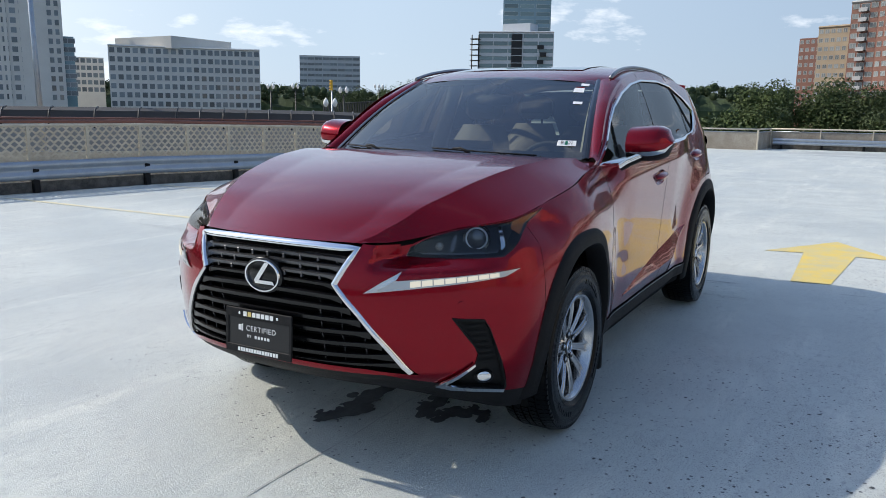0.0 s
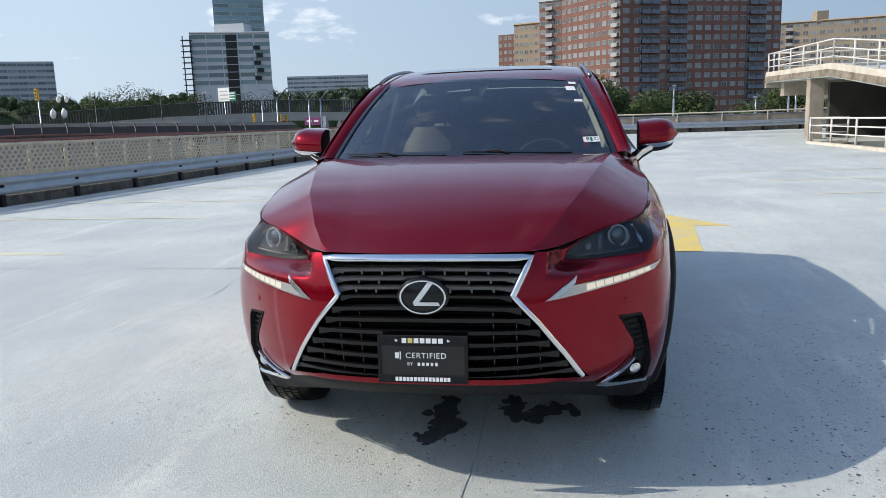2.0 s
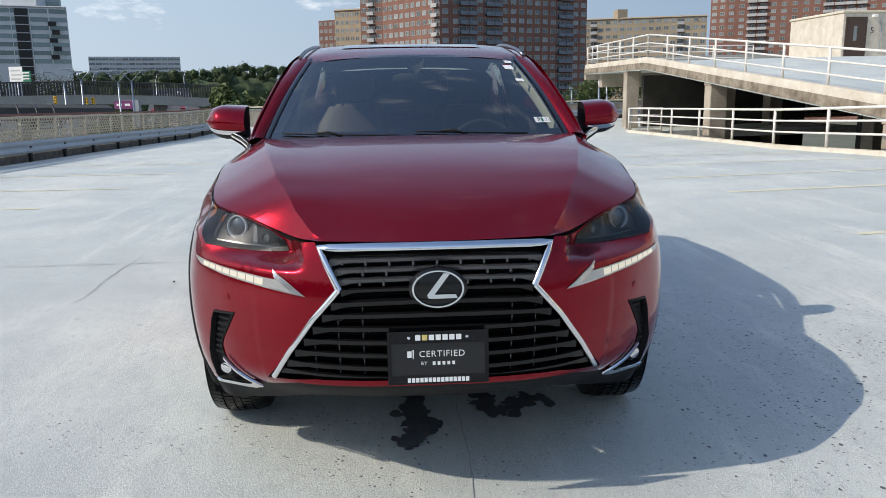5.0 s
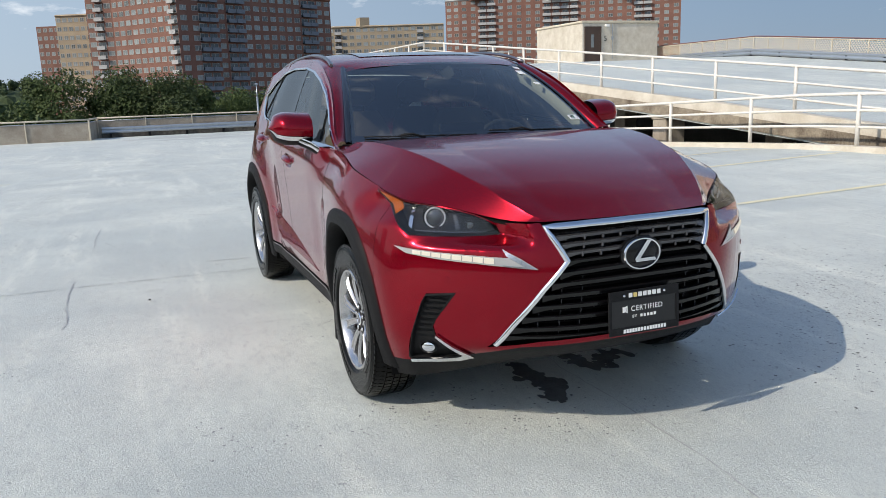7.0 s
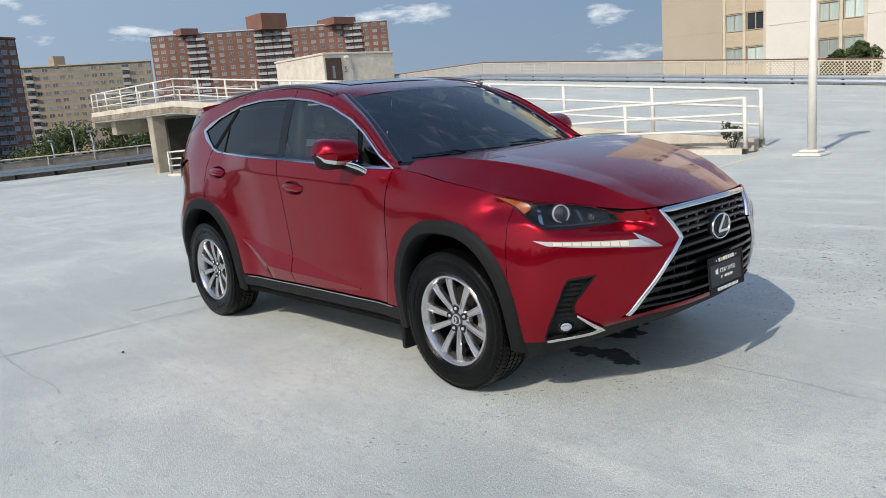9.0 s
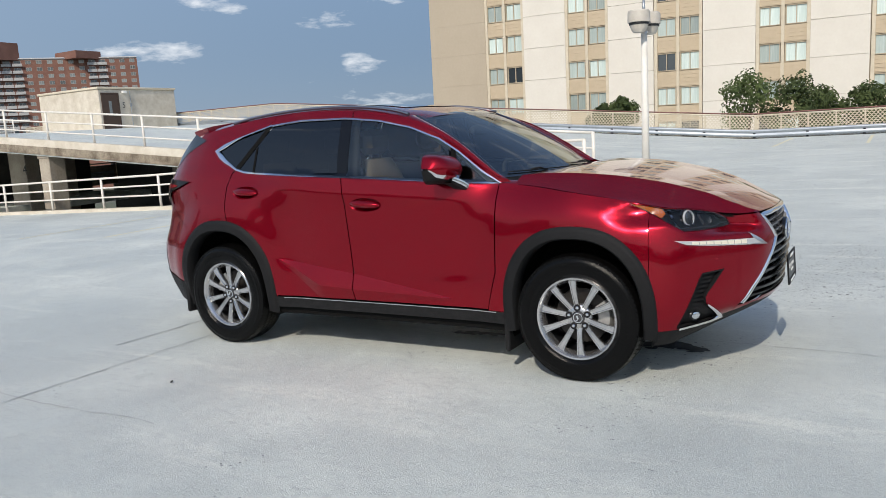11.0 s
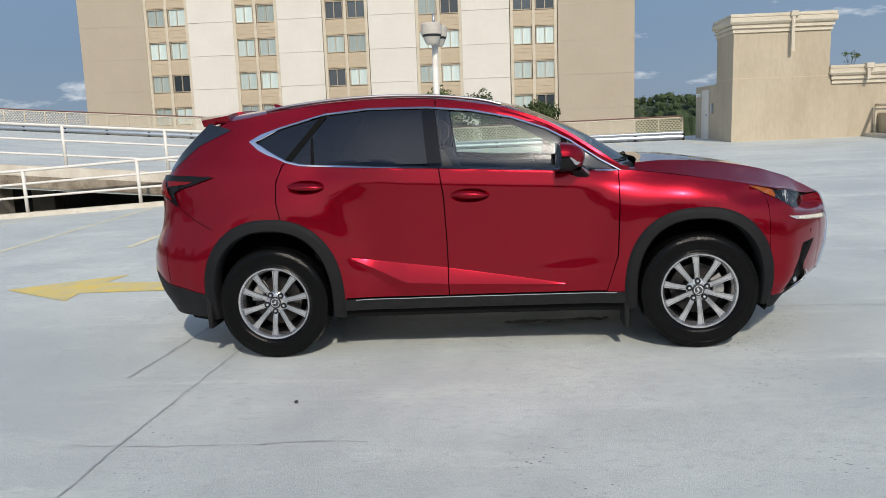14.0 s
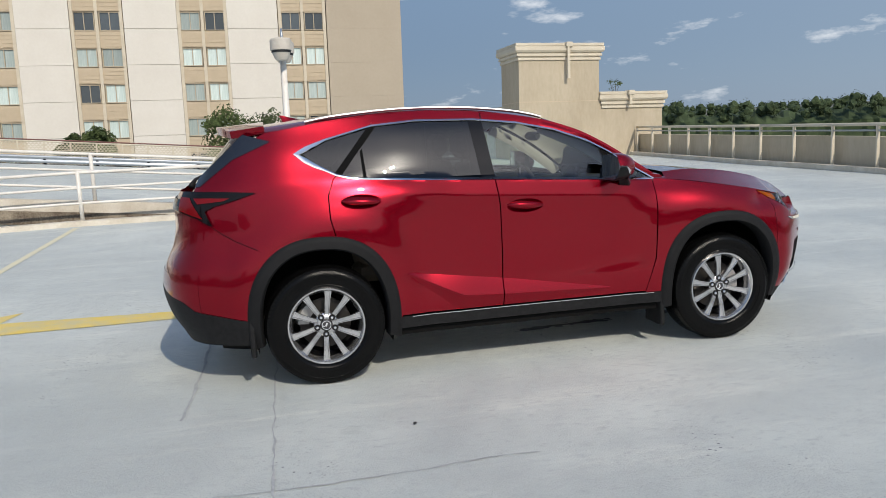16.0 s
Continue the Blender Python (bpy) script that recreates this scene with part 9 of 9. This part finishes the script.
for i in range(24):
    u = i / 23 * 3.4
    k = min(int(u), 3)
    f = u - k
    (xa, ya, za), (xb, yb, zb) = CAGE[k], CAGE[k + 1]
    x, y, z = xa + (xb - xa) * f, ya + (yb - ya) * f, za + (zb - za) * f
    bm = bmesh.new()
    sweep(bm, [(x, y, z - 0.4), (x, y, z + 0.05), (x - 0.08, y - 0.06, z + 0.26), (x - 0.25, y - 0.2, z + 0.40), (x - 0.55, y - 0.45, z + 0.45)], 0.04, 5)
    part("hoop", bm, POST_BLACK, cn)
wall_run("wall_ramp", [(-22, -54), (-33, -45.5), (-44, -36), (-50, -28)], 4.6, 0.4, BRIDGE, "pale concrete retaining wall of the street ramp", lambda x, y: -3.6, -10)

# road signs
sg = thing("road_sign", "white and green overhead road signs on posts", "road sign", m=pose(-159, -74, 0, 0, 0, 65))
for x, w, z0, z1, mt in ((0, 3.6, 3.9, 6.9, SIGN_WHITE), (2.6, 2.6, 3.9, 6.0, SIGN_GREEN)):
    bm = bmesh.new()
    box(bm, x - w / 2, x + w / 2, -0.1, 0.0, z0, z1)
    s = part("panel", bm, mt, sg, smooth=False)
    for k in range(3):
        bm = bmesh.new()
        box(bm, x - w * 0.36, x + w * 0.36, -0.13, -0.1, z0 + 0.5 + k * (z1 - z0) * 0.27, z0 + 0.75 + k * (z1 - z0) * 0.27)
        part("lettering_bar", bm, GREY_METAL if mt is SIGN_WHITE else SIGN_WHITE, s, smooth=False)
bm = bmesh.new()
tube(bm, (0, 0.1, -13.5), (0, 0.1, 6.5), 0.15)
part("post", bm, GALV, sg)
bn = thing("banner_sign", "purple banner sign on a signal gantry", "sign", m=pose(-92, -31.8, 0, 0, 0, 72))
bm = bmesh.new()
box(bm, -1.3, 1.3, -0.06, 0.0, -0.45, 0.55, 0.03)
s = part("panel", bm, SIGN_PURPLE, bn, smooth=False)
for x0, x1 in ((-0.9, -0.2), (0.2, 0.9)):
    bm = bmesh.new()
    box(bm, x0, x1, -0.08, -0.06, -0.05, 0.2)
    part("lettering_bar", bm, SIGN_WHITE, s, smooth=False)
bm = bmesh.new()
box(bm, 1.6, 2.1, -0.1, 0.4, -13.5, 0.6)
part("post", bm, GALV, bn, smooth=False)
for x, y, z in ((-88.0, -38.0, 0.7), (-88.8, -34.9, 0.5), (-89.0, -34.2, 0.5), (-59.5, -46.5, 3.6)):
    sl = thing("traffic_signal", "yellow traffic signal head on a mast", "traffic light", "traffic signals", pose(x, y, z, 0, 0, 70))
    bm = bmesh.new()
    box(bm, -0.17, 0.17, -0.12, 0.12, -0.5, 0.5, 0.03)
    hd = part("housing", bm, SIGNAL_YELLOW, sl, smooth=False)
    for k in range(3):
        bm = bmesh.new()
        revolve(bm, [(0.0, -0.14), (0.10, -0.14), (0.12, -0.11)], 12, "y", (0, 0, -0.3 + 0.3 * k))
        part("lens", bm, POST_BLACK, hd)
    bm = bmesh.new()
    tube(bm, (0, 0.1, -14 - z), (0, 0.1, 0.5), 0.07)
    part("mast", bm, GALV, sl)
# west wall of the upper deck
wall_run("wall_upper", [(-51.8, 18.5), (-51.8, 28.2)], 1.0, 0.25, BRIDGE, "grey concrete parapet of the upper deck", ramp_z)
# weeds by the railing end and on the tower roof
for x, y, z, h, sp, n in ((-2.75, 9.75, 0.15, 0.5, 0.22, 220), (12.6, 24.0, 2.62, 0.75, 0.3, 160)):
    t = thing("weed", "scrappy green weed growing from a joint", "plant", m=pose(x, y, z))
    bm = bmesh.new()
    rr = random.Random(int(h * 100))
    cs = []
    for i in range(7):
        a = i * 0.9
        tip = Vector((math.cos(a) * sp * 0.7, math.sin(a) * sp * 0.7, h * (0.5 + 0.5 * rr.random())))
        tube(bm, (0, 0, 0), tip, 0.008, 0.004, 4)
        cs.append((tip, sp * 0.4))
    part("stems", bm, BARK, t)
    bm = bmesh.new()
    leaf_cloud(bm, cs, 0.06, n, rr)
    part("leaves", bm, FOLIAGE, t, smooth=False)
